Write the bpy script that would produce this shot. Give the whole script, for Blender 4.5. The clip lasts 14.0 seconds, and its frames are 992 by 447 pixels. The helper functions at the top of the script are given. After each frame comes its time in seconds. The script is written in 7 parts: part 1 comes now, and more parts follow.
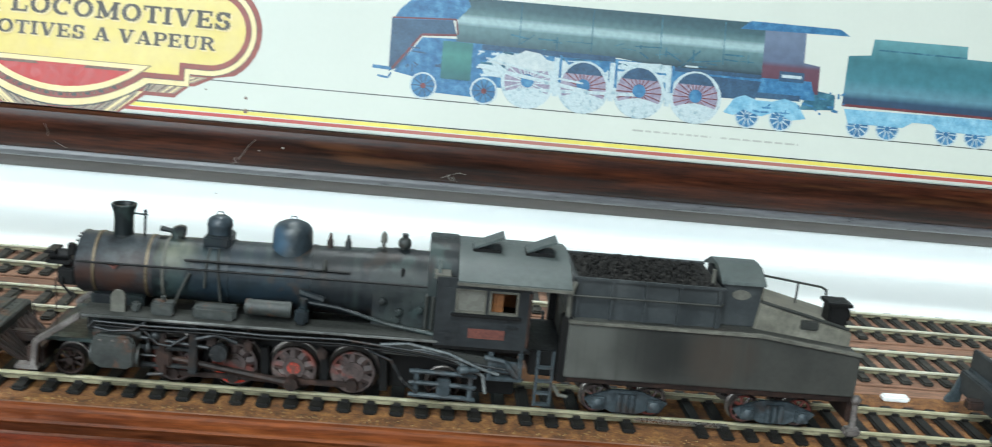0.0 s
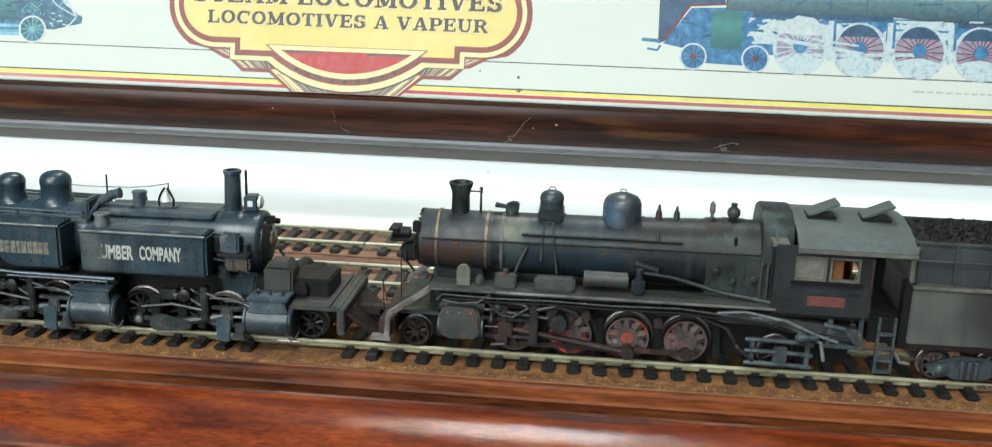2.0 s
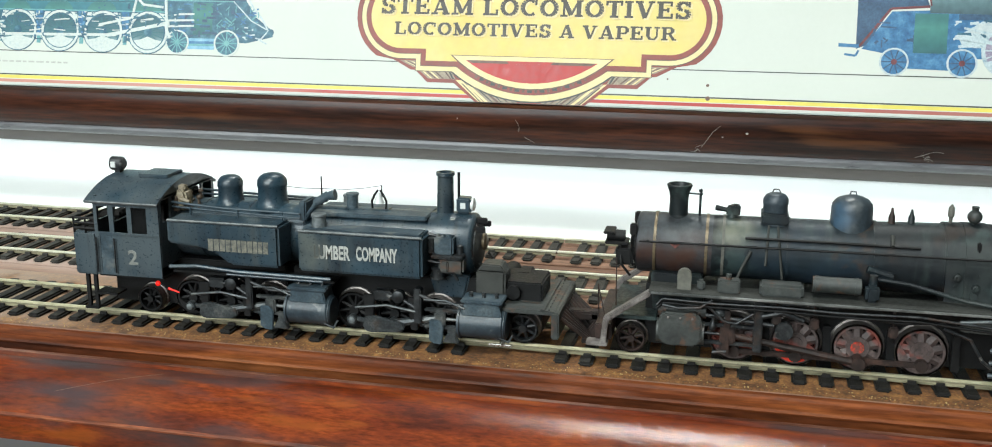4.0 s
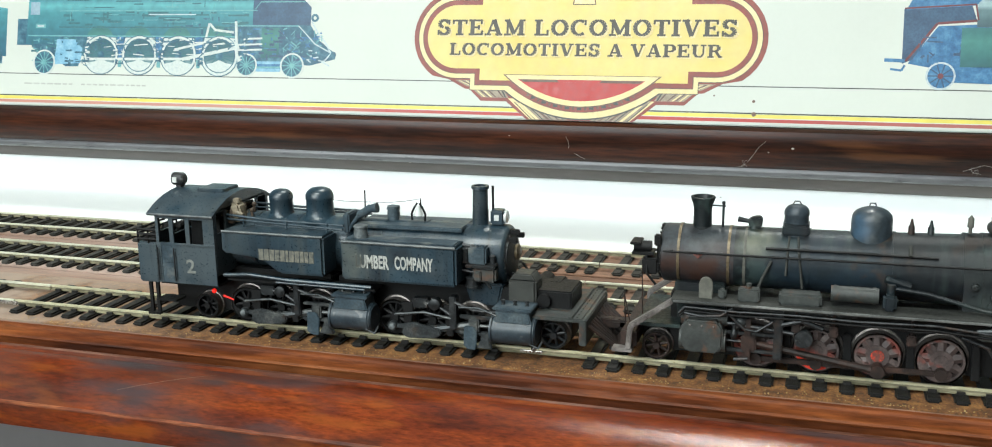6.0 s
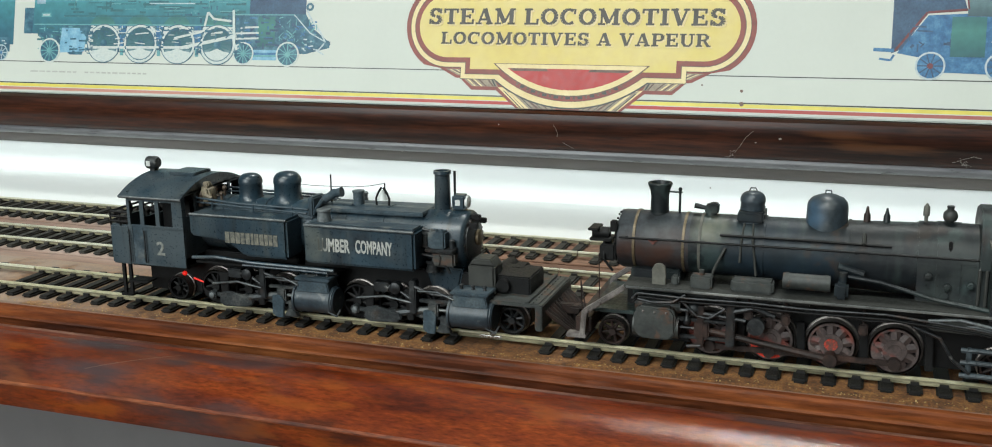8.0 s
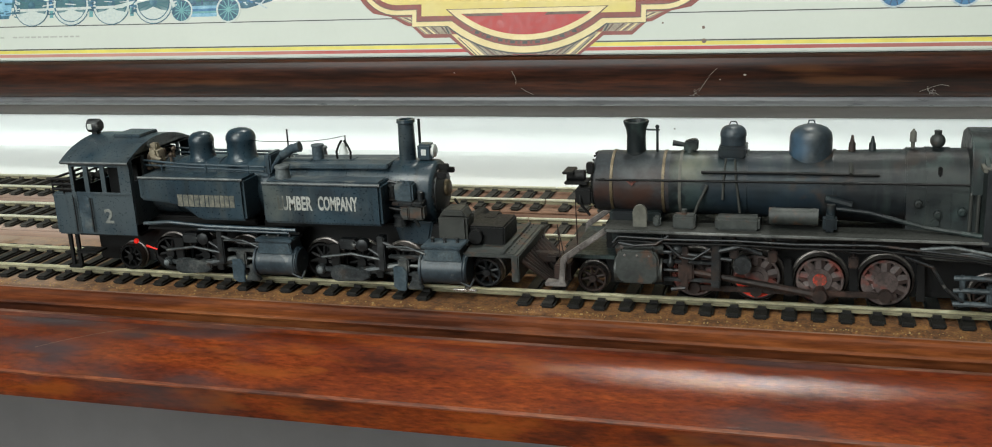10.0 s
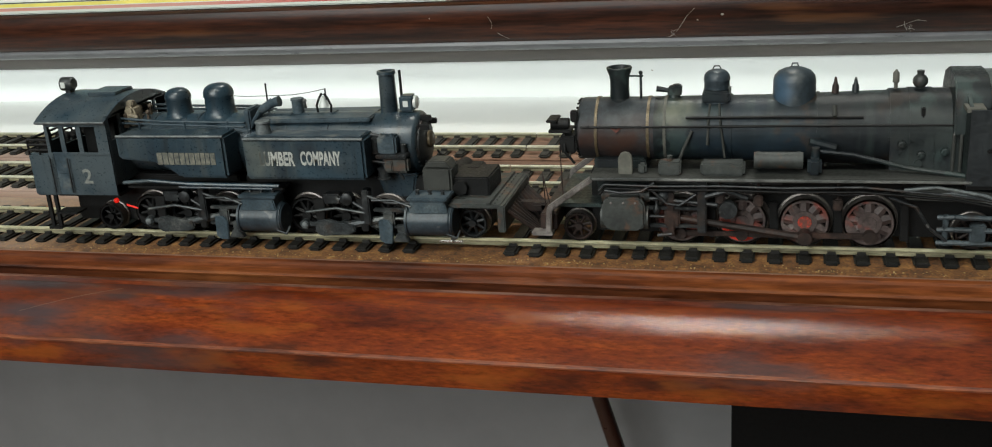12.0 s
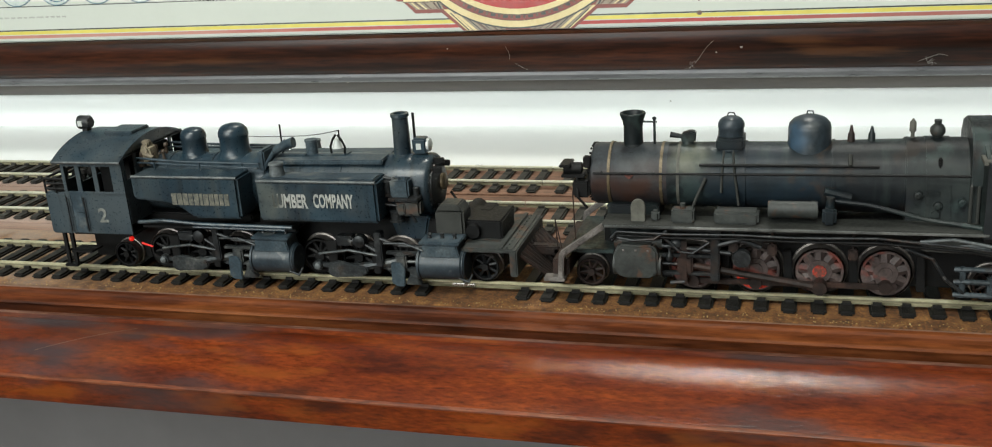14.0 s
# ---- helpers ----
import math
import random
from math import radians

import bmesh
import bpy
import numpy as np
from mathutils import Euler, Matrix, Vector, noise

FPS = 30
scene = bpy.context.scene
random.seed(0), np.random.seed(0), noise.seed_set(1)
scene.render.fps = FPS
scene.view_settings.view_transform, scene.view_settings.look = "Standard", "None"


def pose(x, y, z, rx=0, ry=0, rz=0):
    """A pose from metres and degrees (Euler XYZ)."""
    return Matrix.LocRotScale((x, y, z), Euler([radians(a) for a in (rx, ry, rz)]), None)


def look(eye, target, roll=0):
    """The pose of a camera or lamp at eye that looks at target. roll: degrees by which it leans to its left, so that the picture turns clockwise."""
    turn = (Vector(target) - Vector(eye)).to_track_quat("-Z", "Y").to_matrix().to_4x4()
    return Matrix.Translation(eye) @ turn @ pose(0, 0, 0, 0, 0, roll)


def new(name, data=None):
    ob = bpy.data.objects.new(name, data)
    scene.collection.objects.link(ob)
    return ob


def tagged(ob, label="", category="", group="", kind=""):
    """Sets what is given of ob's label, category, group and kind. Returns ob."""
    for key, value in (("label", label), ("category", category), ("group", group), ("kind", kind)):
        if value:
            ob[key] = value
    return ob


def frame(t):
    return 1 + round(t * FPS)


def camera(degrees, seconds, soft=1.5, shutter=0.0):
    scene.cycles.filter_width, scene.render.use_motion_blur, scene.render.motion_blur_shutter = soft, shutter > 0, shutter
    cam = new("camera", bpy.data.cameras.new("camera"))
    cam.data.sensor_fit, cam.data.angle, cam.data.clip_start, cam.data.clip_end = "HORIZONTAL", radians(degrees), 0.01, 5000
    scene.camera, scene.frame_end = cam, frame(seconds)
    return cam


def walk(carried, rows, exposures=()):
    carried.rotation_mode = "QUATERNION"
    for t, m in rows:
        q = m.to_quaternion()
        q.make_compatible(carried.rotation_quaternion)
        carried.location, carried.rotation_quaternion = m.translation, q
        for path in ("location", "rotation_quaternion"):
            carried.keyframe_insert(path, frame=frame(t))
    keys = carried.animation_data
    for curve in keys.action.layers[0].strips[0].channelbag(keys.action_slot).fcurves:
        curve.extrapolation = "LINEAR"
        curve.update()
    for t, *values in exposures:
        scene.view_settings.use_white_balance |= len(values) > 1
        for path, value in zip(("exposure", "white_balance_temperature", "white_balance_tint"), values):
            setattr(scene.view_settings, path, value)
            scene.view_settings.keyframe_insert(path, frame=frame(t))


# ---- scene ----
SOFT = 1.02
cam = camera(49.53, 14.0, soft=SOFT, shutter=0.3)
PATH = [
    (0.0, (0.0961, -0.2671, 0.1158), (0.1152, 0.0238, 0.0448), 5.65),
    (0.5, (0.0842, -0.2763, 0.1184), (0.0823, 0.0153, 0.0480), 3.38),
    (1.0, (0.0712, -0.2811, 0.1184), (0.0572, 0.0097, 0.0457), 2.62),
    (1.5, (0.0588, -0.2782, 0.1156), (0.0369, 0.0114, 0.0405), 2.26),
    (2.0, (0.0561, -0.2727, 0.1132), (0.0280, 0.0150, 0.0328), 1.68),
    (2.5, (0.0468, -0.2683, 0.1076), (0.0087, 0.0152, 0.0173), 1.13),
    (3.0, (0.0345, -0.2707, 0.1091), (-0.0152, 0.0137, 0.0274), 0.00),
    (3.5, (0.0308, -0.2720, 0.1061), (-0.0264, 0.0128, 0.0312), 0.12),
    (5.8, (0.0492, -0.2774, 0.1053), (-0.0351, 0.0011, 0.0324), -0.63),
    (6.0, (0.0505, -0.2815, 0.1068), (-0.0366, -0.0028, 0.0378), -0.76),
    (6.5, (0.0594, -0.2827, 0.1085), (-0.0343, -0.0062, 0.0395), -1.22),
    (7.0, (0.0663, -0.2854, 0.1110), (-0.0355, -0.0112, 0.0443), -1.81),
    (7.5, (0.0697, -0.2796, 0.1051), (-0.0280, -0.0046, 0.0356), -0.77),
    (8.0, (0.0725, -0.2757, 0.1038), (-0.0257, -0.0010, 0.0338), -0.74),
    (8.5, (0.0734, -0.2748, 0.1032), (-0.0292, -0.0019, 0.0324), -1.45),
    (9.0, (0.0697, -0.2698, 0.1002), (-0.0272, 0.0047, 0.0275), -1.72),
    (9.2, (0.0676, -0.2658, 0.0971), (-0.0255, 0.0089, 0.0206), -2.22),
    (11.5, (0.0591, -0.2663, 0.1015), (-0.0160, 0.0105, 0.0136), -2.70),
    (12.0, (0.0585, -0.2655, 0.1012), (-0.0168, 0.0077, 0.0027), -3.93),
    (12.5, (0.0600, -0.2646, 0.1071), (-0.0223, 0.0071, 0.0103), -4.69),
    (13.0, (0.0645, -0.2625, 0.1078), (-0.0128, 0.0112, 0.0124), -4.63),
    (13.5, (0.0621, -0.2619, 0.1109), (-0.0188, 0.0120, 0.0190), -4.35),
    (14.0, (0.0611, -0.2605, 0.1098), (-0.0209, 0.0115, 0.0135), -4.01),
]
EXPOSURES = [(0.0, 0.79, 6150, 9), (0.5, 0.79, 6250, 9), (2.0, 0.80, 6450, 10), (3.5, 0.83, 6500, 10), (6.0, 0.81, 6550, 10), (7.0, 0.50, 6600, 11), (7.5, 0.45, 6600, 11), (9.0, 0.39, 6700, 11), (11.5, 0.31, 6900, 12), (12.0, 0.26, 6900, 12), (12.5, 0.33, 6900, 12), (14.0, 0.37, 6900, 12)]
walk(cam, [(t, look(e, g, r)) for t, e, g, r in PATH], EXPOSURES)

# ---- world and light ----
world = bpy.data.worlds.new("world")
scene.world = world
world.use_nodes = True
wn = world.node_tree.nodes
sky = wn.new("ShaderNodeTexSky")
sky.sky_type, sky.sun_disc = "NISHITA", False
sky.sun_elevation, sky.sun_rotation = radians(38), radians(200)
world.node_tree.links.new(sky.outputs[0], wn["Background"].inputs[0])
wn["Background"].inputs[1].default_value = 0.12


def area_lamp(name, eye, target, sx, sy, watts, colour):
    data = bpy.data.lights.new(name, "AREA")
    data.shape, data.size, data.size_y, data.energy, data.color = "RECTANGLE", sx, sy, watts, colour
    ob = new(name, data)
    ob.matrix_world = look(eye, target)
    return ob


# daylight in the window opening behind the camera, and the ceiling panel beyond the shelves
area_lamp("window_daylight", (-0.75, -1.95, 0.95), (-0.1, 0.0, 0.0), 1.5, 1.2, 27, (0.88, 0.99, 0.98))
area_lamp("ceiling_panel_light", (-0.06, 0.84, 1.78), (0.0, 0.0, 0.0), 0.34, 0.12, 11.5, (0.95, 1.0, 0.96))
area_lamp("ceiling_panel_light", (-0.15, -1.10, 1.78), (0.0, 0.0, 0.0), 0.8, 0.5, 30, (0.94, 1.0, 0.95))


# ---- building blocks, in millimetres ----
MM = 0.001


def thing(name, label, category, base=(0, 0, 0), turn=0.0, group="", kind=""):
    """An Empty at the thing's base, in millimetres."""
    ob = new(name)
    ob.empty_display_size = 0.01
    ob.matrix_world = pose(base[0] * MM, base[1] * MM, base[2] * MM, 0, 0, turn)
    ob["base"] = [float(b) for b in base]
    return tagged(ob, label, category, group, kind)


def finish(bm, name, material, base=(0, 0, 0), sharp=40):
    bmesh.ops.recalc_face_normals(bm, faces=bm.faces)
    bmesh.ops.translate(bm, verts=bm.verts, vec=-Vector(base))
    bmesh.ops.scale(bm, verts=bm.verts, vec=(MM, MM, MM))
    me = bpy.data.meshes.new(name)
    bm.to_mesh(me)
    bm.free()
    me.materials.append(material)
    me.polygons.foreach_set("use_smooth", [True] * len(me.polygons))
    me.set_sharp_from_angle(angle=radians(sharp))
    return me


def part(name, bm, material, parent, label="", kind=""):
    """Links a bmesh as one mesh under a thing or under a part; coordinates are those of the thing's base frame."""
    base = parent.get("base", (0, 0, 0))
    ob = new(name, finish(bm, name, material, base))
    ob.parent = parent
    ob["base"] = [float(b) for b in base]
    return tagged(ob, label, kind=kind)


def solid(name, bm, material, label, category="", kind="", group="", sharp=40):
    return tagged(new(name, finish(bm, name, material, sharp=sharp)), label, category, group, kind)


def BM():
    return bmesh.new()


def box(bm, x0, x1, y0, y1, z0, z1, bevel=0.0):
    t = bmesh.new()
    v = [t.verts.new((x, y, z)) for x in (x0, x1) for y in (y0, y1) for z in (z0, z1)]
    for q in ((0, 1, 3, 2), (4, 6, 7, 5), (0, 4, 5, 1), (2, 3, 7, 6), (0, 2, 6, 4), (1, 5, 7, 3)):
        t.faces.new([v[i] for i in q])
    if bevel:
        bmesh.ops.bevel(t, geom=t.edges[:], offset=bevel, segments=2, affect="EDGES", clamp_overlap=True)
    join(bm, t)
    return bm


def join(bm, t):
    bmesh.ops.recalc_face_normals(t, faces=t.faces)
    idx = {}
    for v in t.verts:
        idx[v] = bm.verts.new(v.co)
    for f in t.faces:
        try:
            bm.faces.new([idx[v] for v in f.verts])
        except ValueError:
            pass
    t.free()


def frame_of(a, b):
    w = (Vector(b) - Vector(a)).normalized()
    u = w.orthogonal().normalized()
    if abs(w.z) < 0.9:
        u = Vector((0, 0, 1)).cross(w).normalized()
    return u, w.cross(u), w


def lathe(bm, a, b, profile, seg=20):
    """A turned body along the line a to b: profile rows (distance from a, radius)."""
    u, v, w = frame_of(a, b)
    a = Vector(a)
    t = bmesh.new()
    rings = []
    for h, r in profile:
        c = a + w * h
        if r < 1e-6:
            rings.append([t.verts.new(c)])
        else:
            rings.append([t.verts.new(c + (u * math.cos(k) + v * math.sin(k)) * r) for k in (2 * math.pi * i / seg for i in range(seg))])
    for p, q in zip(rings, rings[1:]):
        for i in range(seg):
            j = (i + 1) % seg
            if len(p) == 1 and len(q) > 1:
                t.faces.new((p[0], q[i], q[j]))
            elif len(q) == 1 and len(p) > 1:
                t.faces.new((p[i], p[j], q[0]))
            elif len(p) > 1:
                t.faces.new((p[i], p[j], q[j], q[i]))
    for ring in (rings[0], rings[-1]):
        if len(ring) > 1:
            t.faces.new(ring)
    join(bm, t)
    return bm


def rod(bm, a, b, r, r2=None, seg=10):
    d = (Vector(b) - Vector(a)).length
    return lathe(bm, a, b, [(0, r), (d, r if r2 is None else r2)], seg)


def tube(bm, pts, r, seg=8):
    for a, b in zip(pts, pts[1:]):
        rod(bm, a, b, r, seg=seg)
    for p in pts[1:-1]:
        ball(bm, p, r, 6)
    return bm


def ball(bm, c, r, seg=12, squash=1.0):
    t = bmesh.new()
    bmesh.ops.create_uvsphere(t, u_segments=seg, v_segments=max(4, seg // 2), radius=r)
    bmesh.ops.scale(t, verts=t.verts, vec=(1, 1, squash))
    bmesh.ops.translate(t, verts=t.verts, vec=c)
    join(bm, t)
    return bm


def prism(bm, pts, lo, hi, axis="y", bevel=0.0):
    """A polygon in the plane across an axis, given as pairs, pushed from lo to hi along it."""
    def place(p, h):
        return {"y": (p[0], h, p[1]), "x": (h, p[0], p[1]), "z": (p[0], p[1], h)}[axis]
    t = bmesh.new()
    A = [t.verts.new(place(p, lo)) for p in pts]
    B = [t.verts.new(place(p, hi)) for p in pts]
    t.faces.new(A)
    t.faces.new(B[::-1])
    n = len(pts)
    for i in range(n):
        t.faces.new((A[i], A[(i + 1) % n], B[(i + 1) % n], B[i]))
    if bevel:
        bmesh.ops.recalc_face_normals(t, faces=t.faces)
        bmesh.ops.bevel(t, geom=t.edges[:], offset=bevel, segments=2, affect="EDGES", clamp_overlap=True)
    join(bm, t)
    return bm


def arc(cx, cz, r, a0, a1, n):
    return [(cx + r * math.cos(radians(a0 + (a1 - a0) * i / n)), cz + r * math.sin(radians(a0 + (a1 - a0) * i / n))) for i in range(n + 1)]


# ---- materials ----
def material(name, colours, scale, rough=0.5, metal=0.0, bump=0.0, stretch=(1, 1, 1), fine=0.0, fine_scale=None, coat=0.0, spread=0.0, spec=0.5, rough_var=0.12, lo=0.3, hi=0.7, patches=(), coat_rough=0.18, coat_bump=0.0, streaks=()):
    m = bpy.data.materials.new(name)
    m.use_nodes = True
    n, l = m.node_tree.nodes, m.node_tree.links
    b = n["Principled BSDF"]
    tc, mp = n.new("ShaderNodeTexCoord"), n.new("ShaderNodeMapping")
    mp.inputs["Scale"].default_value = stretch
    l.new(tc.outputs["Object"], mp.inputs[0])
    vec = mp.outputs[0]
    if spread:
        info, add = n.new("ShaderNodeObjectInfo"), n.new("ShaderNodeVectorMath")
        sc = n.new("ShaderNodeVectorMath")
        sc.operation = "SCALE"
        sc.inputs[3].default_value = spread
        l.new(info.outputs["Random"], sc.inputs[0])
        l.new(sc.outputs[0], add.inputs[1])
        l.new(vec, add.inputs[0])
        vec = add.outputs[0]
    n1, n2 = n.new("ShaderNodeTexNoise"), n.new("ShaderNodeTexNoise")
    for q, s, d in ((n1, scale, 5), (n2, fine_scale or scale * 7, 8)):
        q.inputs["Scale"].default_value, q.inputs["Detail"].default_value = s, d
        q.inputs["Roughness"].default_value = 0.62
        l.new(vec, q.inputs["Vector"])
    ramp = n.new("ShaderNodeValToRGB")
    el = ramp.color_ramp.elements
    while len(el) < len(colours):
        el.new(0.5)
    for i, (e, c) in enumerate(zip(el, colours)):
        e.position = lo + (hi - lo) * i / max(1, len(colours) - 1)
        e.color = (*c, 1)
    l.new(n1.outputs["Fac"], ramp.inputs[0])
    out = ramp.outputs[0]
    if fine:
        mul = n.new("ShaderNodeMix")
        mul.data_type, mul.blend_type = "RGBA", "OVERLAY"
        mul.inputs["Factor"].default_value = fine
        l.new(out, mul.inputs["A"])
        gr = n.new("ShaderNodeMapRange")
        gr.inputs["From Min"].default_value, gr.inputs["From Max"].default_value = 0.27, 0.73
        l.new(n2.outputs["Fac"], gr.inputs["Value"])
        l.new(gr.outputs[0], mul.inputs["B"])
        out = mul.outputs["Result"]
    for colour, pscale, p0, p1, strength, centre, radius in patches:
        # stains and painted sheens: noise between two limits, kept within a radius of a spot where one is given
        # (millimetres)
        pn, pr = n.new("ShaderNodeTexNoise"), n.new("ShaderNodeMapRange")
        pn.inputs["Scale"].default_value, pn.inputs["Detail"].default_value = pscale, 6
        shift = n.new("ShaderNodeVectorMath")
        shift.inputs[1].default_value = (colour[0] * 9, colour[1] * 7, p0 + 0.3)
        l.new(vec, shift.inputs[0])
        l.new(shift.outputs[0], pn.inputs["Vector"])
        pr.interpolation_type = "SMOOTHSTEP"
        pr.inputs["From Min"].default_value, pr.inputs["From Max"].default_value = p0, p1
        pr.inputs["To Max"].default_value = strength
        l.new(pn.outputs["Fac"], pr.inputs["Value"])
        mask = pr.outputs[0]
        if centre:
            dist, near, both = n.new("ShaderNodeVectorMath"), n.new("ShaderNodeMapRange"), n.new("ShaderNodeMath")
            dist.operation, both.operation, near.interpolation_type = "DISTANCE", "MULTIPLY", "SMOOTHSTEP"
            dist.inputs[1].default_value = [c * MM for c in centre]
            l.new(tc.outputs["Object"], dist.inputs[0])
            near.inputs["From Min"].default_value, near.inputs["From Max"].default_value = radius * MM, radius * MM * 0.35
            l.new(dist.outputs["Value"], near.inputs["Value"])
            l.new(near.outputs[0], both.inputs[0])
            l.new(mask, both.inputs[1])
            mask = both.outputs[0]
        pm = n.new("ShaderNodeMix")
        pm.data_type = "RGBA"
        l.new(mask, pm.inputs["Factor"])
        l.new(out, pm.inputs["A"])
        pm.inputs["B"].default_value = (*colour, 1)
        out = pm.outputs["Result"]
    for colour, sscale, p0, p1, strength in streaks:
        # runs of dirt down the sides
        sm, sn, sr, sx = n.new("ShaderNodeMapping"), n.new("ShaderNodeTexNoise"), n.new("ShaderNodeMapRange"), n.new("ShaderNodeMix")
        sm.inputs["Scale"].default_value = (1, 0.3, 0.07)
        sn.inputs["Scale"].default_value, sn.inputs["Detail"].default_value = sscale, 5
        sr.interpolation_type = "SMOOTHSTEP"
        sr.inputs["From Min"].default_value, sr.inputs["From Max"].default_value, sr.inputs["To Max"].default_value = p0, p1, strength
        sx.data_type = "RGBA"
        l.new(tc.outputs["Object"], sm.inputs[0])
        l.new(sm.outputs[0], sn.inputs["Vector"])
        l.new(sn.outputs["Fac"], sr.inputs["Value"])
        l.new(sr.outputs[0], sx.inputs["Factor"])
        l.new(out, sx.inputs["A"])
        sx.inputs["B"].default_value = (*colour, 1)
        out = sx.outputs["Result"]
    l.new(out, b.inputs["Base Color"])
    rr = n.new("ShaderNodeMapRange")
    rr.inputs["From Min"].default_value, rr.inputs["From Max"].default_value = 0.3, 0.7
    rr.inputs["To Min"].default_value, rr.inputs["To Max"].default_value = max(0.03, rough - rough_var), min(1, rough + rough_var)
    l.new(n2.outputs["Fac"], rr.inputs["Value"])
    l.new(rr.outputs[0], b.inputs["Roughness"])
    b.inputs["Metallic"].default_value = metal
    b.inputs["Specular IOR Level"].default_value = spec
    b.inputs["Coat Weight"].default_value = coat
    b.inputs["Coat Roughness"].default_value = coat_rough
    if bump:
        bp = n.new("ShaderNodeBump")
        bp.inputs["Strength"].default_value = 0.6
        bp.inputs["Distance"].default_value = bump
        l.new(n2.outputs["Fac"], bp.inputs["Height"])
        l.new(bp.outputs[0], b.inputs["Normal"])
        if coat_bump:
            cb = n.new("ShaderNodeBump")
            cb.inputs["Strength"].default_value, cb.inputs["Distance"].default_value = 0.6, coat_bump
            l.new(n2.outputs["Fac"], cb.inputs["Height"])
            l.new(cb.outputs[0], b.inputs["Coat Normal"])
    return m


def plain(name, colour, rough=0.5, metal=0.0, **kw):
    d = tuple(c * 0.8 for c in colour)
    return material(name, [d, colour], kw.pop("scale", 120), rough, metal, **kw)


# grey patches at set spots paint reflections on the varnish, beside real wear
WOOD = material("varnished_wood", [(0.058, 0.0095, 0.0034), (0.112, 0.0175, 0.0040), (0.158, 0.0275, 0.0050), (0.215, 0.0420, 0.0070)], 110, 0.5, bump=0.00010, stretch=(0.25, 1, 1), fine=0.55, fine_scale=1300, coat=0.5, coat_rough=0.12, coat_bump=0.00015, rough_var=0.12, lo=0.33, hi=0.68, spec=0.12,
                patches=[((0.020, 0.0068, 0.005), 130, 0.54, 0.70, 0.7, None, 0), ((0.24, 0.060, 0.009), 180, 0.54, 0.70, 0.55, None, 0),
                         ((0.085, 0.048, 0.038), 70, 0.38, 0.66, 0.6, (-150, -40, -4), 60), ((0.052, 0.040, 0.044), 90, 0.40, 0.60, 0.85, (-136, -40, -4), 22), ((0.050, 0.036, 0.037), 90, 0.42, 0.60, 0.75, (-95, -40, -4), 34), ((0.050, 0.037, 0.038), 90, 0.42, 0.60, 0.7, (58, -42, -4), 30)])
NOSEWOOD = material("worn_orange_wood_edge", [(0.060, 0.013, 0.005), (0.16, 0.036, 0.010), (0.24, 0.075, 0.025)], 260, 0.5, stretch=(0.15, 1, 1), fine=0.7, fine_scale=1500, lo=0.38, hi=0.66)
WORNWOOD = material("worn_wood_edge", [(0.070, 0.020, 0.010), (0.13, 0.050, 0.030), (0.20, 0.100, 0.070)], 260, 0.5, stretch=(0.15, 1, 1), fine=0.7, fine_scale=1500, lo=0.38, hi=0.66)
WOOD_STEP = material("matt_stained_wood", [(0.044, 0.0125, 0.0060), (0.105, 0.0270, 0.0085), (0.165, 0.0460, 0.0130), (0.23, 0.075, 0.022)], 110, 0.55, bump=0.00012, stretch=(0.12, 1, 1), fine=0.55, fine_scale=850, lo=0.33, hi=0.68, spec=0.15)
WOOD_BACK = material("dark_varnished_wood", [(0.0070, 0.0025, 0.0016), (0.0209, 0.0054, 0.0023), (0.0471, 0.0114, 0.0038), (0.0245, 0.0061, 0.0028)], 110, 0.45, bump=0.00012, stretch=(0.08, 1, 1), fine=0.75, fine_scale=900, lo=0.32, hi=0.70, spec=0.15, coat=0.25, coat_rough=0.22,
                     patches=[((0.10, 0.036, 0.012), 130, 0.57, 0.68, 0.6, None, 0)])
# large pale patch at the left end: sheen on the boards put into the colour
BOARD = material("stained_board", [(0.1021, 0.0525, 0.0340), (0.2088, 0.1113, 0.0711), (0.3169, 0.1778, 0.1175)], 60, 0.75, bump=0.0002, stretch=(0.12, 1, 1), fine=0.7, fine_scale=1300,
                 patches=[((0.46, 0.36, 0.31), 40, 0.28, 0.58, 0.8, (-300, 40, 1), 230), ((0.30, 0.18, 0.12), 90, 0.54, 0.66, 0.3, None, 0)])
# left end paler too, the same sheen mixed into the cork colour
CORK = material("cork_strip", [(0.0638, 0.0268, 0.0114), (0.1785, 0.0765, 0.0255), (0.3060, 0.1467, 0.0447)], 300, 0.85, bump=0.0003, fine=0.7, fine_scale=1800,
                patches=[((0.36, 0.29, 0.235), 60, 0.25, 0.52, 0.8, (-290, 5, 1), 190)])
WHITE = material("white_paint", [(0.800, 0.835, 0.835), (0.835, 0.865, 0.860)], 25, 0.6, fine=0.02, fine_scale=300, bump=0.00005)
GREYSTRIP = material("grey_edging", [(0.0842, 0.0842, 0.0927), (0.1404, 0.1404, 0.1488)], 60, 0.35, stretch=(0.2, 1, 1), fine=0.3)
TAUPE = material("taupe_edging", [(0.0720, 0.0600, 0.0544), (0.1120, 0.0976, 0.0880)], 60, 0.6, stretch=(0.2, 1, 1), fine=0.3)
SLEEPER = material("black_plastic", [(0.0043, 0.0043, 0.0041), (0.0136, 0.0123, 0.0106)], 500, 0.6, bump=0.00008, spread=3.0, fine=0.3, spec=0.35)
SLEEPER_DUSTY = material("dusty_black_plastic", [(0.010, 0.010, 0.009), (0.030, 0.029, 0.025), (0.060, 0.058, 0.050)], 400, 0.7, bump=0.00008, spread=3.0, fine=0.3, spec=0.35)
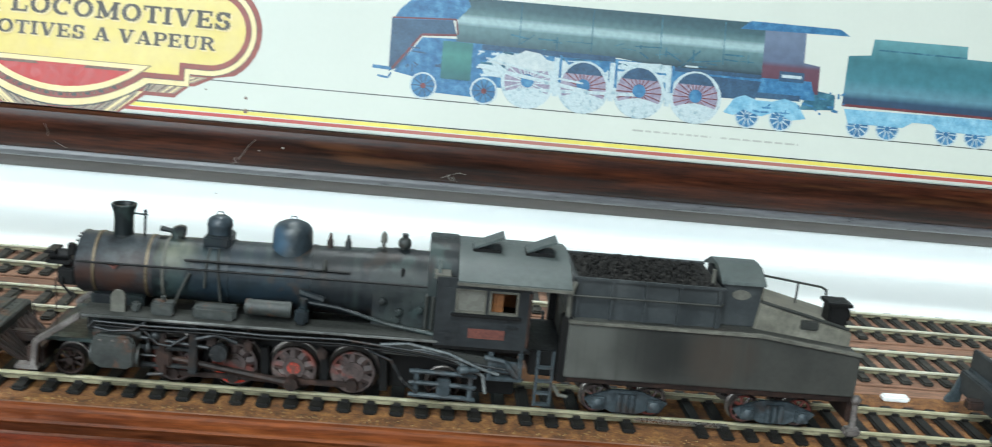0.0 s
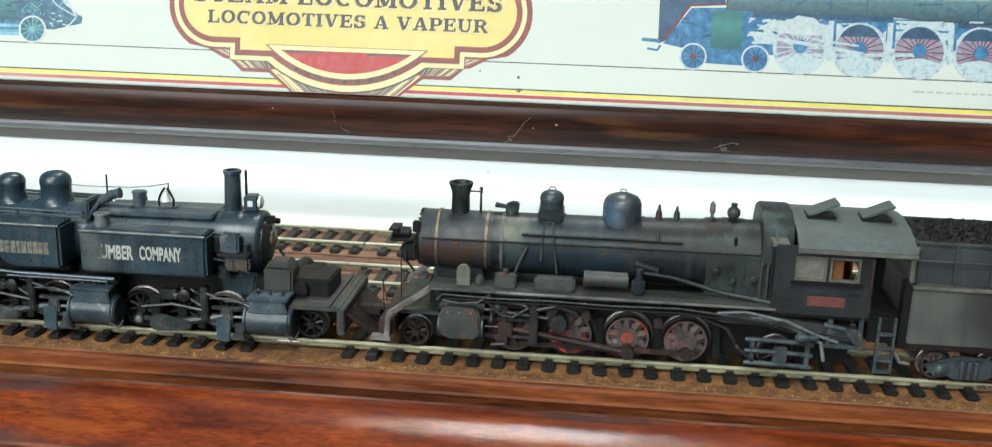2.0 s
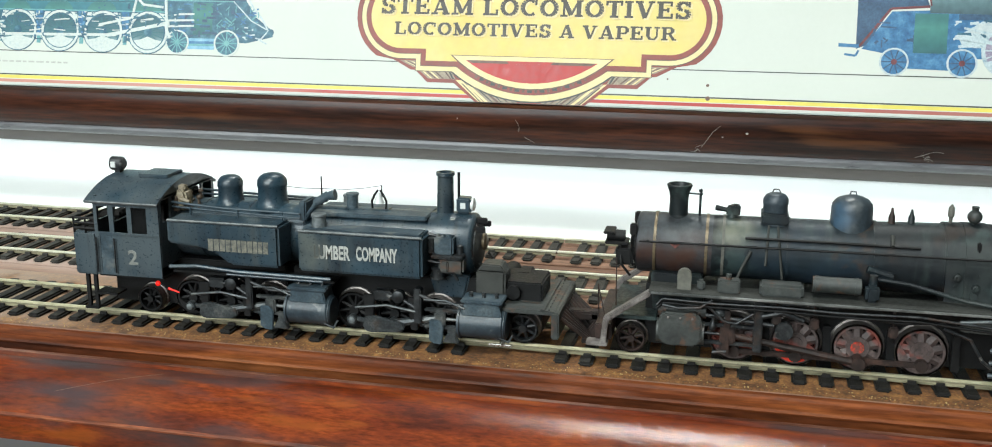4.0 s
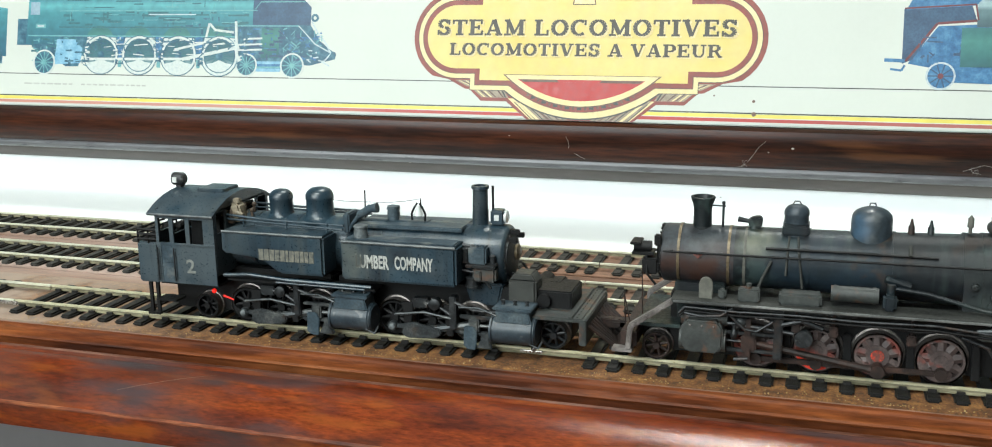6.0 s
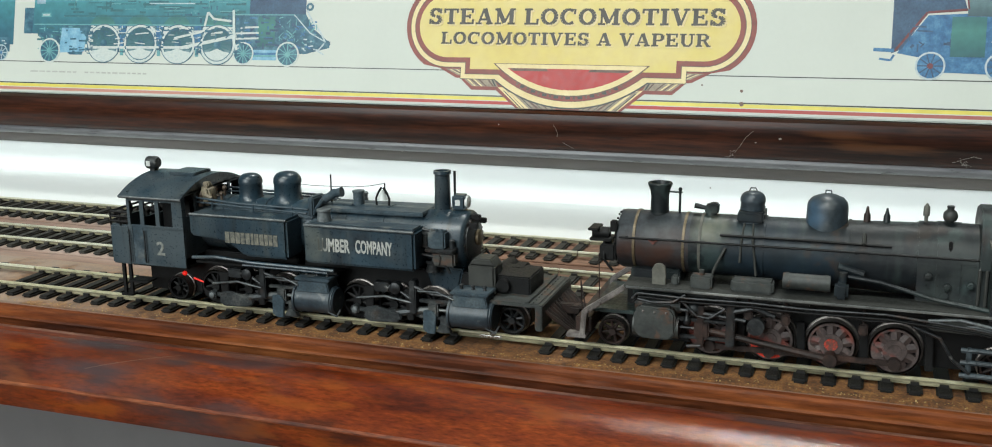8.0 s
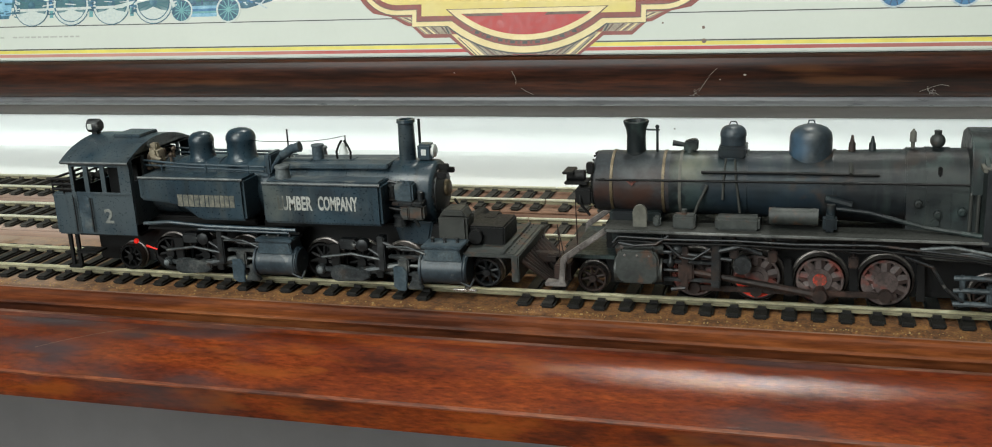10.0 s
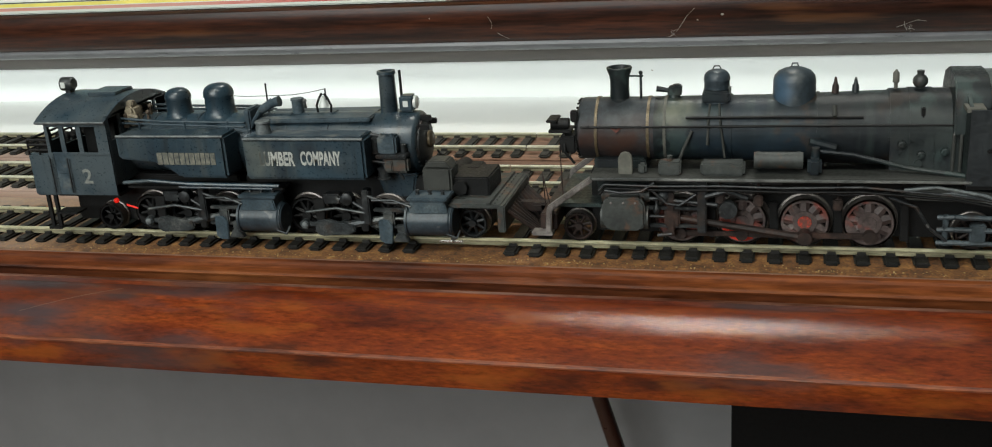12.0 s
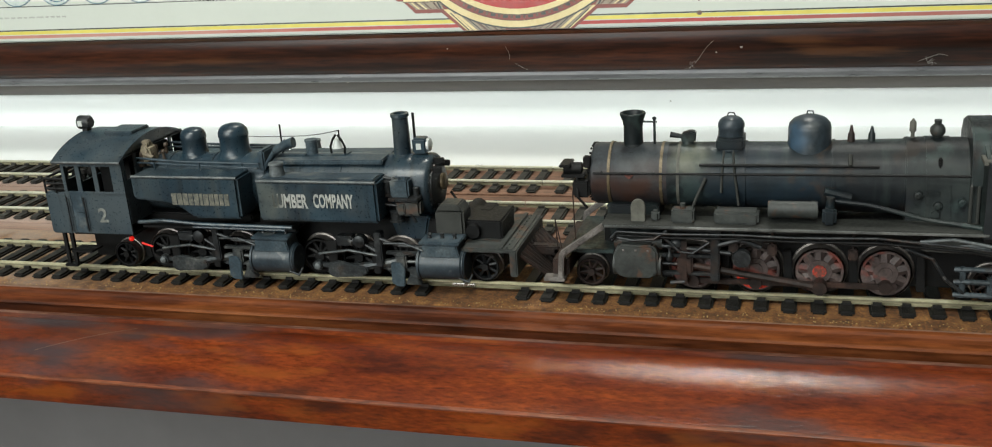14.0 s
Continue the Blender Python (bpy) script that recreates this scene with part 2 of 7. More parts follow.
RAIL = material("nickel_silver", [(0.4080, 0.3910, 0.2380), (0.6290, 0.6035, 0.4080), (0.5100, 0.4845, 0.3230)], 120, 0.38, 0.4, stretch=(0.3, 1, 1), fine=0.35, fine_scale=1500)
# tarnished rails, their white reflections raised into the base colour
RAIL_OLD = material("tarnished_rail_with_glare", [(0.3982, 0.3982, 0.2950), (0.7375, 0.7375, 0.5900), (0.5605, 0.5605, 0.4277)], 120, 0.40, 0.3, stretch=(0.3, 1, 1), fine=0.3, fine_scale=1500)
RAIL_WEB = material("dull_rail_web", [(0.15, 0.135, 0.085), (0.30, 0.275, 0.185)], 200, 0.6, 0.4, stretch=(0.3, 1, 1), fine=0.4, fine_scale=1500)
STEEL = material("bright_steel", [(0.35, 0.34, 0.33), (0.6, 0.59, 0.57)], 300, 0.28, 1.0, fine=0.2)
WORN = material("worn_edge_metal", [(0.0700, 0.0770, 0.0770), (0.2240, 0.2310, 0.2240), (0.4200, 0.4200, 0.4060)], 90, 0.4, 0.6, stretch=(0.5, 1, 1), fine=0.5, lo=0.35, hi=0.75)
TYRE = material("worn_tyre", [(0.0980, 0.0840, 0.0770), (0.3080, 0.2800, 0.2590)], 300, 0.42, 0.7, fine=0.4)

BLUE = material("blue_black_paint", [(0.0085, 0.0200, 0.0312), (0.0150, 0.0340, 0.0490), (0.0250, 0.0505, 0.0690)], 110, 0.34, bump=0.00002, fine=0.12, streaks=[((0.075, 0.086, 0.080), 260, 0.54, 0.74, 0.5), ((0.008, 0.011, 0.013), 330, 0.55, 0.72, 0.6)], fine_scale=1400, spec=0.6,
                patches=[((0.085, 0.098, 0.098), 60, 0.52, 0.72, 0.45, None, 0), ((0.012, 0.016, 0.020), 90, 0.55, 0.70, 0.6, None, 0), ((0.100, 0.115, 0.106), 120, 0.28, 0.60, 0.75, (-2, -16.5, 23.0), 9), ((0.062, 0.080, 0.090), 90, 0.25, 0.55, 0.85, (-54, -14, 22), 26)])
BLUE_DIRTY = material("dusty_blue_black_paint", [(0.0158, 0.0273, 0.0370), (0.0334, 0.0546, 0.0704), (0.0748, 0.0968, 0.1074)], 160, 0.48, bump=0.00006, fine=0.45, fine_scale=1400, spec=0.4, patches=[((0.16, 0.165, 0.155), 150, 0.58, 0.72, 0.6, None, 0)])
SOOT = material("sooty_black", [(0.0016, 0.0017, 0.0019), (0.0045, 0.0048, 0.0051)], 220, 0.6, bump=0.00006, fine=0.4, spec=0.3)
GUN = material("worn_gunmetal", [(0.0057, 0.0070, 0.0083), (0.0156, 0.0187, 0.0208), (0.0374, 0.0406, 0.0422)], 260, 0.45, 0.25, bump=0.00008, fine=0.6, patches=[((0.055, 0.032, 0.022), 200, 0.56, 0.70, 0.6, None, 0), ((0.20, 0.20, 0.19), 420, 0.64, 0.74, 0.6, None, 0)])
TAN = material("tarnished_brass_fittings", [(0.0252, 0.0147, 0.0084), (0.0714, 0.0483, 0.0315), (0.1428, 0.1218, 0.1008)], 350, 0.5, 0.2, fine=0.5)
GREEN = material("weathered_grey_green_paint", [(0.0030, 0.0054, 0.0062), (0.0065, 0.0104, 0.0120), (0.0136, 0.0193, 0.0204)], 60, 0.5, bump=0.00006, fine=0.45, rough_var=0.15, streaks=[((0.040, 0.056, 0.052), 230, 0.54, 0.72, 0.5), ((0.030, 0.022, 0.016), 260, 0.60, 0.74, 0.35)], fine_scale=900, spec=0.35,
                 patches=[((0.036, 0.056, 0.054), 110, 0.50, 0.62, 0.75, None, 0), ((0.004, 0.006, 0.008), 170, 0.53, 0.62, 0.8, None, 0), ((0.030, 0.018, 0.012), 120, 0.57, 0.66, 0.5, None, 0), ((0.006, 0.008, 0.010), 60, 0.52, 0.62, 0.7, None, 0), ((0.13, 0.135, 0.10), 160, 0.30, 0.62, 0.85, (34, -6, 33.5), 7), ((0.015, 0.028, 0.041), 70, 0.30, 0.60, 0.85, (52, -10, 23), 22), ((0.008, 0.010, 0.013), 70, 0.30, 0.60, 0.8, (78, -10, 26), 12), ((0.036, 0.045, 0.043), 120, 0.28, 0.60, 0.8, (92, -10, 26), 12), ((0.045, 0.028, 0.020), 160, 0.52, 0.62, 0.7, (64, -8, 32), 12)])
SMOKE = material("burnt_smokebox_paint", [(0.016, 0.020, 0.024), (0.029, 0.035, 0.040), (0.048, 0.056, 0.060)], 110, 0.5, bump=0.00005, fine=0.4, fine_scale=1200, spec=0.35,
                 patches=[((0.052, 0.022, 0.014), 110, 0.34, 0.58, 0.85, (24, -8, 24), 11), ((0.045, 0.020, 0.014), 110, 0.36, 0.6, 0.8, (14, -8, 24), 9), ((0.012, 0.011, 0.012), 130, 0.52, 0.66, 0.6, None, 0), ((0.085, 0.095, 0.098), 120, 0.4, 0.62, 0.6, (22, -7, 33), 7)])
ROOF = material("grey_green_roof_paint", [(0.0440, 0.0560, 0.0555), (0.0590, 0.0735, 0.0720), (0.0760, 0.0900, 0.0880)], 80, 0.5, bump=0.00004, fine=0.3)
TENDER = material("dusty_tender_paint", [(0.0248, 0.0265, 0.0248), (0.0381, 0.0398, 0.0365), (0.0513, 0.0522, 0.0472)], 50, 0.5, bump=0.00003, fine=0.14, streaks=[((0.085, 0.090, 0.080), 200, 0.54, 0.74, 0.4), ((0.014, 0.015, 0.015), 200, 0.56, 0.74, 0.5)], fine_scale=900, spec=0.35,
                  patches=[((0.090, 0.094, 0.086), 40, 0.25, 0.5, 0.8, (-30, -17, 17.5), 20), ((0.012, 0.0135, 0.0135), 40, 0.25, 0.55, 0.75, (-15, -17, 22), 14), ((0.046, 0.036, 0.029), 40, 0.25, 0.5, 0.7, (2, -17, 20.5), 12)])
DECK = material("cream_dusted_deck", [(0.0910, 0.0875, 0.0700), (0.1820, 0.1750, 0.1435)], 70, 0.7, bump=0.00006, fine=0.4)
TENDER_TOP = material("dusty_tender_deck", [(0.0638, 0.0638, 0.0540), (0.1275, 0.1245, 0.1050)], 70, 0.7, bump=0.00006, fine=0.4)
CABP = material("blue_black_cab_paint", [(0.0068, 0.0092, 0.0112), (0.0122, 0.0156, 0.0184), (0.0204, 0.0252, 0.0279)], 90, 0.45, bump=0.00004, fine=0.2, fine_scale=1200, patches=[((0.045, 0.028, 0.018), 140, 0.62, 0.72, 0.5, None, 0)])
BUNKER = material("blue_grey_bunker_paint", [(0.016, 0.020, 0.022), (0.028, 0.033, 0.036), (0.046, 0.052, 0.054)], 120, 0.5, bump=0.00004, fine=0.2, fine_scale=1200)
TRUCK = material("steel_blue_truck_paint", [(0.0170, 0.0247, 0.0289), (0.0374, 0.0510, 0.0595), (0.0723, 0.0892, 0.0978)], 220, 0.5, 0.1, bump=0.00006, fine=0.5, patches=[((0.035, 0.022, 0.017), 200, 0.54, 0.66, 0.6, None, 0)])
STEPPALE = material("pale_worn_step", [(0.055, 0.048, 0.045), (0.105, 0.092, 0.086), (0.18, 0.165, 0.155)], 160, 0.55, bump=0.00006, fine=0.5)
RUST = material("rusty_underframe", [(0.0075, 0.0058, 0.0054), (0.0240, 0.0150, 0.0125), (0.0540, 0.0280, 0.0210)], 200, 0.6, 0.1, bump=0.0001, fine=0.5, spec=0.35)
CYLP = material("grey_cylinder_paint", [(0.0184, 0.0221, 0.0215), (0.0345, 0.0399, 0.0377), (0.0528, 0.0570, 0.0539)], 150, 0.55, bump=0.00006, fine=0.4, patches=[((0.095, 0.042, 0.022), 240, 0.54, 0.66, 0.65, None, 0)])
WHEELP = material("dusty_pink_brown_wheel", [(0.0298, 0.0212, 0.0201), (0.0711, 0.0505, 0.0470), (0.1204, 0.0907, 0.0826)], 220, 0.6, bump=0.00008, fine=0.5, patches=[((0.20, 0.034, 0.020), 150, 0.53, 0.64, 0.75, None, 0)])
CYLBLUE = material("dusty_steel_blue_paint", [(0.0120, 0.0201, 0.0276), (0.0226, 0.0361, 0.0472), (0.0426, 0.0577, 0.0678)], 160, 0.42, bump=0.00005, fine=0.35, fine_scale=1300, patches=[((0.17, 0.18, 0.175), 260, 0.60, 0.70, 0.6, None, 0)])
RODS = material("dusty_steel_rod", [(0.015, 0.019, 0.022), (0.042, 0.049, 0.052), (0.12, 0.125, 0.12)], 260, 0.42, 0.4, fine=0.5, patches=[((0.045, 0.024, 0.015), 200, 0.58, 0.70, 0.6, None, 0)])
EDGE = material("dusty_blue_edge", [(0.045, 0.058, 0.064), (0.105, 0.12, 0.125), (0.18, 0.19, 0.185)], 180, 0.5, fine=0.5)
REDP = material("red_wheel_paint", [(0.075, 0.045, 0.038), (0.20, 0.045, 0.03), (0.75, 0.045, 0.018)], 330, 0.55, fine=0.4, lo=0.34, hi=0.5)
PLATE = material("faded_red_plate", [(0.080, 0.026, 0.020), (0.145, 0.046, 0.034)], 300, 0.6, fine=0.5)
BRASS = material("dull_brass", [(0.085, 0.062, 0.034), (0.17, 0.13, 0.080)], 300, 0.45, 0.4, fine=0.4)
CABIN = material("orange_brown_cab_lining", [(0.12, 0.042, 0.010), (0.21, 0.080, 0.020)], 200, 0.6, fine=0.3)
CREAM = material("dusty_window_sash", [(0.060, 0.060, 0.052), (0.14, 0.135, 0.110)], 300, 0.4, fine=0.2)
# opaque grey stands in for the reflection on the window glass
PANE = material("dull_grey_pane", [(0.10, 0.10, 0.088), (0.155, 0.155, 0.138)], 60, 0.3, fine=0.05)
COAL = material("coal", [(0.0027, 0.0027, 0.0027), (0.0108, 0.0105, 0.0099), (0.0300, 0.0282, 0.0258)], 600, 0.8, bump=0.0002, fine=0.6, spec=0.2)
LETTER = material("white_lettering", [(0.27, 0.28, 0.26), (0.44, 0.45, 0.42)], 900, 0.6, fine=0.3, patches=[((0.045, 0.05, 0.042), 300, 0.22, 0.52, 0.95, (1.6, -16.4, 23.5), 3.7)])
NUMERAL = material("dusty_white_numeral", [(0.13, 0.14, 0.13), (0.24, 0.25, 0.23)], 700, 0.6, fine=0.3)
LETTER_OLD = material("faded_lettering", [(0.060, 0.066, 0.060), (0.20, 0.19, 0.15)], 700, 0.6, fine=0.4)
GLASSLAMP = plain("lamp_lens", (0.66, 0.69, 0.67), 0.15)


# ---- room ----
PLASTER = material("room_plaster", [(0.165, 0.158, 0.145), (0.21, 0.20, 0.185)], 3, 0.8, fine=0.05)
FLOORM = material("floor_boards", [(0.16, 0.10, 0.06), (0.26, 0.17, 0.10)], 6, 0.5, stretch=(0.2, 1, 1), fine=0.3)
solid("floor", box(BM(), -2500, 2500, -2300, 2700, -900, -850), FLOORM, "brown wooden floor of the room", kind="structure")
solid("ceiling", box(BM(), -2500, 2500, -2300, 2700, 1820, 1880), PLASTER, "plain pale ceiling of the room", kind="structure")
solid("wall_north", box(BM(), -2500, 2500, 2600, 2700, -850, 1820), PLASTER, "plain pale plaster wall", kind="structure")
solid("wall_east", box(BM(), 2400, 2500, -2200, 2600, -850, 1820), PLASTER, "plain pale plaster wall", kind="structure")
solid("wall_west", box(BM(), -2500, -2400, -2200, 2600, -850, 1820), PLASTER, "plain pale plaster wall", kind="structure")
b = box(BM(), -2500, 2500, -2300, -2200, -850, 300)
box(b, -2500, 2500, -2300, -2200, 1600, 1820)
box(b, -2500, -1550, -2300, -2200, 300, 1600)
box(b, 50, 2500, -2300, -2200, 300, 1600)
solid("wall_south", b, PLASTER, "plain pale plaster wall with a window opening", kind="structure")

# ---- the stepped display shelf ----
X0, X1 = -640, 560


def nose_z(y):
    """Height of the rounded moulding's top at a depth."""
    u = max(0.0, (-31.4 - y) / 18.0)
    return -3.05 - 18.0 * 0.444 * u ** 1.8


ROUND = [(-31.4 - k, nose_z(-31.4 - k)) for k in range(19)]
NOSE = [(-25.9, -14), (-26.0, -4.4), (-26.3, -3.5), (-27.0, -3.15), (-28.4, -3.2), (-29.2, -3.8), (-29.8, -4.1), (-30.4, -3.6), (-30.9, -3.15)] + ROUND + [(-49.7, -11.3), (-49.7, -11.9), (-48.9, -18.6), (-42, -18.7), (-30, -17.2)]
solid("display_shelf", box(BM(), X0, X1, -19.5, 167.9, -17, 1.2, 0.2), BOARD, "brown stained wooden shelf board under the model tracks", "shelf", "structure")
b = prism(BM(), [(-19.6, 1.1), (-20.6, 0.8), (-21.2, 0.1), (-21.3, -0.8), (-22.4, -1.1), (-23.3, -1.5), (-23.7, -2.1), (-23.4, -2.7), (-22.0, -2.9), (-22.0, -6.4), (-25.6, -6.6), (-25.8, -16.9), (-19.6, -16.9)], X0, X1, "x")
solid("shelf_step", b, WOOD_STEP, "dark brown stepped wooden bead along the shelf edge", "moulding", "structure", sharp=14)
solid("shelf_moulding", prism(BM(), NOSE, X0, X1, "x"), WOOD, "glossy reddish-brown varnished wooden edge moulding with worn patches and painted grey reflections", "moulding", "structure", sharp=14)
solid("worn_lip", prism(BM(), [(-26.5, -3.4), (-26.7, -3.05), (-27.5, -3.0), (-28.0, -3.1), (-28.0, -3.6)], X0, X1, "x"), WORNWOOD, "pale worn lip along the moulding", "moulding", "structure")
solid("worn_nose_edge", prism(BM(), [(-49.0, -10.75), (-49.5, -11.0), (-49.8, -11.3), (-49.77, -11.7), (-49.0, -11.7)], X0, X1, "x"), NOSEWOOD, "pale worn nose edge of the moulding", "moulding", "structure")
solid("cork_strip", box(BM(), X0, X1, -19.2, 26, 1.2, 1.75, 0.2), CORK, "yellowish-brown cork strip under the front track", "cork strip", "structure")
for y in (50, 91):
    solid("cork_strip", box(BM(), X0, X1, y - 16.5, y + 16.5, 1.2, 1.7, 0.2), BOARD, "brown cork strip under a model track", "cork strip", "structure")
solid("riser", box(BM(), X0, X1, 168, 174, -17, 17.2), WHITE, "bright white painted riser behind the tracks", "panel", "structure")
solid("white_ledge", box(BM(), X0, X1, 107.6, 167.9, 1.2, 2.0, 0.15), WHITE, "white painted ledge between the rear track and the riser", "ledge", "structure")
LEAN = 12.74
UPPER = [(153.9, 44.5), (152.2, 44.3), (150.8, 43.3), (150.1, 40.9), (150.2, 37.2), (151.0, 33.4), (152.4, 30.3), (154.2, 28.2), (155.0, 27.8), (176, 27.8), (176, 39.4)]
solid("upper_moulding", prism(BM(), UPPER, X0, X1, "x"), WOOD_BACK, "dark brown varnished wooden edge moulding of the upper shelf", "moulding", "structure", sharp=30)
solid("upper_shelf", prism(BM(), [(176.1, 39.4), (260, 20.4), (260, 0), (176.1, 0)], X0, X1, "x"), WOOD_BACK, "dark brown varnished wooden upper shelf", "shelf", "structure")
solid("edging_strip", prism(BM(), [(155.3, 27.7), (154.9, 26.4), (155.6, 25.0), (157.2, 24.0), (160.0, 23.3), (174, 23.3), (174, 27.7)], X0, X1, "x"), GREYSTRIP, "pale grey edging strip under the upper moulding", "edging", "structure")
solid("edging_strip", prism(BM(), [(160.4, 23.2), (161.2, 21.9), (166.2, 17.6), (168.0, 17.25), (174, 17.25), (174, 23.2)], X0, X1, "x"), TAUPE, "grey-brown under-edge of the upper shelf", "edging", "structure")
GREYWALL = material("grey_painted_panel", [(0.158, 0.156, 0.159), (0.190, 0.188, 0.192)], 12, 0.7, fine=0.08)
solid("under_panel", box(BM(), X0, X1, 60, 70, -850, -17.2), GREYWALL, "plain grey painted panel under the shelf", "panel", "structure")

# dark things under the shelf
BLACKP = plain("black_case_plastic", (0.003, 0.003, 0.0034), 0.6, spec=0.15)
c = thing("black_case", "black box-shaped case standing under the shelf", "case", (82, 40, -850))
part("case_body", box(BM(), 47.5, 118, 14, 59.5, -850, -44, 1.5), BLACKP, c)
part("case_foot", box(BM(), 51, 114, 10, 14, -850, -840, 0.5), BLACKP, c)
solid("slanted_leg", rod(BM(), (-9, 40, -18), (224, 40, -850), 2.4, 5.0, 12), plain("dark_stained_wood", (0.035, 0.012, 0.008), 0.35), "thin dark-stained slanted wooden leg under the shelf", "leg")

# ---- model tracks ----
def sleeper_mesh(name, mat, gauge=8.7, half=14.9, w=1.85, top=3.0):
    m = BM()
    box(m, -w, w, -half, half, 1.7, top, 0.55)
    for s in (-1, 1):
        for k in (-1.5, 1.5):
            box(m, -1.0, 1.0, s * gauge + k - 0.35, s * gauge + k + 0.35, top - 0.1, top + 0.7)
    return finish(m, name, mat)


SLEEPER_MESH = sleeper_mesh("sleeper", SLEEPER)
DUSTY_MESH = sleeper_mesh("sleeper", SLEEPER_DUSTY)


def rail_foot(bm, x0, x1, y):
    pr = [(y - 1.0, 2.9), (y + 1.0, 2.9), (y + 0.25, 3.25), (y + 0.22, 3.95), (y - 0.22, 3.95), (y - 0.25, 3.25)]
    return prism(bm, pr, x0, x1, "x")


def rail_head(bm, x0, x1, y):
    pr = [(y + 0.22, 3.8), (y + 0.5, 3.95), (y + 0.5, 4.42), (y + 0.4, 4.5), (y - 0.4, 4.5), (y - 0.5, 4.42), (y - 0.5, 3.95), (y - 0.22, 3.8)]
    return prism(bm, pr, x0, x1, "x")


def track(label, y, x0, x1, turn=0.0, skip=(), metal=RAIL, start=0.0):
    t = thing("model_track", label, "model track", (0, y, 0), turn, "tracks on the shelf")
    for s in (-1, 1):
        rl_ = part("rail", rail_foot(BM(), x0, x1, y + s * 8.7), RAIL_WEB, t)
        part("rail_head", rail_head(BM(), x0, x1, y + s * 8.7), metal, rl_, "polished rail head")
    k = 0
    x = x0 + 3.5 + start
    while x < x1 - 2:
        if not any(a < x < c_ for a, c_ in skip):
            o = new("sleeper", SLEEPER_MESH if y == 0 else DUSTY_MESH)
            o.parent = t
            o.location = (x * MM, random.uniform(-0.25, 0.25) * MM, 0)
            o.rotation_euler = (0, 0, radians(random.uniform(-1.0, 1.0)))
        x += 6.65
        k += 1
    return t


track("front model railway track with black sleepers and yellowish nickel rails", 0, -198.5, -24.9, skip=[(-31, -20)])
track("front model railway track running past a rail joint", 0, -24.5, 160.5, skip=[(-27, -14), (152, 166)])
track("front model railway track beyond a silver rail joiner", 0, 161, 420, skip=[(155, 166)])
track("short front model track section with tarnished rails", 0, -560, -199.0, skip=[(-214, -190)], metal=RAIL_OLD)
for y, w in ((50, "middle"), (91, "rear")):
    track(w + " model railway track with black sleepers and tarnished rails", y, -560, -24.9, metal=RAIL_OLD, start=y / 25)
    track(w + " model railway track running on past its joint", y, -24.5, 460, metal=RAIL_OLD, start=y / 25)
j = box(BM(), -28.0, -21.5, -9.6, -7.8, 2.9, 3.9, 0.25)
ball(j, (-24.0, -9.2, 4.3), 0.75, 8)
solid("rail_joiner", j, STEEL, "bright silver joiner with solder on the front rail", "rail joiner")
solid("rail_joiner", box(BM(), 154, 179, -9.9, -7.5, 2.85, 4.2, 0.4), STEEL, "silver metal rail joiner on the front track", "rail joiner")
solid("rail_joiner", box(BM(), -214, -197, -9.9, -7.5, 2.85, 4.2, 0.4), STEEL, "silver metal rail joiner on the front track", "rail joiner")

# ---- the picture box on the upper shelf ----
BX0, BX1, BZ0, BZ1, BY = -400, 345, 44.8, 130.0, 153.77
CARD = material("box_card", [(0.520, 0.553, 0.503), (0.556, 0.590, 0.537)], 15, 0.5, fine=0.02, fine_scale=500)
P_YEL = material("print_gold", [(0.60, 0.46, 0.10), (0.64, 0.52, 0.17), (0.66, 0.56, 0.24)], 22, 0.45, fine=0.08)
P_CREAM = material("print_cream", [(0.66, 0.52, 0.24), (0.74, 0.62, 0.34)], 120, 0.45, fine=0.1)
P_RED = material("print_red", [(0.36, 0.018, 0.016), (0.43, 0.03, 0.025)], 60, 0.45, fine=0.1)
P_MAROON = material("print_red_brown", [(0.17, 0.028, 0.02), (0.25, 0.045, 0.03)], 120, 0.45, fine=0.2)
P_BROWN = material("print_brown", [(0.06, 0.03, 0.02), (0.16, 0.09, 0.06)], 400, 0.45, fine=0.3)
P_RIM = material("print_pale_rim", [(0.38, 0.47, 0.48), (0.53, 0.58, 0.55), (0.44, 0.52, 0.52)], 420, 0.45, fine=0.2)
P_INK = plain("print_ink", (0.032, 0.026, 0.016), 0.45)
P_LINE = plain("print_line", (0.04, 0.045, 0.04), 0.45)
P_LEMON = plain("print_lemon", (0.74, 0.64, 0.11), 0.45)
P_GREYT = plain("print_grey_text", (0.43, 0.45, 0.41), 0.5)
P_TEALD = material("print_dark_teal", [(0.012, 0.062, 0.105), (0.028, 0.110, 0.165), (0.085, 0.22, 0.28)], 240, 0.45, fine=0.2, fine_scale=1200)
P_NAVY = material("print_navy", [(0.020, 0.052, 0.105), (0.042, 0.100, 0.175)], 150, 0.45, fine=0.3)
P_BLUE = material("print_blue", [(0.014, 0.080, 0.190), (0.035, 0.145, 0.29), (0.085, 0.25, 0.42)], 260, 0.45, fine=0.2)
P_SKY = material("print_sky_blue", [(0.11, 0.29, 0.44), (0.18, 0.39, 0.53), (0.28, 0.49, 0.60)], 260, 0.45, fine=0.2)
P_PALE = material("print_pale_blue", [(0.20, 0.30, 0.36), (0.46, 0.54, 0.56), (0.30, 0.41, 0.46)], 420, 0.45, fine=0.3)


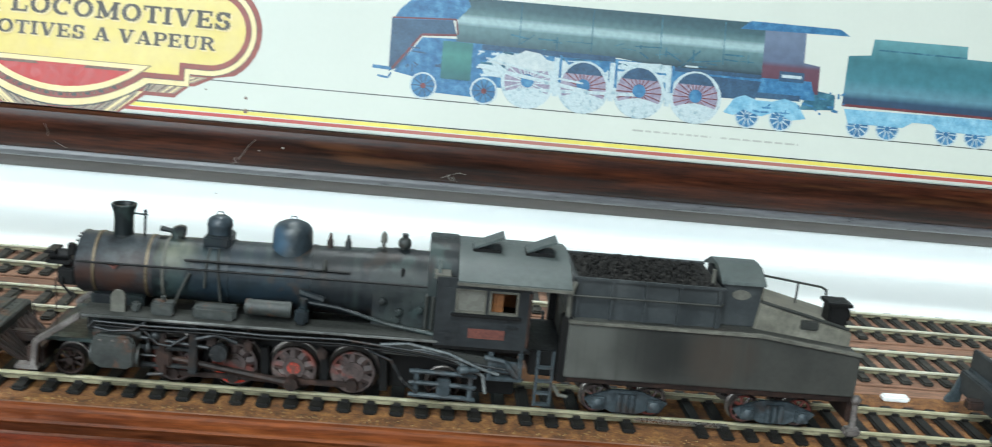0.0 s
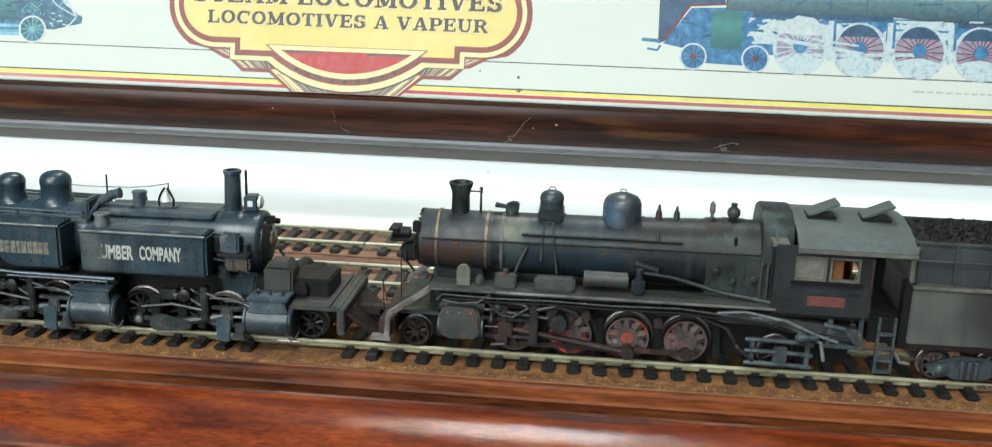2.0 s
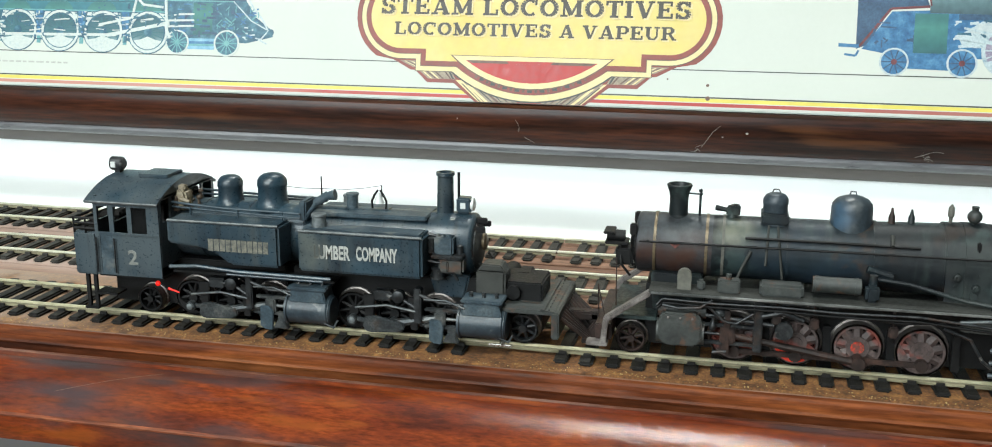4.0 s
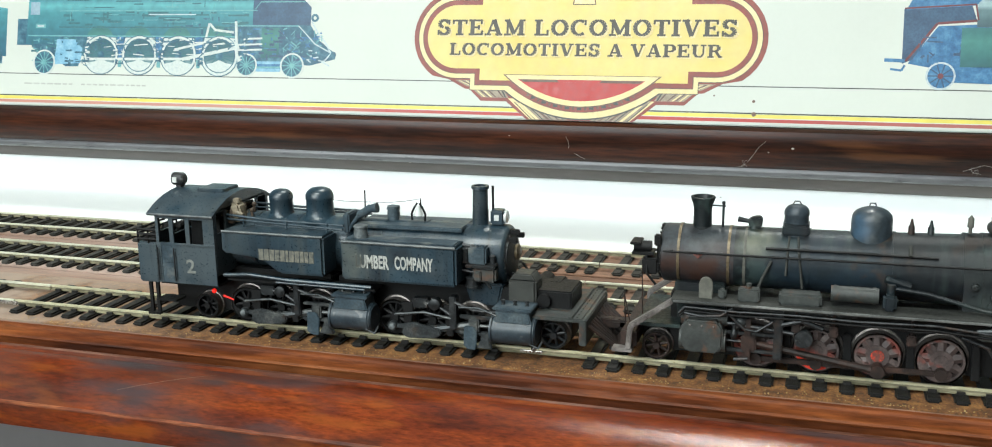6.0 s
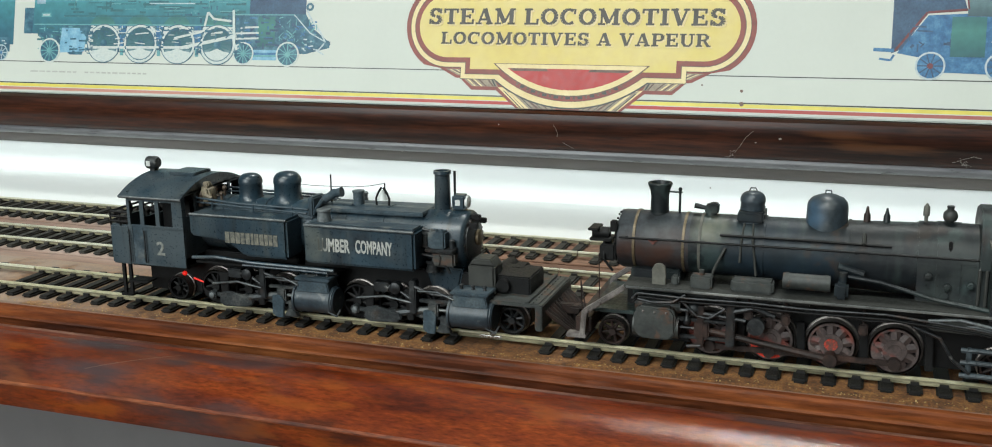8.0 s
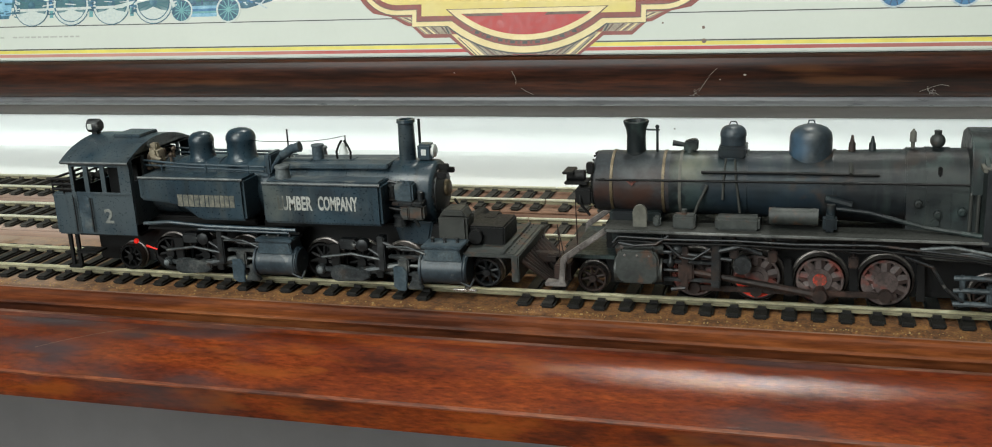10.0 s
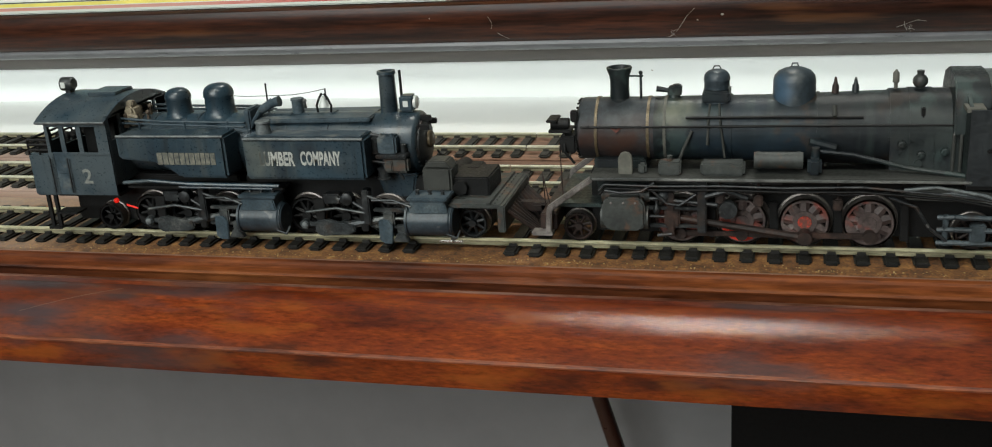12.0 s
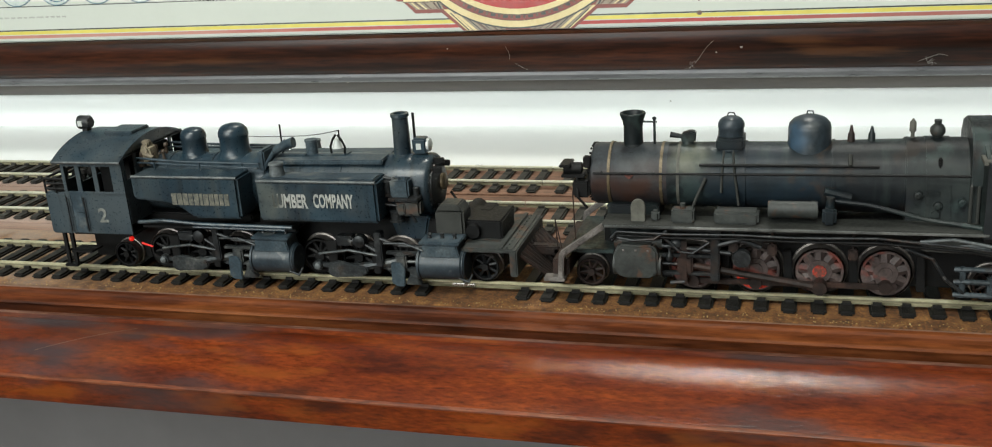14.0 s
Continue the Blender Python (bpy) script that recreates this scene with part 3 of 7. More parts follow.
def shaded_print(name, stops, mottle=0.25, scale=260):
    """Printed tone that runs from bottom to top of the artwork: rows (height in millimetres, colour)."""
    m = bpy.data.materials.new(name)
    m.use_nodes = True
    n, l = m.node_tree.nodes, m.node_tree.links
    tc, sep, mr, ramp = n.new("ShaderNodeTexCoord"), n.new("ShaderNodeSeparateXYZ"), n.new("ShaderNodeMapRange"), n.new("ShaderNodeValToRGB")
    nz, mix = n.new("ShaderNodeTexNoise"), n.new("ShaderNodeMix")
    l.new(tc.outputs["Object"], sep.inputs[0])
    l.new(sep.outputs["Z"], mr.inputs["Value"])
    lo_, hi_ = stops[0][0], stops[-1][0]
    mr.inputs["From Min"].default_value, mr.inputs["From Max"].default_value = (lo_ - 44.8) * MM, (hi_ - 44.8) * MM
    l.new(mr.outputs[0], ramp.inputs[0])
    el = ramp.color_ramp.elements
    while len(el) < len(stops):
        el.new(0.5)
    for e, (h, c) in zip(el, stops):
        e.position, e.color = (h - lo_) / (hi_ - lo_), (*c, 1)
    nz.inputs["Scale"].default_value, nz.inputs["Detail"].default_value = scale, 7
    l.new(tc.outputs["Object"], nz.inputs["Vector"])
    mix.data_type, mix.blend_type = "RGBA", "OVERLAY"
    mix.inputs["Factor"].default_value = mottle
    l.new(ramp.outputs[0], mix.inputs["A"])
    l.new(nz.outputs["Fac"], mix.inputs["B"])
    l.new(mix.outputs["Result"], n["Principled BSDF"].inputs["Base Color"])
    n["Principled BSDF"].inputs["Roughness"].default_value = 0.45
    return m


P_TEAL = shaded_print("print_teal_shaded", [(66, (0.018, 0.095, 0.150)), (76, (0.022, 0.120, 0.170)), (84, (0.032, 0.175, 0.215)), (90, (0.045, 0.220, 0.255)), (93.5, (0.090, 0.340, 0.370)), (95, (0.065, 0.270, 0.300)), (97, (0.024, 0.140, 0.185)), (100, (0.034, 0.185, 0.220))], 0.4)
P_TEALM = material("print_middle_teal", [(0.018, 0.090, 0.115), (0.036, 0.150, 0.170)], 300, 0.45, fine=0.2)
P_TEALL = material("print_light_teal", [(0.075, 0.26, 0.28), (0.15, 0.37, 0.38)], 300, 0.45, fine=0.2)
P_ROOFP = material("print_roof_grey_blue", [(0.17, 0.27, 0.36), (0.30, 0.41, 0.47)], 120, 0.45, fine=0.2)
P_GREEN = shaded_print("print_green_shaded", [(78, (0.065, 0.125, 0.140)), (81, (0.100, 0.180, 0.195)), (82.4, (0.020, 0.040, 0.056)), (83.6, (0.045, 0.085, 0.105)), (87, (0.070, 0.135, 0.155)), (90.6, (0.105, 0.190, 0.205)), (92.2, (0.28, 0.40, 0.42)), (93.8, (0.27, 0.38, 0.40)), (95.4, (0.095, 0.175, 0.190)), (98, (0.050, 0.105, 0.125)), (101, (0.036, 0.080, 0.100))], 0.35, 420)
P_CYL = shaded_print("print_cylinder_green", [(66, (0.020, 0.090, 0.110)), (72, (0.025, 0.125, 0.130)), (79, (0.050, 0.200, 0.180)), (82, (0.035, 0.150, 0.150))], 0.3)
P_WHEEL = shaded_print("print_wheel_teal", [(59, (0.50, 0.56, 0.53)), (64.5, (0.25, 0.36, 0.37)), (68.5, (0.05, 0.14, 0.17)), (78, (0.02, 0.085, 0.115))], 0.3)
P_TANK = shaded_print("print_tender_blue", [(70, (0.035, 0.04, 0.09)), (76, (0.025, 0.06, 0.11)), (79, (0.10, 0.22, 0.28)), (84, (0.05, 0.17, 0.21)), (92, (0.04, 0.14, 0.17)), (100, (0.10, 0.25, 0.28))], 0.35)
P_CABU = shaded_print("print_cab_violet", [(74, (0.09, 0.03, 0.05)), (86, (0.11, 0.05, 0.075)), (88, (0.09, 0.12, 0.19)), (99, (0.13, 0.17, 0.25))], 0.3)
P_WINE = material("print_wine", [(0.10, 0.025, 0.03), (0.17, 0.05, 0.06)], 150, 0.45, fine=0.3)
P_MAUVE = material("print_mauve", [(0.17, 0.15, 0.23), (0.34, 0.31, 0.38)], 420, 0.45, fine=0.4)
P_WHITE = material("print_white", [(0.36, 0.43, 0.46), (0.52, 0.57, 0.56)], 420, 0.5, fine=0.2)

pic = thing("picture_box", "long white cardboard box printed with steam trains and gold medallion", "box", (-27, BY, 44.8))
pic.matrix_world = pose(-27 * MM, BY * MM, 44.9 * MM, -LEAN)
part("box_body", box(BM(), BX0, BX1, BY, BY + 36, BZ0, BZ1, 0.5), CARD, pic)
LIFT = 0.035


FLATS = [0]


def art(x, z):
    """Places the drawings of the two printed trains on the box front."""
    if x < -140:
        return 1.065 * x + 7.4, 60.3 + 1.022 * (z - 58.8)
    if x > 45:
        return 1.0275 * x + 13.25, 60.3 + 1.022 * (z - 58.8)
    return x, z


def inked(bm, pts, lo, hi):
    return prism(bm, [art(x, z) for x, z in pts], lo, hi, "y")


def flat(name, pts, level, mat, label="", holder=None):
    FLATS[0] += 1
    level += 0.12 * (FLATS[0] % 7)
    return part(name, inked(BM(), pts, BY - LIFT * level, BY + 0.02), mat, holder or pic, label)


def bar(name, x0, x1, z0, z1, level, mat, label="", holder=None):
    return flat(name, [(x0, z0), (x1, z0), (x1, z1), (x0, z1)], level, mat, label, holder)


# red stripe: glare on the worn left end and shade at the right painted in
P_REDSTRIPE = material("print_red_glare_and_shade", [(0.36, 0.022, 0.018), (0.43, 0.035, 0.028)], 60, 0.45, fine=0.1, patches=[((0.52, 0.27, 0.21), 30, 0.2, 0.5, 0.8, (-240, -37, 1), 190), ((0.34, 0.17, 0.14), 30, 0.2, 0.5, 0.75, (215, 0, 2), 180)])


def stripe(name, z0, z1, mat, label=""):
    part(name, box(BM(), BX0 + 0.3, BX1 - 0.3, BY - 0.035, BY + 0.02, BZ0 + z0, BZ0 + z1), mat, pic, label)


stripe("red_stripe", 1.5, 2.85, P_REDSTRIPE, "red printed stripe near the bottom edge")
stripe("yellow_stripe", 3.2, 4.65, P_LEMON, "yellow printed stripe")
stripe("black_stripe", 4.75, 5.3, P_LINE)
stripe("ground_line", 15.45, 15.85, P_LINE, "thin black printed ground line")

# medallion: bands laid over one another, a distance d outside the gold field
CX, CU = -48.95, BZ0 + 34.75


def medallion(d, radius):
    low = BZ0 + 16.3 - d
    centre = BZ0 + 54.4
    a0 = math.degrees(math.acos((centre - low) / radius))
    bowl = [(CX - radius * math.sin(radians(a)), max(BZ0 + 0.05, centre - radius * math.cos(radians(a)))) for a in (a0 * i / 10 for i in range(11))]
    side = [(CX - 44.25 - d, low), (CX - 44.25 - d, BZ0 + 21.2 - d)] + arc(CX - 55.05, CU, 13.6 + d, 270, 180, 10)
    quarter = bowl + side
    left = quarter + [(x, 2 * CU - z) for x, z in quarter[-2::-1]]
    return left + [(2 * CX - x, z) for x, z in left[-2:0:-1]]


def both_sides(name, pts, level, mat):
    for sgn in (-1, 1):
        flat(name, [(CX + sgn * px, BZ0 + pz) for px, pz in pts], level, mat)


P_SHADE = material("print_grey_brown", [(0.20, 0.15, 0.11), (0.34, 0.28, 0.20)], 300, 0.45, fine=0.3)
edge = arc(CX - 55.05, CU, 19.9, 238, 90, 14)
edge = [(CX - 22.6, BZ0 + 0.1), (CX - 31.9, BZ0 + 7.5), (CX - 43.2, BZ0 + 7.5), (CX - 48.6, BZ0 + 12.4), (CX - 50.6, BZ0 + 12.5), (CX - 58.2, BZ0 + 16.5)] + edge + [(CX - 50.6, CU + 19.9), (CX - 50.6, CU + 26), (CX - 30, CU + 34)]
flat("medallion_edge", edge + [(2 * CX - x, z) for x, z in edge[::-1]], 2, P_MAROON, "red-brown printed edge of the medallion")
# shaded facets under the bands, with their rays
both_sides("medallion_facet", [(55.4, 16.3), (45.2, 16.3), (45.2, 13.6), (49.6, 13.6)], 3.0, P_SHADE)
both_sides("medallion_facet", [(46.6, 12.0), (32.8, 12.0), (31.0, 9.0), (42.8, 9.0)], 3.0, P_SHADE)
both_sides("medallion_facet", [(31.2, 8.8), (28.6, 8.8), (19.0, 0.2), (21.2, 0.2)], 3.0, P_CREAM)
both_sides("medallion_facet", [(30.0, 8.8), (5.0, 3.0), (5.0, 0.2), (19.8, 0.2)], 3.4, P_SHADE)
for x0, x1, mat in ((53.6, 48.2, P_CREAM), (52.2, 47.4, P_BROWN), (50.6, 46.2, P_CREAM)):
    both_sides("medallion_ray", [(x0, 16.0), (x0 - 0.7, 16.0), (x1 - 0.7, 13.7), (x1, 13.7)], 4.2, mat)
for x0, x1, mat in ((45.4, 41.8, P_CREAM), (43.8, 39.9, P_BROWN), (42.4, 38.8, P_CREAM), (40.2, 36.8, P_BROWN), (36.0, 33.6, P_BROWN), (34.2, 32.6, P_LINE)):
    both_sides("medallion_ray", [(x0, 11.9), (x0 - 0.8, 11.9), (x1 - 0.8, 9.1), (x1, 9.1)], 4.2, mat)
for x0, x1, w, mat in ((28.6, 20.6, 0.6, P_LINE), (26.4, 18.4, 1.5, P_CREAM), (22.4, 15.6, 0.6, P_LINE), (20.2, 13.4, 1.2, P_BROWN), (16.8, 11.4, 0.5, P_LINE), (13.6, 9.0, 0.8, P_BROWN), (10.0, 6.6, 0.5, P_LINE)):
    both_sides("medallion_ray", [(x0, 7.4 - (28.6 - x0) * 0.24), (x0 - w, 7.4 - (28.6 - x0) * 0.24), (x1 - w, 0.2), (x1, 0.2)], 4.8, mat)
for d, radius, mat, label in ((4.35, 54.0, P_LINE, ""), (4.1, 53.4, P_CREAM, "cream printed band"), (2.25, 50.9, P_BROWN, ""), (1.9, 50.7, P_MAROON, "red-brown printed band"), (0.0, 48.6, P_YEL, "gold centre of the printed medallion")):
    flat("medallion_band", medallion(d, radius), 6 + 1.2 * (4.35 - d), mat, label)
# red lunette in its cream frame at the foot, two red pennants and a finial at the head
C2 = BZ0 + 54.4


def bowl_shape(top, radius):
    a0 = math.degrees(math.acos((54.4 - top) / radius))
    half = radius * math.sin(radians(a0))
    return [(CX - half, BZ0 + top)] + [(CX + radius * math.sin(radians(a)), C2 - radius * math.cos(radians(a))) for a in (-a0 + 2 * a0 * i / 16 for i in range(17))] + [(CX + half, BZ0 + top)]


flat("lunette_outline", bowl_shape(18.95, 48.9), 13.0, P_BROWN)
flat("lunette_band", bowl_shape(18.7, 48.4), 14.0, P_CREAM)
flat("lunette", bowl_shape(17.0, 46.2), 15.0, P_RED, "red printed lunette")
flat("lunette_shade", [(CX - 26.4, BZ0 + 16.95), (CX + 26.4, BZ0 + 16.95), (CX + 24.6, BZ0 + 15.9), (CX - 24.6, BZ0 + 15.9)], 16.0, P_BROWN)
flat("lunette_shade", [(CX - 10, BZ0 + 16.9), (CX + 9, BZ0 + 16.9), (CX + 8, BZ0 + 15.85), (CX - 9, BZ0 + 15.85)], 17.0, P_RED)
for a in range(-27, 28, 3):
    u, v = math.sin(radians(a)), -math.cos(radians(a))
    w = 0.5 if a % 2 else 1.0
    flat("band_mark", [(CX + 48.5 * u - w, C2 + 48.5 * v), (CX + 48.5 * u + w, C2 + 48.5 * v), (CX + 49.9 * u + w, C2 + 49.9 * v), (CX + 49.9 * u - w, C2 + 49.9 * v)], 12.4, P_BROWN if a % 2 else P_LINE)
both_sides("pennant_outline", [(38.6, 51.3), (10.2, 50.9), (13.4, 64), (22, 64)], 13.0, P_BROWN)
both_sides("pennant_frame", [(37.6, 51.7), (10.9, 51.3), (13.8, 64), (22.4, 64)], 14.0, P_CREAM)
both_sides("pennant", [(31.0, 53.6), (13.2, 53.4), (15.4, 64), (21.0, 64)], 15.0, P_RED)
for w, z0, z1, mat in ((5.0, 48.2, 50.8, P_BROWN), (4.5, 48.6, 50.4, P_CREAM), (3.4, 50.4, 53.4, P_BROWN), (2.9, 50.4, 53.2, P_CREAM), (4.6, 53.2, 58.0, P_BROWN), (4.0, 53.5, 58.0, P_CREAM)):
    flat("finial", [(CX - w, BZ0 + z0), (CX + w, BZ0 + z0), (CX + w * 0.9, BZ0 + z1), (CX - w * 0.9, BZ0 + z1)], 13.5 + 0.2 * z0 - 9 + (1 if mat is P_CREAM else 0), mat)


def lettering(text, x0, x1, z0, z1, y, mat, holder, bold=0.012, name="lettering", label=""):
    cu = bpy.data.curves.new(name, "FONT")
    cu.body, cu.extrude, cu.offset = text, 0.004, bold
    cu.resolution_u = 3
    tmp = bpy.data.objects.new(name, cu)
    scene.collection.objects.link(tmp)
    bpy.context.view_layer.update()
    me = bpy.data.meshes.new_from_object(tmp.evaluated_get(bpy.context.evaluated_depsgraph_get()))
    bpy.data.objects.remove(tmp)
    v = np.empty(len(me.vertices) * 3)
    me.vertices.foreach_get("co", v)
    v = v.reshape(-1, 3)
    lo_, hi_ = v.min(0), v.max(0)
    base = np.array(holder.get("base", (0, 0, 0)))
    o = np.stack([x0 + (v[:, 0] - lo_[0]) / (hi_[0] - lo_[0]) * (x1 - x0), np.where(v[:, 2] > 0, y, y + 0.1), z0 + (v[:, 1] - lo_[1]) / (hi_[1] - lo_[1]) * (z1 - z0)], 1)
    me.vertices.foreach_set("co", ((o - base) * MM).ravel())
    me.materials.clear()
    me.materials.append(mat)
    me.update()
    ob = new(name, me)
    ob.parent = holder
    return tagged(ob, label)


# slab-serif capitals as strokes in a unit box: (x0, z0, x1, z1, weight); H thick, L thin
H, L = 0.25, 0.125
GLYPHS = {
    "T": (0.82, [(0.41, 0, 0.41, 1, H), (0, 0.94, 0.82, 0.94, L), (0.05, 0.72, 0.05, 1, L), (0.77, 0.72, 0.77, 1, L), (0.2, 0.05, 0.62, 0.05, L)]),
    "E": (0.80, [(0.2, 0, 0.2, 1, H), (0, 0.05, 0.76, 0.05, L), (0, 0.95, 0.74, 0.95, L), (0.2, 0.5, 0.55, 0.5, L), (0.73, 0, 0.73, 0.3, L), (0.70, 0.72, 0.70, 1, L), (0.55, 0.36, 0.55, 0.64, L)]),
    "A": (0.96, [(0.16, 0, 0.45, 1, L), (0.80, 0, 0.48, 1, H), (0.26, 0.3, 0.7, 0.3, L), (0, 0.05, 0.34, 0.05, L), (0.58, 0.05, 0.96, 0.05, L)]),
    "M": (1.12, [(0.18, 0, 0.18, 1, L), (0.92, 0, 0.92, 1, H), (0.16, 1, 0.54, 0.1, H), (0.54, 0.1, 0.92, 1, L), (0, 0.05, 0.36, 0.05, L), (0.72, 0.05, 1.12, 0.05, L), (0, 0.95, 0.26, 0.95, L), (0.88, 0.95, 1.12, 0.95, L)]),
    "L": (0.78, [(0.2, 0, 0.2, 1, H), (0, 0.05, 0.74, 0.05, L), (0, 0.95, 0.42, 0.95, L), (0.71, 0, 0.71, 0.36, L)]),
    "I": (0.42, [(0.21, 0, 0.21, 1, H), (0, 0.05, 0.42, 0.05, L), (0, 0.95, 0.42, 0.95, L)]),
    "V": (0.94, [(0.18, 1, 0.48, 0, H), (0.80, 1, 0.50, 0, L), (0, 0.95, 0.38, 0.95, L), (0.62, 0.95, 0.94, 0.95, L)]),
    "P": (0.80, [(0.2, 0, 0.2, 1, H), (0, 0.05, 0.42, 0.05, L), (0, 0.95, 0.55, 0.95, L), (0.2, 0.45, 0.55, 0.45, L), (0.55, 0.95, 0.70, 0.83, 0.16), (0.70, 0.86, 0.70, 0.54, H), (0.70, 0.57, 0.55, 0.45, 0.16)]),
    "R": (0.92, [(0.2, 0, 0.2, 1, H), (0, 0.05, 0.40, 0.05, L), (0, 0.95, 0.55, 0.95, L), (0.2, 0.5, 0.55, 0.5, L), (0.55, 0.95, 0.68, 0.85, 0.16), (0.68, 0.87, 0.68, 0.6, H), (0.68, 0.62, 0.5, 0.5, 0.16), (0.5, 0.5, 0.76, 0.05, 0.19), (0.66, 0.05, 0.92, 0.05, L)]),
    "U": (0.92, [(0.2, 1, 0.2, 0.25, H), (0.75, 1, 0.75, 0.25, L), (0.2, 0.28, 0.34, 0.06, 0.19), (0.30, 0.06, 0.62, 0.05, L), (0.6, 0.04, 0.75, 0.28, 0.13), (0, 0.95, 0.40, 0.95, L), (0.58, 0.95, 0.92, 0.95, L)]),
}


def curve_strokes(cx, cz, rx, rz, a0, a1, n, thick, thin):
    out = []
    for i in range(n):
        p, q = radians(a0 + (a1 - a0) * i / n), radians(a0 + (a1 - a0) * (i + 1) / n)
        w = thin + (thick - thin) * abs(math.cos((p + q) / 2))
        out.append((cx + rx * math.cos(p), cz + rz * math.sin(p), cx + rx * math.cos(q), cz + rz * math.sin(q), w))
    return out


GLYPHS["O"] = (0.94, curve_strokes(0.47, 0.5, 0.36, 0.45, 0, 360, 18, H, L))
GLYPHS["C"] = (0.88, curve_strokes(0.47, 0.5, 0.36, 0.45, 52, 310, 14, H, L) + [(0.78, 0.66, 0.78, 0.98, L)])
GLYPHS["S"] = (0.76, curve_strokes(0.38, 0.73, 0.25, 0.23, 20, 262, 10, H, 0.13) + curve_strokes(0.38, 0.27, 0.27, 0.23, 82, -160, 10, H, 0.13) + [(0.66, 0.68, 0.66, 1.0, L), (0.08, 0.0, 0.08, 0.33, L)])


def slab_word(text, x0, x1, z0, z1, level, mat, name="lettering", label=""):
    h = z1 - z0
    gap, space = 0.10, 0.42
    total = sum((space if c == " " else GLYPHS[c][0] + gap) for c in text) - gap
    k = (x1 - x0) / total
    x, t, n = x0, BM(), 0
    for c in text:
        if c == " ":
            x += space * k
            continue
        w, strokes = GLYPHS[c]
        for ax, az, bx, bz, wt in strokes:
            ax, bx, az, bz = x + ax * k, x + bx * k, z0 + az * h, z0 + bz * h
            d = math.hypot(bx - ax, bz - az)
            hw = wt * (h if abs(bx - ax) > 3 * abs(bz - az) else (h + k) / 2) / 2
            ux, uz = (bz - az) / d * hw, -(bx - ax) / d * hw
            n += 1
            inked(t, [(ax + ux, az + uz), (bx + ux, bz + uz), (bx - ux, bz - uz), (ax - ux, az - uz)], BY - LIFT * (level + 0.06 * (n % 9)), BY)
        x += (w + gap) * k
    return part(name, t, mat, pic, label)


slab_word("STEAM LOCOMOTIVES", -113.3, 13.7, 80.2, 86.8, 20, P_INK, label="dark brown printed words")
slab_word("LOCOMOTIVES A VAPEUR", -107.1, 8.4, 71.7, 76.8, 20, P_INK, label="dark brown printed words")
slab_word("STEAM LOCOMOTIVES", -112.6, 14.4, 79.6, 86.2, 19, P_CREAM, "lettering_shadow")
slab_word("LOCOMOTIVES A VAPEUR", -106.5, 9.0, 71.2, 76.3, 19, P_CREAM, "lettering_shadow")


def ring(name, cx, cz, r0, r1, level, mat, holder=None, n=22):
    t = BM()
    o = [(cx + r1 * math.cos(2 * math.pi * i / n), cz + r1 * math.sin(2 * math.pi * i / n)) for i in range(n)]
    q = [(cx + r0 * math.cos(2 * math.pi * i / n), cz + r0 * math.sin(2 * math.pi * i / n)) for i in range(n)]
    for i in range(n):
        k = (i + 1) % n
        inked(t, [o[i], o[k], q[k], q[i]], BY - LIFT * level, BY)
    return part(name, t, mat, holder or pic)


def disc(name, cx, cz, r, level, mat):
    return flat(name, arc(cx, cz, r, 0, 350, 24), level, mat)


def spokes(cx, cz, r, level, mat, n=14):
    t = BM()
    for i in range(n):
        a = 2 * math.pi * i / n
        u, v = math.cos(a), math.sin(a)
        w = 0.22
        inked(t, [(cx - v * w, cz + u * w), (cx + u * r - v * w, cz + v * r + u * w), (cx + u * r + v * w, cz + v * r - u * w), (cx + v * w, cz - u * w)], BY - LIFT * level, BY)
    part("printed_spokes", t, mat, pic)


def beam(name, pts, w, level, mat):
    t = BM()
    for k, ((ax, az), (bx, bz)) in enumerate(zip(pts, pts[1:])):
        d = math.hypot(bx - ax, bz - az)
        ux, uz = (bz - az) / d * w / 2, -(bx - ax) / d * w / 2
        inked(t, [(ax + ux, az + uz), (bx + ux, bz + uz), (bx - ux, bz - uz), (ax - ux, az - uz)], BY - LIFT * (level + 0.13 * (k % 3)), BY)
    part(name, t, mat, pic)


def scribble(name, x0, x1, z0, z1, count, level, mat, longest=6.0, thick=0.45, angles=(0, 0, 4, -5, 12, -14, 90, 90, 60, -50)):
    """Fine printed strokes of pipes, brackets and rods."""
    t = BM()
    for k in range(count):
        ax, az = random.uniform(x0, x1), random.uniform(z0, z1)
        d = random.uniform(0.25, 1.0) * longest
        a = radians(random.choice(angles))
        bx, bz = min(x1, max(x0, ax + d * math.cos(a))), min(z1, max(z0, az + d * math.sin(a) * 0.6))
        q = math.hypot(bx - ax, bz - az)
        if q < 0.6:
            continue
        w = thick * random.uniform(0.5, 1.5) / 2
        ux, uz = (bz - az) / q * w, -(bx - ax) / q * w
        inked(t, [(ax + ux, az + uz), (bx + ux, bz + uz), (bx - ux, bz - uz), (ax - ux, az - uz)], BY - LIFT * (level + 0.011 * k), BY)
    part(name, t, mat, pic, kind="stuff")


def printed_wheel(x, z, r, level, disc_mat, rim_mat, spoke_mat, n, weight=None, hub=P_BLUE):
    disc("printed_wheel", x, z, r - 0.2, level, disc_mat)
    spokes(x, z, r * 0.88, level + 1, spoke_mat, n)
    ring("printed_rim", x, z, r * 0.87, r, level + 2, rim_mat)
    disc("printed_hub", x, z, r * 0.2, level + 2, hub)
    if weight:
        flat("printed_counterweight", arc(x, z, r * 0.86, weight - 48, weight + 48, 8), level + 2, rim_mat)


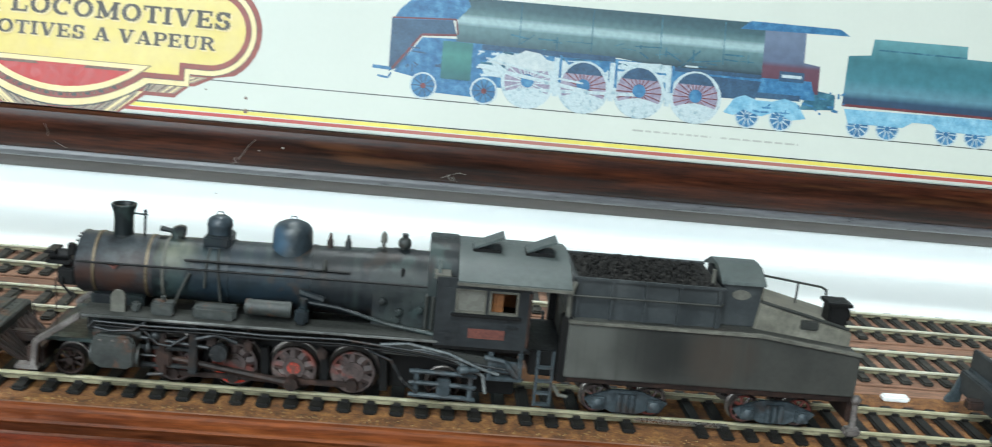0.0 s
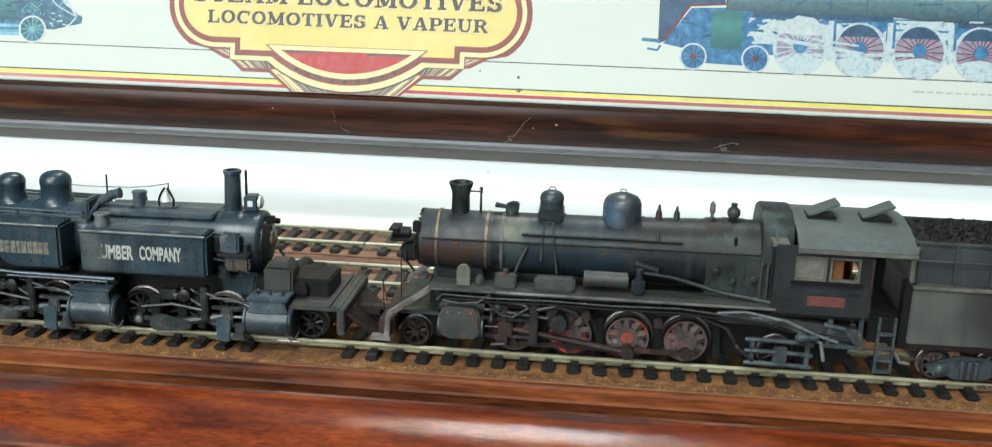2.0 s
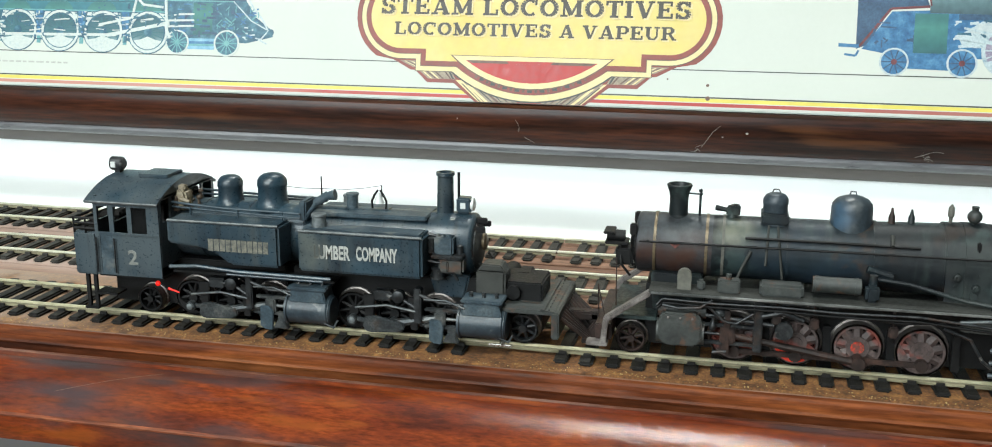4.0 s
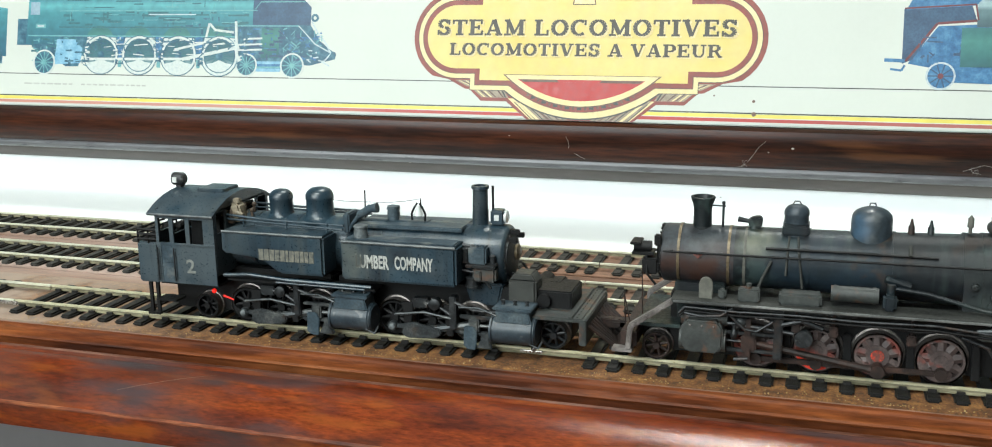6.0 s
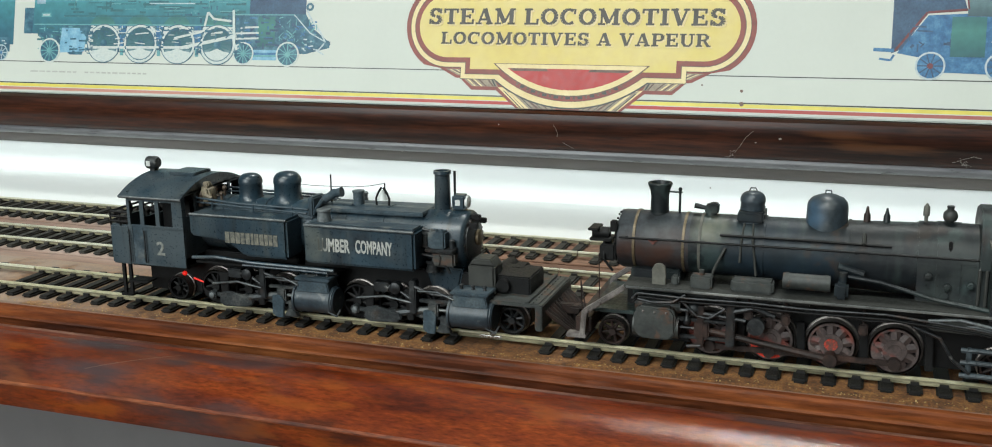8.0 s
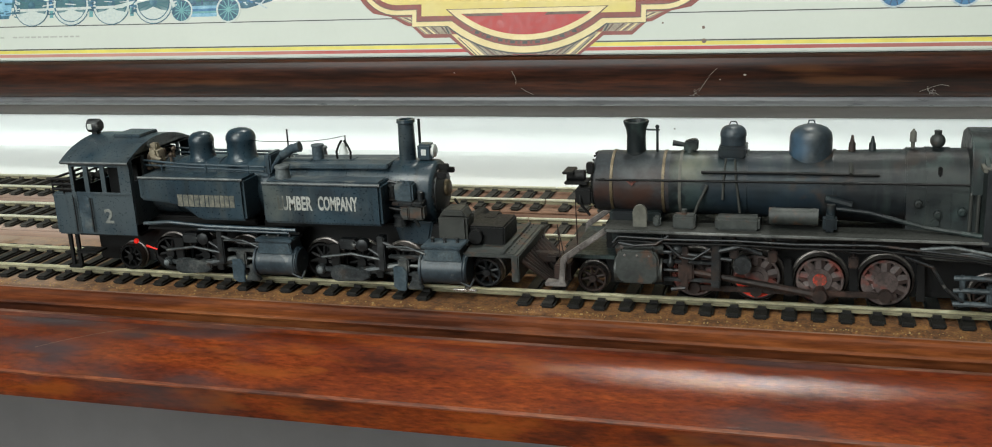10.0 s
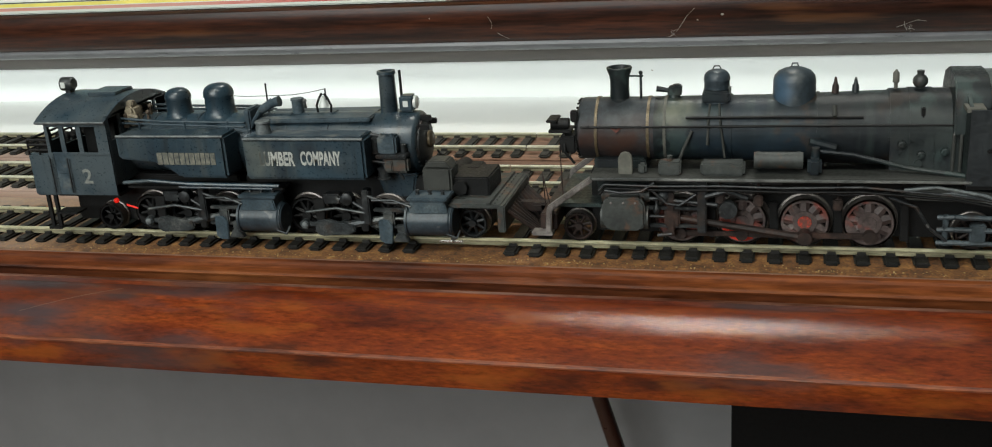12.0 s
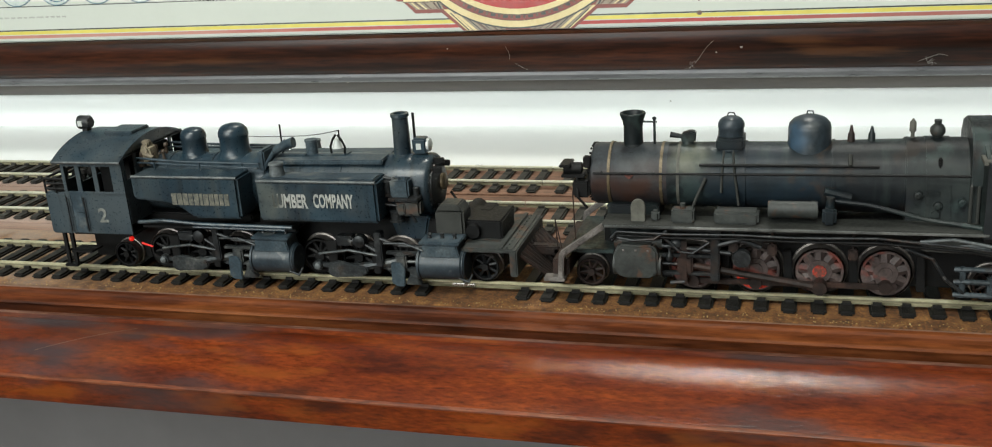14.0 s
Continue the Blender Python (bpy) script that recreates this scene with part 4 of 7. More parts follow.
# teal train, facing the medallion
flat("printed_tender", [(-372, 67), (-326, 67), (-326, 90), (-333, 91), (-337, 96.5), (-343, 98), (-372, 98)], 1, P_TEAL, "teal printed tender")
bar("printed_tender_frame", -372, -328, 63.5, 70.5, 2, P_TEALD)
for x in (-367, -356, -343, -333):
    printed_wheel(x, 63, 4.0, 3, P_TEALD, P_PALE, P_PALE, 9)
flat("printed_boiler", [(-300, 73), (-197, 73), (-197, 98.4), (-260, 98.6), (-300, 97.6)], 1, P_TEAL, "teal printed boiler")
flat("printed_cab", [(-315, 73), (-297, 73), (-297, 97), (-314, 97)], 1.5, P_TEAL, "teal printed cab")
flat("printed_cab_roof", [(-323.5, 95.9), (-296, 96.2), (-289, 98.6), (-289, 99.2), (-323.5, 99.2)], 2, P_ROOFP, "grey-blue printed cab roof")
bar("printed_roof_edge", -323.5, -289, 99.2, 100.3, 2.4, P_NAVY)
bar("printed_cab_window", -313, -308, 87.0, 93.0, 2, P_ROOFP)
bar("printed_cab_plate", -310, -304.5, 80.6, 82.6, 2, P_TEALL)
bar("printed_cab_plate", -309, -305.5, 81.2, 82.0, 3.4, P_PALE)
bar("printed_connection", -320, -314.5, 74, 85, 1.2, P_TEALD)
flat("printed_smokebox", [(-198, 82.3), (-170.5, 82.3), (-170.5, 90.2), (-180, 99.2), (-198, 98.7)], 2, P_NAVY, "navy printed smokebox")
bar("printed_smokebox_line", -194.5, -173.5, 92.4, 92.9, 3.6, P_TEALL)
beam("printed_smokebox_line", [(-197, 89.4), (-194.5, 92.6)], 0.4, 3.6, P_TEALL)
bar("printed_chimney", -195.5, -186.5, 98.8, 102.4, 2.2, P_NAVY)
flat("printed_nose", [(-209, 82.3), (-170.5, 82.3), (-166, 75.5), (-160, 71), (-158.5, 69.5), (-158.5, 67.5), (-170, 64.6), (-209, 66)], 1.06, P_TEALD, "dark teal printed front end")
flat("printed_underframe", [(-320, 72.5), (-312, 72.5), (-309, 69.5), (-299, 69.5), (-296, 67.6), (-205, 67.6), (-205, 77), (-320, 77)], 1.6, P_TEALD)
flat("printed_ash_pan", [(-302, 69.6), (-284, 69.6), (-286, 62.6), (-293, 62.6)], 1.6, P_TEALD)
bar("printed_running_board", -314, -205, 76.7, 77.3, 3, P_TEALL)
bar("printed_running_board", -205.5, -176, 81.7, 82.2, 3.4, P_TEALL)
bar("printed_pipe", -297, -196, 88.6, 89.1, 4, P_TEALL)
bar("printed_pipe", -250, -226, 86.8, 87.3, 4, P_PALE)
bar("printed_pipe", -297, -206, 80.8, 81.4, 4, P_TEALM)
bar("printed_pipe", -292, -200, 95.7, 96.1, 3, P_TEALM)
for x0, x1, z in ((-257, -234, 102.4), (-218, -198, 101.8)):
    flat("printed_dome", [(x0, 97.6), (x0 + 2, 100.2), (x0 + 5.5, z), (x1 - 5, z), (x1 - 2, 100.2), (x1, 97.6)], 2, P_TEALD)
    bar("printed_dome_light", x0 + 5, x1 - 6, z - 2.6, z - 1.4, 3.4, P_TEALL)
for x in (-259.5, -231.5):
    bar("printed_valve", x, x + 1.2, 98.0, 101.2, 2, P_TEALD)
bar("printed_green_panel", -193.5, -185.0, 67.7, 81.2, 3, P_CYL)
scribble("printed_boiler_detail", -297, -200, 82.0, 88.2, 34, 3, P_TEALM, 12, 0.7, (0, 0, 0, 90))
scribble("printed_boiler_detail", -297, -200, 89.6, 97.0, 22, 3, P_TEALM, 16, 0.4, (0, 0, 0, 0, 90))
scribble("printed_boiler_detail", -240, -203, 77.8, 86.0, 26, 4, P_TEALD, 4, 0.7, (0, 90, 90, 60))
scribble("printed_boiler_detail", -238, -203, 78.0, 85.0, 12, 4.4, P_TEALL, 3, 0.3, (0, 90, 60))
scribble("printed_gear_detail", -312, -205, 68.0, 76.2, 60, 2.4, P_TEALM, 6, 0.8)
scribble("printed_gear_detail", -312, -284, 66.0, 76.2, 16, 2.8, P_TEALL, 4, 0.35)
scribble("printed_gear_detail", -204, -186, 68.0, 80.5, 26, 3.4, P_BLUE, 4, 0.5, (0, 0, 90))
scribble("printed_tender_detail", -370, -330, 62.5, 70.0, 30, 4.4, P_PALE, 4, 0.5, (0, 0, 20, -20))
scribble("printed_tender_detail", -370, -330, 74.0, 92.0, 10, 2.4, P_TEALM, 14, 0.4, (0, 90))
for x in (-274.0, -254.0, -234.0, -213.5):
    printed_wheel(x, 68.2, 9.0, 3, P_WHEEL, P_RIM, P_TEALM, 18, None, P_TEALD)
    flat("printed_splasher", arc(x - 1.0, 74.5, 7.4, 22, 158, 10), 2.3, P_CYL)
for x, r in ((-304.5, 6.0), (-200.2, 5.2), (-178.4, 5.6)):
    printed_wheel(x, 64.4, r, 4, P_TEALD, P_RIM, P_TEALL, 12, None, P_TEALL)
bar("printed_truck_frame", -196, -184, 63.0, 65.0, 3, P_BLUE)
flat("printed_truck_panel", [(-299, 63.4), (-285, 64.2), (-284, 71), (-288, 75.4), (-298, 75.4)], 2.6, P_SKY)
scribble("printed_truck_detail", -300, -284, 63, 76, 14, 4, P_TEALD, 5, 0.7)
for x in (-264.0, -244.0, -224.0):
    bar("printed_bracket", x - 1.7, x + 1.7, 66.4, 77.0, 2.7, P_BLUE)
    bar("printed_brake_block", x - 0.9, x + 0.9, 62.6, 66.4, 2.9, P_TEALL)
for x in (-274.0, -254.0, -234.0, -213.5):
    flat("printed_counterweight", [(x - 7.2, 64.4), (x - 3, 65.2), (x, 66.4), (x + 3, 65.2), (x + 7.2, 64.4)] + arc(x, 68.2, 8.6, 330, 210, 8), 6.2, P_RIM)
    for sg in (-1, 1):
        flat("printed_sand_pipe", [(x + sg * 4.6, 76.4), (x + sg * 7.4, 76.2), (x + sg * 8.2, 72.6), (x + sg * 7.0, 72.4), (x + sg * 6.4, 74.4)], 6.4, P_RIM)
    ring("printed_inner_rim", x, 68.2, 7.3, 7.7, 6.6, P_TEALD)
    ring("printed_outer_rim", x, 68.2, 8.9, 9.25, 6.8, P_TEALD)
flat("printed_front_truck", [(-196, 61.6), (-184, 61.6), (-183, 66.2), (-197, 66.2)], 2.8, P_SKY)
beam("printed_front_truck_bar", [(-197, 63.4), (-182, 63.6)], 0.8, 4.2, P_TEALL)
scribble("printed_front_detail", -184, -165, 66.5, 81, 30, 4.2, P_TEALL, 5, 0.35, (60, 60, -50, 90, 0))
beam("printed_handrail", [(-176, 82), (-168, 74), (-161, 70.4)], 0.5, 4.6, P_PALE)
scribble("printed_underframe_detail", -312, -298, 64, 76, 12, 4.2, P_TEALL, 4, 0.5)
beam("printed_side_rod", [(-280, 66.2), (-250, 66.5), (-228, 66.8)], 1.2, 7, P_RIM)
beam("printed_main_rod", [(-232, 66.6), (-204, 72.4)], 1.5, 7, P_RIM)
beam("printed_valve_gear", [(-236, 71), (-221, 74.2), (-219, 83), (-216, 80), (-207, 79)], 1.0, 7.5, P_RIM)
for z in (71.0, 73.4, 76.0):
    beam("printed_slide_bar", [(-206, z), (-193, z + 0.4)], 0.8, 7, P_RIM)
beam("printed_steps", [(-206, 84), (-205, 69), (-203.5, 66)], 1.2, 9.1, P_RIM)
beam("printed_buffer", [(-168, 70.0), (-159, 69.8)], 1.6, 3, P_TEALD)
ring("printed_buffer_head", -159.5, 69.4, 0.5, 1.4, 4, P_TEALD, n=12)
beam("printed_ladder", [(-170, 84), (-167, 79), (-163.5, 75), (-160.5, 70), (-164, 66), (-161, 64.5)], 0.6, 4, P_PALE)
scribble("printed_front_detail", -184, -165, 67, 80, 18, 4, P_BLUE, 5, 0.6)
scribble("printed_front_detail", -172, -160, 66, 72, 8, 4.5, P_PALE, 3, 0.4)
ring("printed_lamp", -168.6, 85.5, 0.8, 1.8, 4, P_TEALD, n=14)

for x0, x1 in ((-284.0, -280.0), (-266.5, -261.5), (-246.5, -241.5), (-226.0, -221.5), (-206.0, -200.0)):
    scribble("printed_gear_detail", x0, x1, 63.0, 76.5, 16, 7.2, P_TEALD, 4, 0.7)
    scribble("printed_gear_detail", x0, x1, 63.0, 76.5, 7, 7.6, P_RIM, 3, 0.4)
scribble("printed_gear_detail", -282, -206, 69.5, 76.5, 46, 7.4, P_TEALD, 5, 0.5)
scribble("printed_gear_detail", -282, -206, 66.0, 76.0, 26, 8.0, P_RIM, 6, 0.35, (0, 4, 10, -8, 12))
scribble("printed_boiler_detail", -297, -200, 83.0, 97.0, 30, 4.6, P_TEALL, 9, 0.25, (0, 0, 90))
scribble("printed_front_detail", -200, -172, 65.0, 81.0, 26, 5.0, P_NAVY, 5, 0.8)
# blue and green train, facing the medallion
flat("printed_shield", [(61, 68.5), (60.8, 89), (84, 90.5), (86, 84.5), (73, 84), (64.5, 70)], 1, P_NAVY, "navy printed front shield")
flat("printed_shield_top", [(61.5, 88.6), (63.5, 92.5), (68, 97), (73, 99.0), (89, 99.6), (90.5, 96), (85.5, 90.2)], 2, P_BLUE)
flat("printed_frame", [(63, 68.6), (73, 82.6), (86, 83.2), (130, 82), (206, 79), (206, 74), (180, 67), (80, 65.5)], 1.4, P_BLUE, "blue printed frame and gear")
flat("printed_boiler", [(86, 82.2), (150, 81.6), (172, 79.2), (208, 78.4), (208, 97), (205, 100.5), (86, 99.5)], 2.2, P_GREEN, "green printed boiler")
for x in (110, 138, 165, 190):
    bar("printed_boiler_band", x, x + 0.35, 83, 99.6, 3.2, P_TEALD)
flat("printed_cab", [(206, 74.5), (229, 74.5), (229, 85.6), (222.5, 86.5), (222.5, 98.6), (206, 98.6)], 3.2, P_CABU, "wine-red and violet printed cab")
flat("printed_cab_roof", [(196, 97.6), (240, 98.6), (236, 101), (200, 101)], 4, P_BLUE)
bar("printed_cab_plate", 213, 223, 78.5, 82.5, 4.4, P_NAVY)
bar("printed_plate_bars", 214, 222, 80.0, 81.2, 5.6, P_PALE)
beam("printed_shield_edge", [(62.2, 69.5), (72.6, 83.6), (86, 84.6)], 0.9, 3, P_WINE)
beam("printed_shield_line", [(61.0, 89.2), (85.4, 90.6), (86.4, 84.8)], 0.6, 4, P_WINE)
flat("printed_ash_pan", [(184, 70), (204, 70), (206, 77.6), (182, 78)], 4, P_NAVY)
bar("printed_cylinder", 81, 92.5, 67.5, 82, 5, P_CYL)
flat("printed_motion", [(96, 74), (104, 79.5), (114, 80), (128, 77), (130, 73), (120, 70), (98, 70)], 4, P_PALE)
bar("printed_pump", 149, 170, 73.8, 80.6, 5, P_PALE)
bar("printed_pump_shade", 149, 170, 76.6, 77.4, 6.2, P_BLUE)
scribble("printed_gear_detail", 93, 182, 69, 81, 70, 5, P_PALE, 6, 0.7)
scribble("printed_gear_detail", 93, 184, 70, 82, 50, 6, P_TEALD, 5, 0.6)
scribble("printed_boiler_detail", 100, 204, 82.5, 87.5, 26, 4, P_TEALD, 12, 0.5)
scribble("printed_frame_detail", 66, 82, 69, 79, 12, 4, P_NAVY, 6, 0.7)
for k, x in enumerate((114.5, 136.3, 158.2, 180.5)):
    printed_wheel(x, 69.0, 10.3, 7, P_MAUVE, P_PALE, P_PALE if k == 0 else P_WINE, 20, 270, P_BLUE)
    if k:
        flat("printed_splasher", arc(x, 70.6, 8.0, 25, 155, 10), 10, P_NAVY)
for x, r in ((74.6, 5.2), (98, 5.3)):
    printed_wheel(x, 64.1, r, 7, P_BLUE, P_PALE, P_NAVY, 10, None, P_WINE)
for x, r in ((201.5, 4.8), (215, 4.8), (246, 4.8), (258, 4.8), (282, 4.8), (294, 4.8)):
    printed_wheel(x, 63.6, r, 4, P_BLUE, P_PALE, P_PALE, 10)
flat("printed_truck_frame", [(192, 64.4), (196, 70.4), (200, 71.8), (205, 70.2), (211, 70.2), (216, 71.8), (221, 70.4), (225, 64.6), (219, 63.4), (213, 66.4), (207, 64.0), (200, 66.2), (196, 63.6)], 8, P_SKY)
scribble("printed_truck_detail", 195, 222, 64.8, 70.4, 10, 9.2, P_BLUE, 4, 0.5)
flat("printed_under_cab", [(186, 72.6), (228, 72.0), (226, 79.4), (186, 79.0)], 3.6, P_BLUE)
bar("printed_under_cab_shade", 188, 222, 71.2, 73.4, 4.6, P_NAVY)
for x in (114.5, 136.3, 158.2, 180.5):
    flat("printed_counterweight", [(x - 8.0, 65.0), (x - 4, 66.2), (x, 66.8), (x + 4, 66.2), (x + 8.0, 65.0)] + arc(x, 69.0, 9.6, 335, 205, 8), 10.2, P_PALE)
    disc("printed_hub", x, 69.6, 2.6, 11, P_BLUE)
for x in (125.4, 147.2, 169.4):
    bar("printed_bracket", x - 1.0, x + 1.0, 64.6, 79.6, 9.6, P_PALE)
    bar("printed_bracket_shade", x + 1.0, x + 2.0, 70.0, 80.6, 9.8, P_BLUE)
bar("printed_gear_shade", 96, 148, 80.0, 82.0, 6.8, P_NAVY)
bar("printed_gear_shade", 171, 206, 78.6, 80.2, 6.8, P_NAVY)
flat("printed_link_gear", [(100, 75.4), (103, 78.6), (110, 79.2), (113, 81.2), (119, 80.4), (122, 77.8), (129, 78.4), (131, 75.2), (118, 73.6), (108, 74.4)], 9.4, P_WHITE)
flat("printed_truck_panel", [(79, 61.8), (94, 61.4), (94, 67.2), (79, 67.6)], 4.6, P_BLUE)
beam("printed_side_rod", [(112, 66.0), (158, 68.0)], 1.3, 11, P_PALE)
beam("printed_main_rod", [(95, 73.6), (138, 67.5)], 1.4, 12, P_PALE)
beam("printed_valve_rod", [(98, 77), (122, 72), (136, 70.5)], 0.8, 12, P_PALE)
beam("printed_buffer", [(54.8, 69.9), (62, 69.6)], 1.3, 3, P_BLUE)
beam("printed_coupling", [(57, 66.5), (61, 66), (62, 68)], 0.8, 3, P_BLUE)
flat("printed_coupling_gear", [(222, 68), (236, 69), (236, 75), (229, 76), (224, 73)], 2, P_TEALD)
scribble("printed_coupling_detail", 222, 240, 66, 76, 14, 4, P_BLUE, 4, 0.7)
flat("printed_tender", [(239, 71), (318, 72), (318, 94), (288, 94), (288, 99), (250, 98.5), (249, 92), (240, 91)], 1, P_TANK, "blue-teal printed tender")
flat("printed_tender_frame", [(240, 70), (242, 64.5), (264, 64.5), (268, 67), (276, 67), (279, 64.5), (300, 64.5), (303, 67), (318, 67), (318, 71)], 7.5, P_SKY)
bar("printed_red_line", 239, 318, 71, 72, 3, P_WINE)
bar("printed_tender_top", 252, 288, 94, 94.6, 3, P_TEALD)
# small print that cannot be read
for x0, x1, z in ((-315, -288, 54.2), (-284, -250, 54.2), (157, 188, 54.2), (192, 223, 54.2)):
    x = x0
    while x < x1:
        w = random.uniform(1.6, 4.5)
        bar("small_print_bar", x, min(x1, x + w), z - 0.36, z + 0.36, 1, P_GREYT)
        x += w + 0.9
for x, z, r in ((21.6, 54.6, 0.6), (21.9, 49.5, 0.9), (6.0, 56.6, 0.35)):
    disc("stain_spot", x, z, r, 2, P_BROWN)

# crumbs along the cork edge
CRUMB = material("cork_crumbs", [(0.16, 0.085, 0.03), (0.38, 0.25, 0.09), (0.55, 0.42, 0.22)], 700, 0.8, spread=2.0)
b = BM()
for i in range(420):
    t = bmesh.new()
    bmesh.ops.create_icosphere(t, subdivisions=1, radius=random.uniform(0.10, 0.26))
    bmesh.ops.translate(t, verts=t.verts, vec=(random.uniform(-190, 215), -19.0 + abs(random.gauss(0, 1.6)), 1.78))
    join(b, t)
solid("cork_crumbs", b, CRUMB, "yellowish loose crumbs along the cork strip edge", "crumbs", "stuff")

solid("white_clip", box(BM(), 233, 241, 20.5, 23.5, 1.75, 3.6, 0.5), WHITE, "small white plastic clip lying between the tracks", "clip")

# ---- parts shared by the model engines ----
def wheel(parent, x, z, r, side, mat, tyre, n=10, weight=None, wmat=None, inner=7.2, thick=2.4, name="driving_wheel", fat=1.0, hub=0.24):
    y0 = side * inner
    y1 = side * (inner + thick)
    m = BM()
    rim = [(0, r * 0.80), (0, r * 0.98), (thick, r * 0.98), (thick, r * 0.80)]
    u = lathe_ring(m, (x, y0, z), (x, y1, z), rim, 28)
    w = part(name, m, mat, parent)
    part("hub", rod(BM(), (x, y0, z), (x, y1 + side * 0.35, z), r * hub, seg=16), mat, w)
    for i in range(n):
        a = 2 * math.pi * (i + 0.3) / n
        p = (x + math.cos(a) * r * 0.2, (y0 + y1) / 2, z + math.sin(a) * r * 0.2)
        q = (x + math.cos(a) * r * 0.86, (y0 + y1) / 2, z + math.sin(a) * r * 0.86)
        part("spoke", rod(BM(), p, q, r * 0.12 * fat, r * 0.09 * fat, 6), mat, w)
    m = BM()
    lathe_ring(m, (x, y0 - side * 0.7, z), (x, y1, z), [(0, r * 0.86), (0, r * 1.09), (0.55, r * 1.08), (0.7, r * 1.0), (thick + 0.7, r * 0.985), (thick + 0.7, r * 0.9)], 28)
    part("tyre", m, tyre, w)
    if weight is not None:
        m = BM()
        pts = arc(0, 0, r * 0.84, weight - 52, weight + 52, 9)
        t = [(x + px, z + pz) for px, pz in pts]
        prism(m, t, y0 + side * 0.5, y1 + side * 0.12, "y")
        part("counterweight", m, wmat or mat, w)
    return w


def lathe_ring(bm, a, b, profile, seg):
    u, v, w = frame_of(a, b)
    a = Vector(a)
    t = bmesh.new()
    rings = [[t.verts.new(a + w * h + (u * math.cos(k) + v * math.sin(k)) * r) for k in (2 * math.pi * i / seg for i in range(seg))] for h, r in profile]
    n = len(rings)
    for k in range(n):
        p, q = rings[k], rings[(k + 1) % n]
        for i in range(seg):
            j_ = (i + 1) % seg
            t.faces.new((p[i], p[j_], q[j_], q[i]))
    join(bm, t)
    return bm


def dome(x, z0, z1, r, seg=28):
    """A turned dome with a flared foot, straight sides and a rounded, fairly flat top."""
    h = z1 - z0
    c, k = r * 0.62, h * 0.27
    prof = [(0, r * 1.46), (h * 0.05, r * 1.26), (h * 0.13, r * 1.08), (h * 0.24, r * 0.98), (h * 0.60, r * 0.95), (h * 0.64, r * 1.0)]
    prof += [(h * 0.97 - k + k * math.sin(radians(a)), r - c + c * math.cos(radians(a))) for a in (0, 18, 36, 54, 72, 88)]
    prof += [(h * 0.99, r * 0.2), (h, 0)]
    return lathe(BM(), (x, 0, z0), (x, 0, z1), prof, seg)


def plate(parent, name, pts, y, t, mat, label="", bevel=0.0):
    return part(name, prism(BM(), pts, y, y + t, "y", bevel), mat, parent, label)


def rivets(bm, pts, r=0.22):
    for p in pts:
        ball(bm, p, r, 6)
    return bm


def roof_profile(half, eave, peak, thick, n=14):
    sag = peak - eave
    R = (half * half + sag * sag) / (2 * sag)
    a = math.degrees(math.asin(half / R))
    up = [(R * math.sin(radians(k)), peak - R + R * math.cos(radians(k))) for k in (-a + 2 * a * i / n for i in range(n + 1))]
    dn = [(y * 0.985, z - thick) for y, z in up[::-1]]
    return up + dn


# ---- the articulated tank engine ----
eng = thing("tank_locomotive", "small blue-black articulated tank locomotive model, coupled nose to nose", "model locomotive", (-75, 0, 4.5), group="locomotives on the front track")
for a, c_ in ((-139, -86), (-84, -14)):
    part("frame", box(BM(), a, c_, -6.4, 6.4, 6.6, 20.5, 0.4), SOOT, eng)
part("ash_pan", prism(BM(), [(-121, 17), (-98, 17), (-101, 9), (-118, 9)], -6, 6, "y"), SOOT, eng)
# boiler and smokebox
part("boiler", lathe(BM(), (-119, 0, 28.4), (-45, 0, 28.4), [(0, 8.3), (74, 8.3)], 32), BLUE, eng)
for x in (-111, -97.5, -80.5, -70, -58):
    lathe_ring(bb := BM(), (x - 0.35, 0, 28.4), (x + 0.35, 0, 28.4), [(0, 8.0), (0, 8.5), (0.7, 8.5), (0.7, 8.0)], 32)
    part("boiler_band", bb, BLUE, eng)
sm = part("smokebox", lathe(BM(), (-45.2, 0, 28.4), (-33, 0, 28.4), [(0, 8.45), (11.2, 8.45), (11.8, 8.1), (12.2, 7.4)], 32), BLUE, eng)
part("smokebox_door", lathe(BM(), (-33, 0, 28.4), (-31, 0, 28.4), [(0, 6.6), (0.5, 6.5), (1.1, 5.0), (1.5, 2.6), (1.6, 0)], 28), GUN, sm, "grey smokebox door")
bb = BM()
rivets(bb, [(-32.9, 7.4 * math.cos(a) * 0.97, 28.4 + 7.4 * math.sin(a) * 0.97) for a in (2 * math.pi * i / 22 for i in range(22))], 0.3)
part("rivet_ring", bb, GUN, sm)
bb = lathe(BM(), (-31.6, 0, 29.2), (-30.4, 0, 29.2), [(0, 2.3), (0.8, 2.3), (1.2, 1.6)], 18)
part("number_disc", bb, BRASS, sm, "small brass number disc")
bb = BM()
for y, z in ((-3.5, 33.5), (3.5, 33.5), (-1, 35.4)):
    box(bb, -33.2, -30.2, y - 0.6, y + 0.6, z - 0.9, z + 0.6, 0.2)
tube(bb, [(-31.2, -5.5, 24.5), (-29.2, -3.0, 23.6), (-29.2, 3.0, 23.6), (-31.2, 5.5, 24.5)], 0.35)
part("marker_lamps", bb, SOOT, sm)
part("saddle", prism(BM(), [(-45, 21.5), (-33.5, 21.5), (-35, 15), (-43, 15)], -7, 7, "y", 0.5), BLUE, eng)
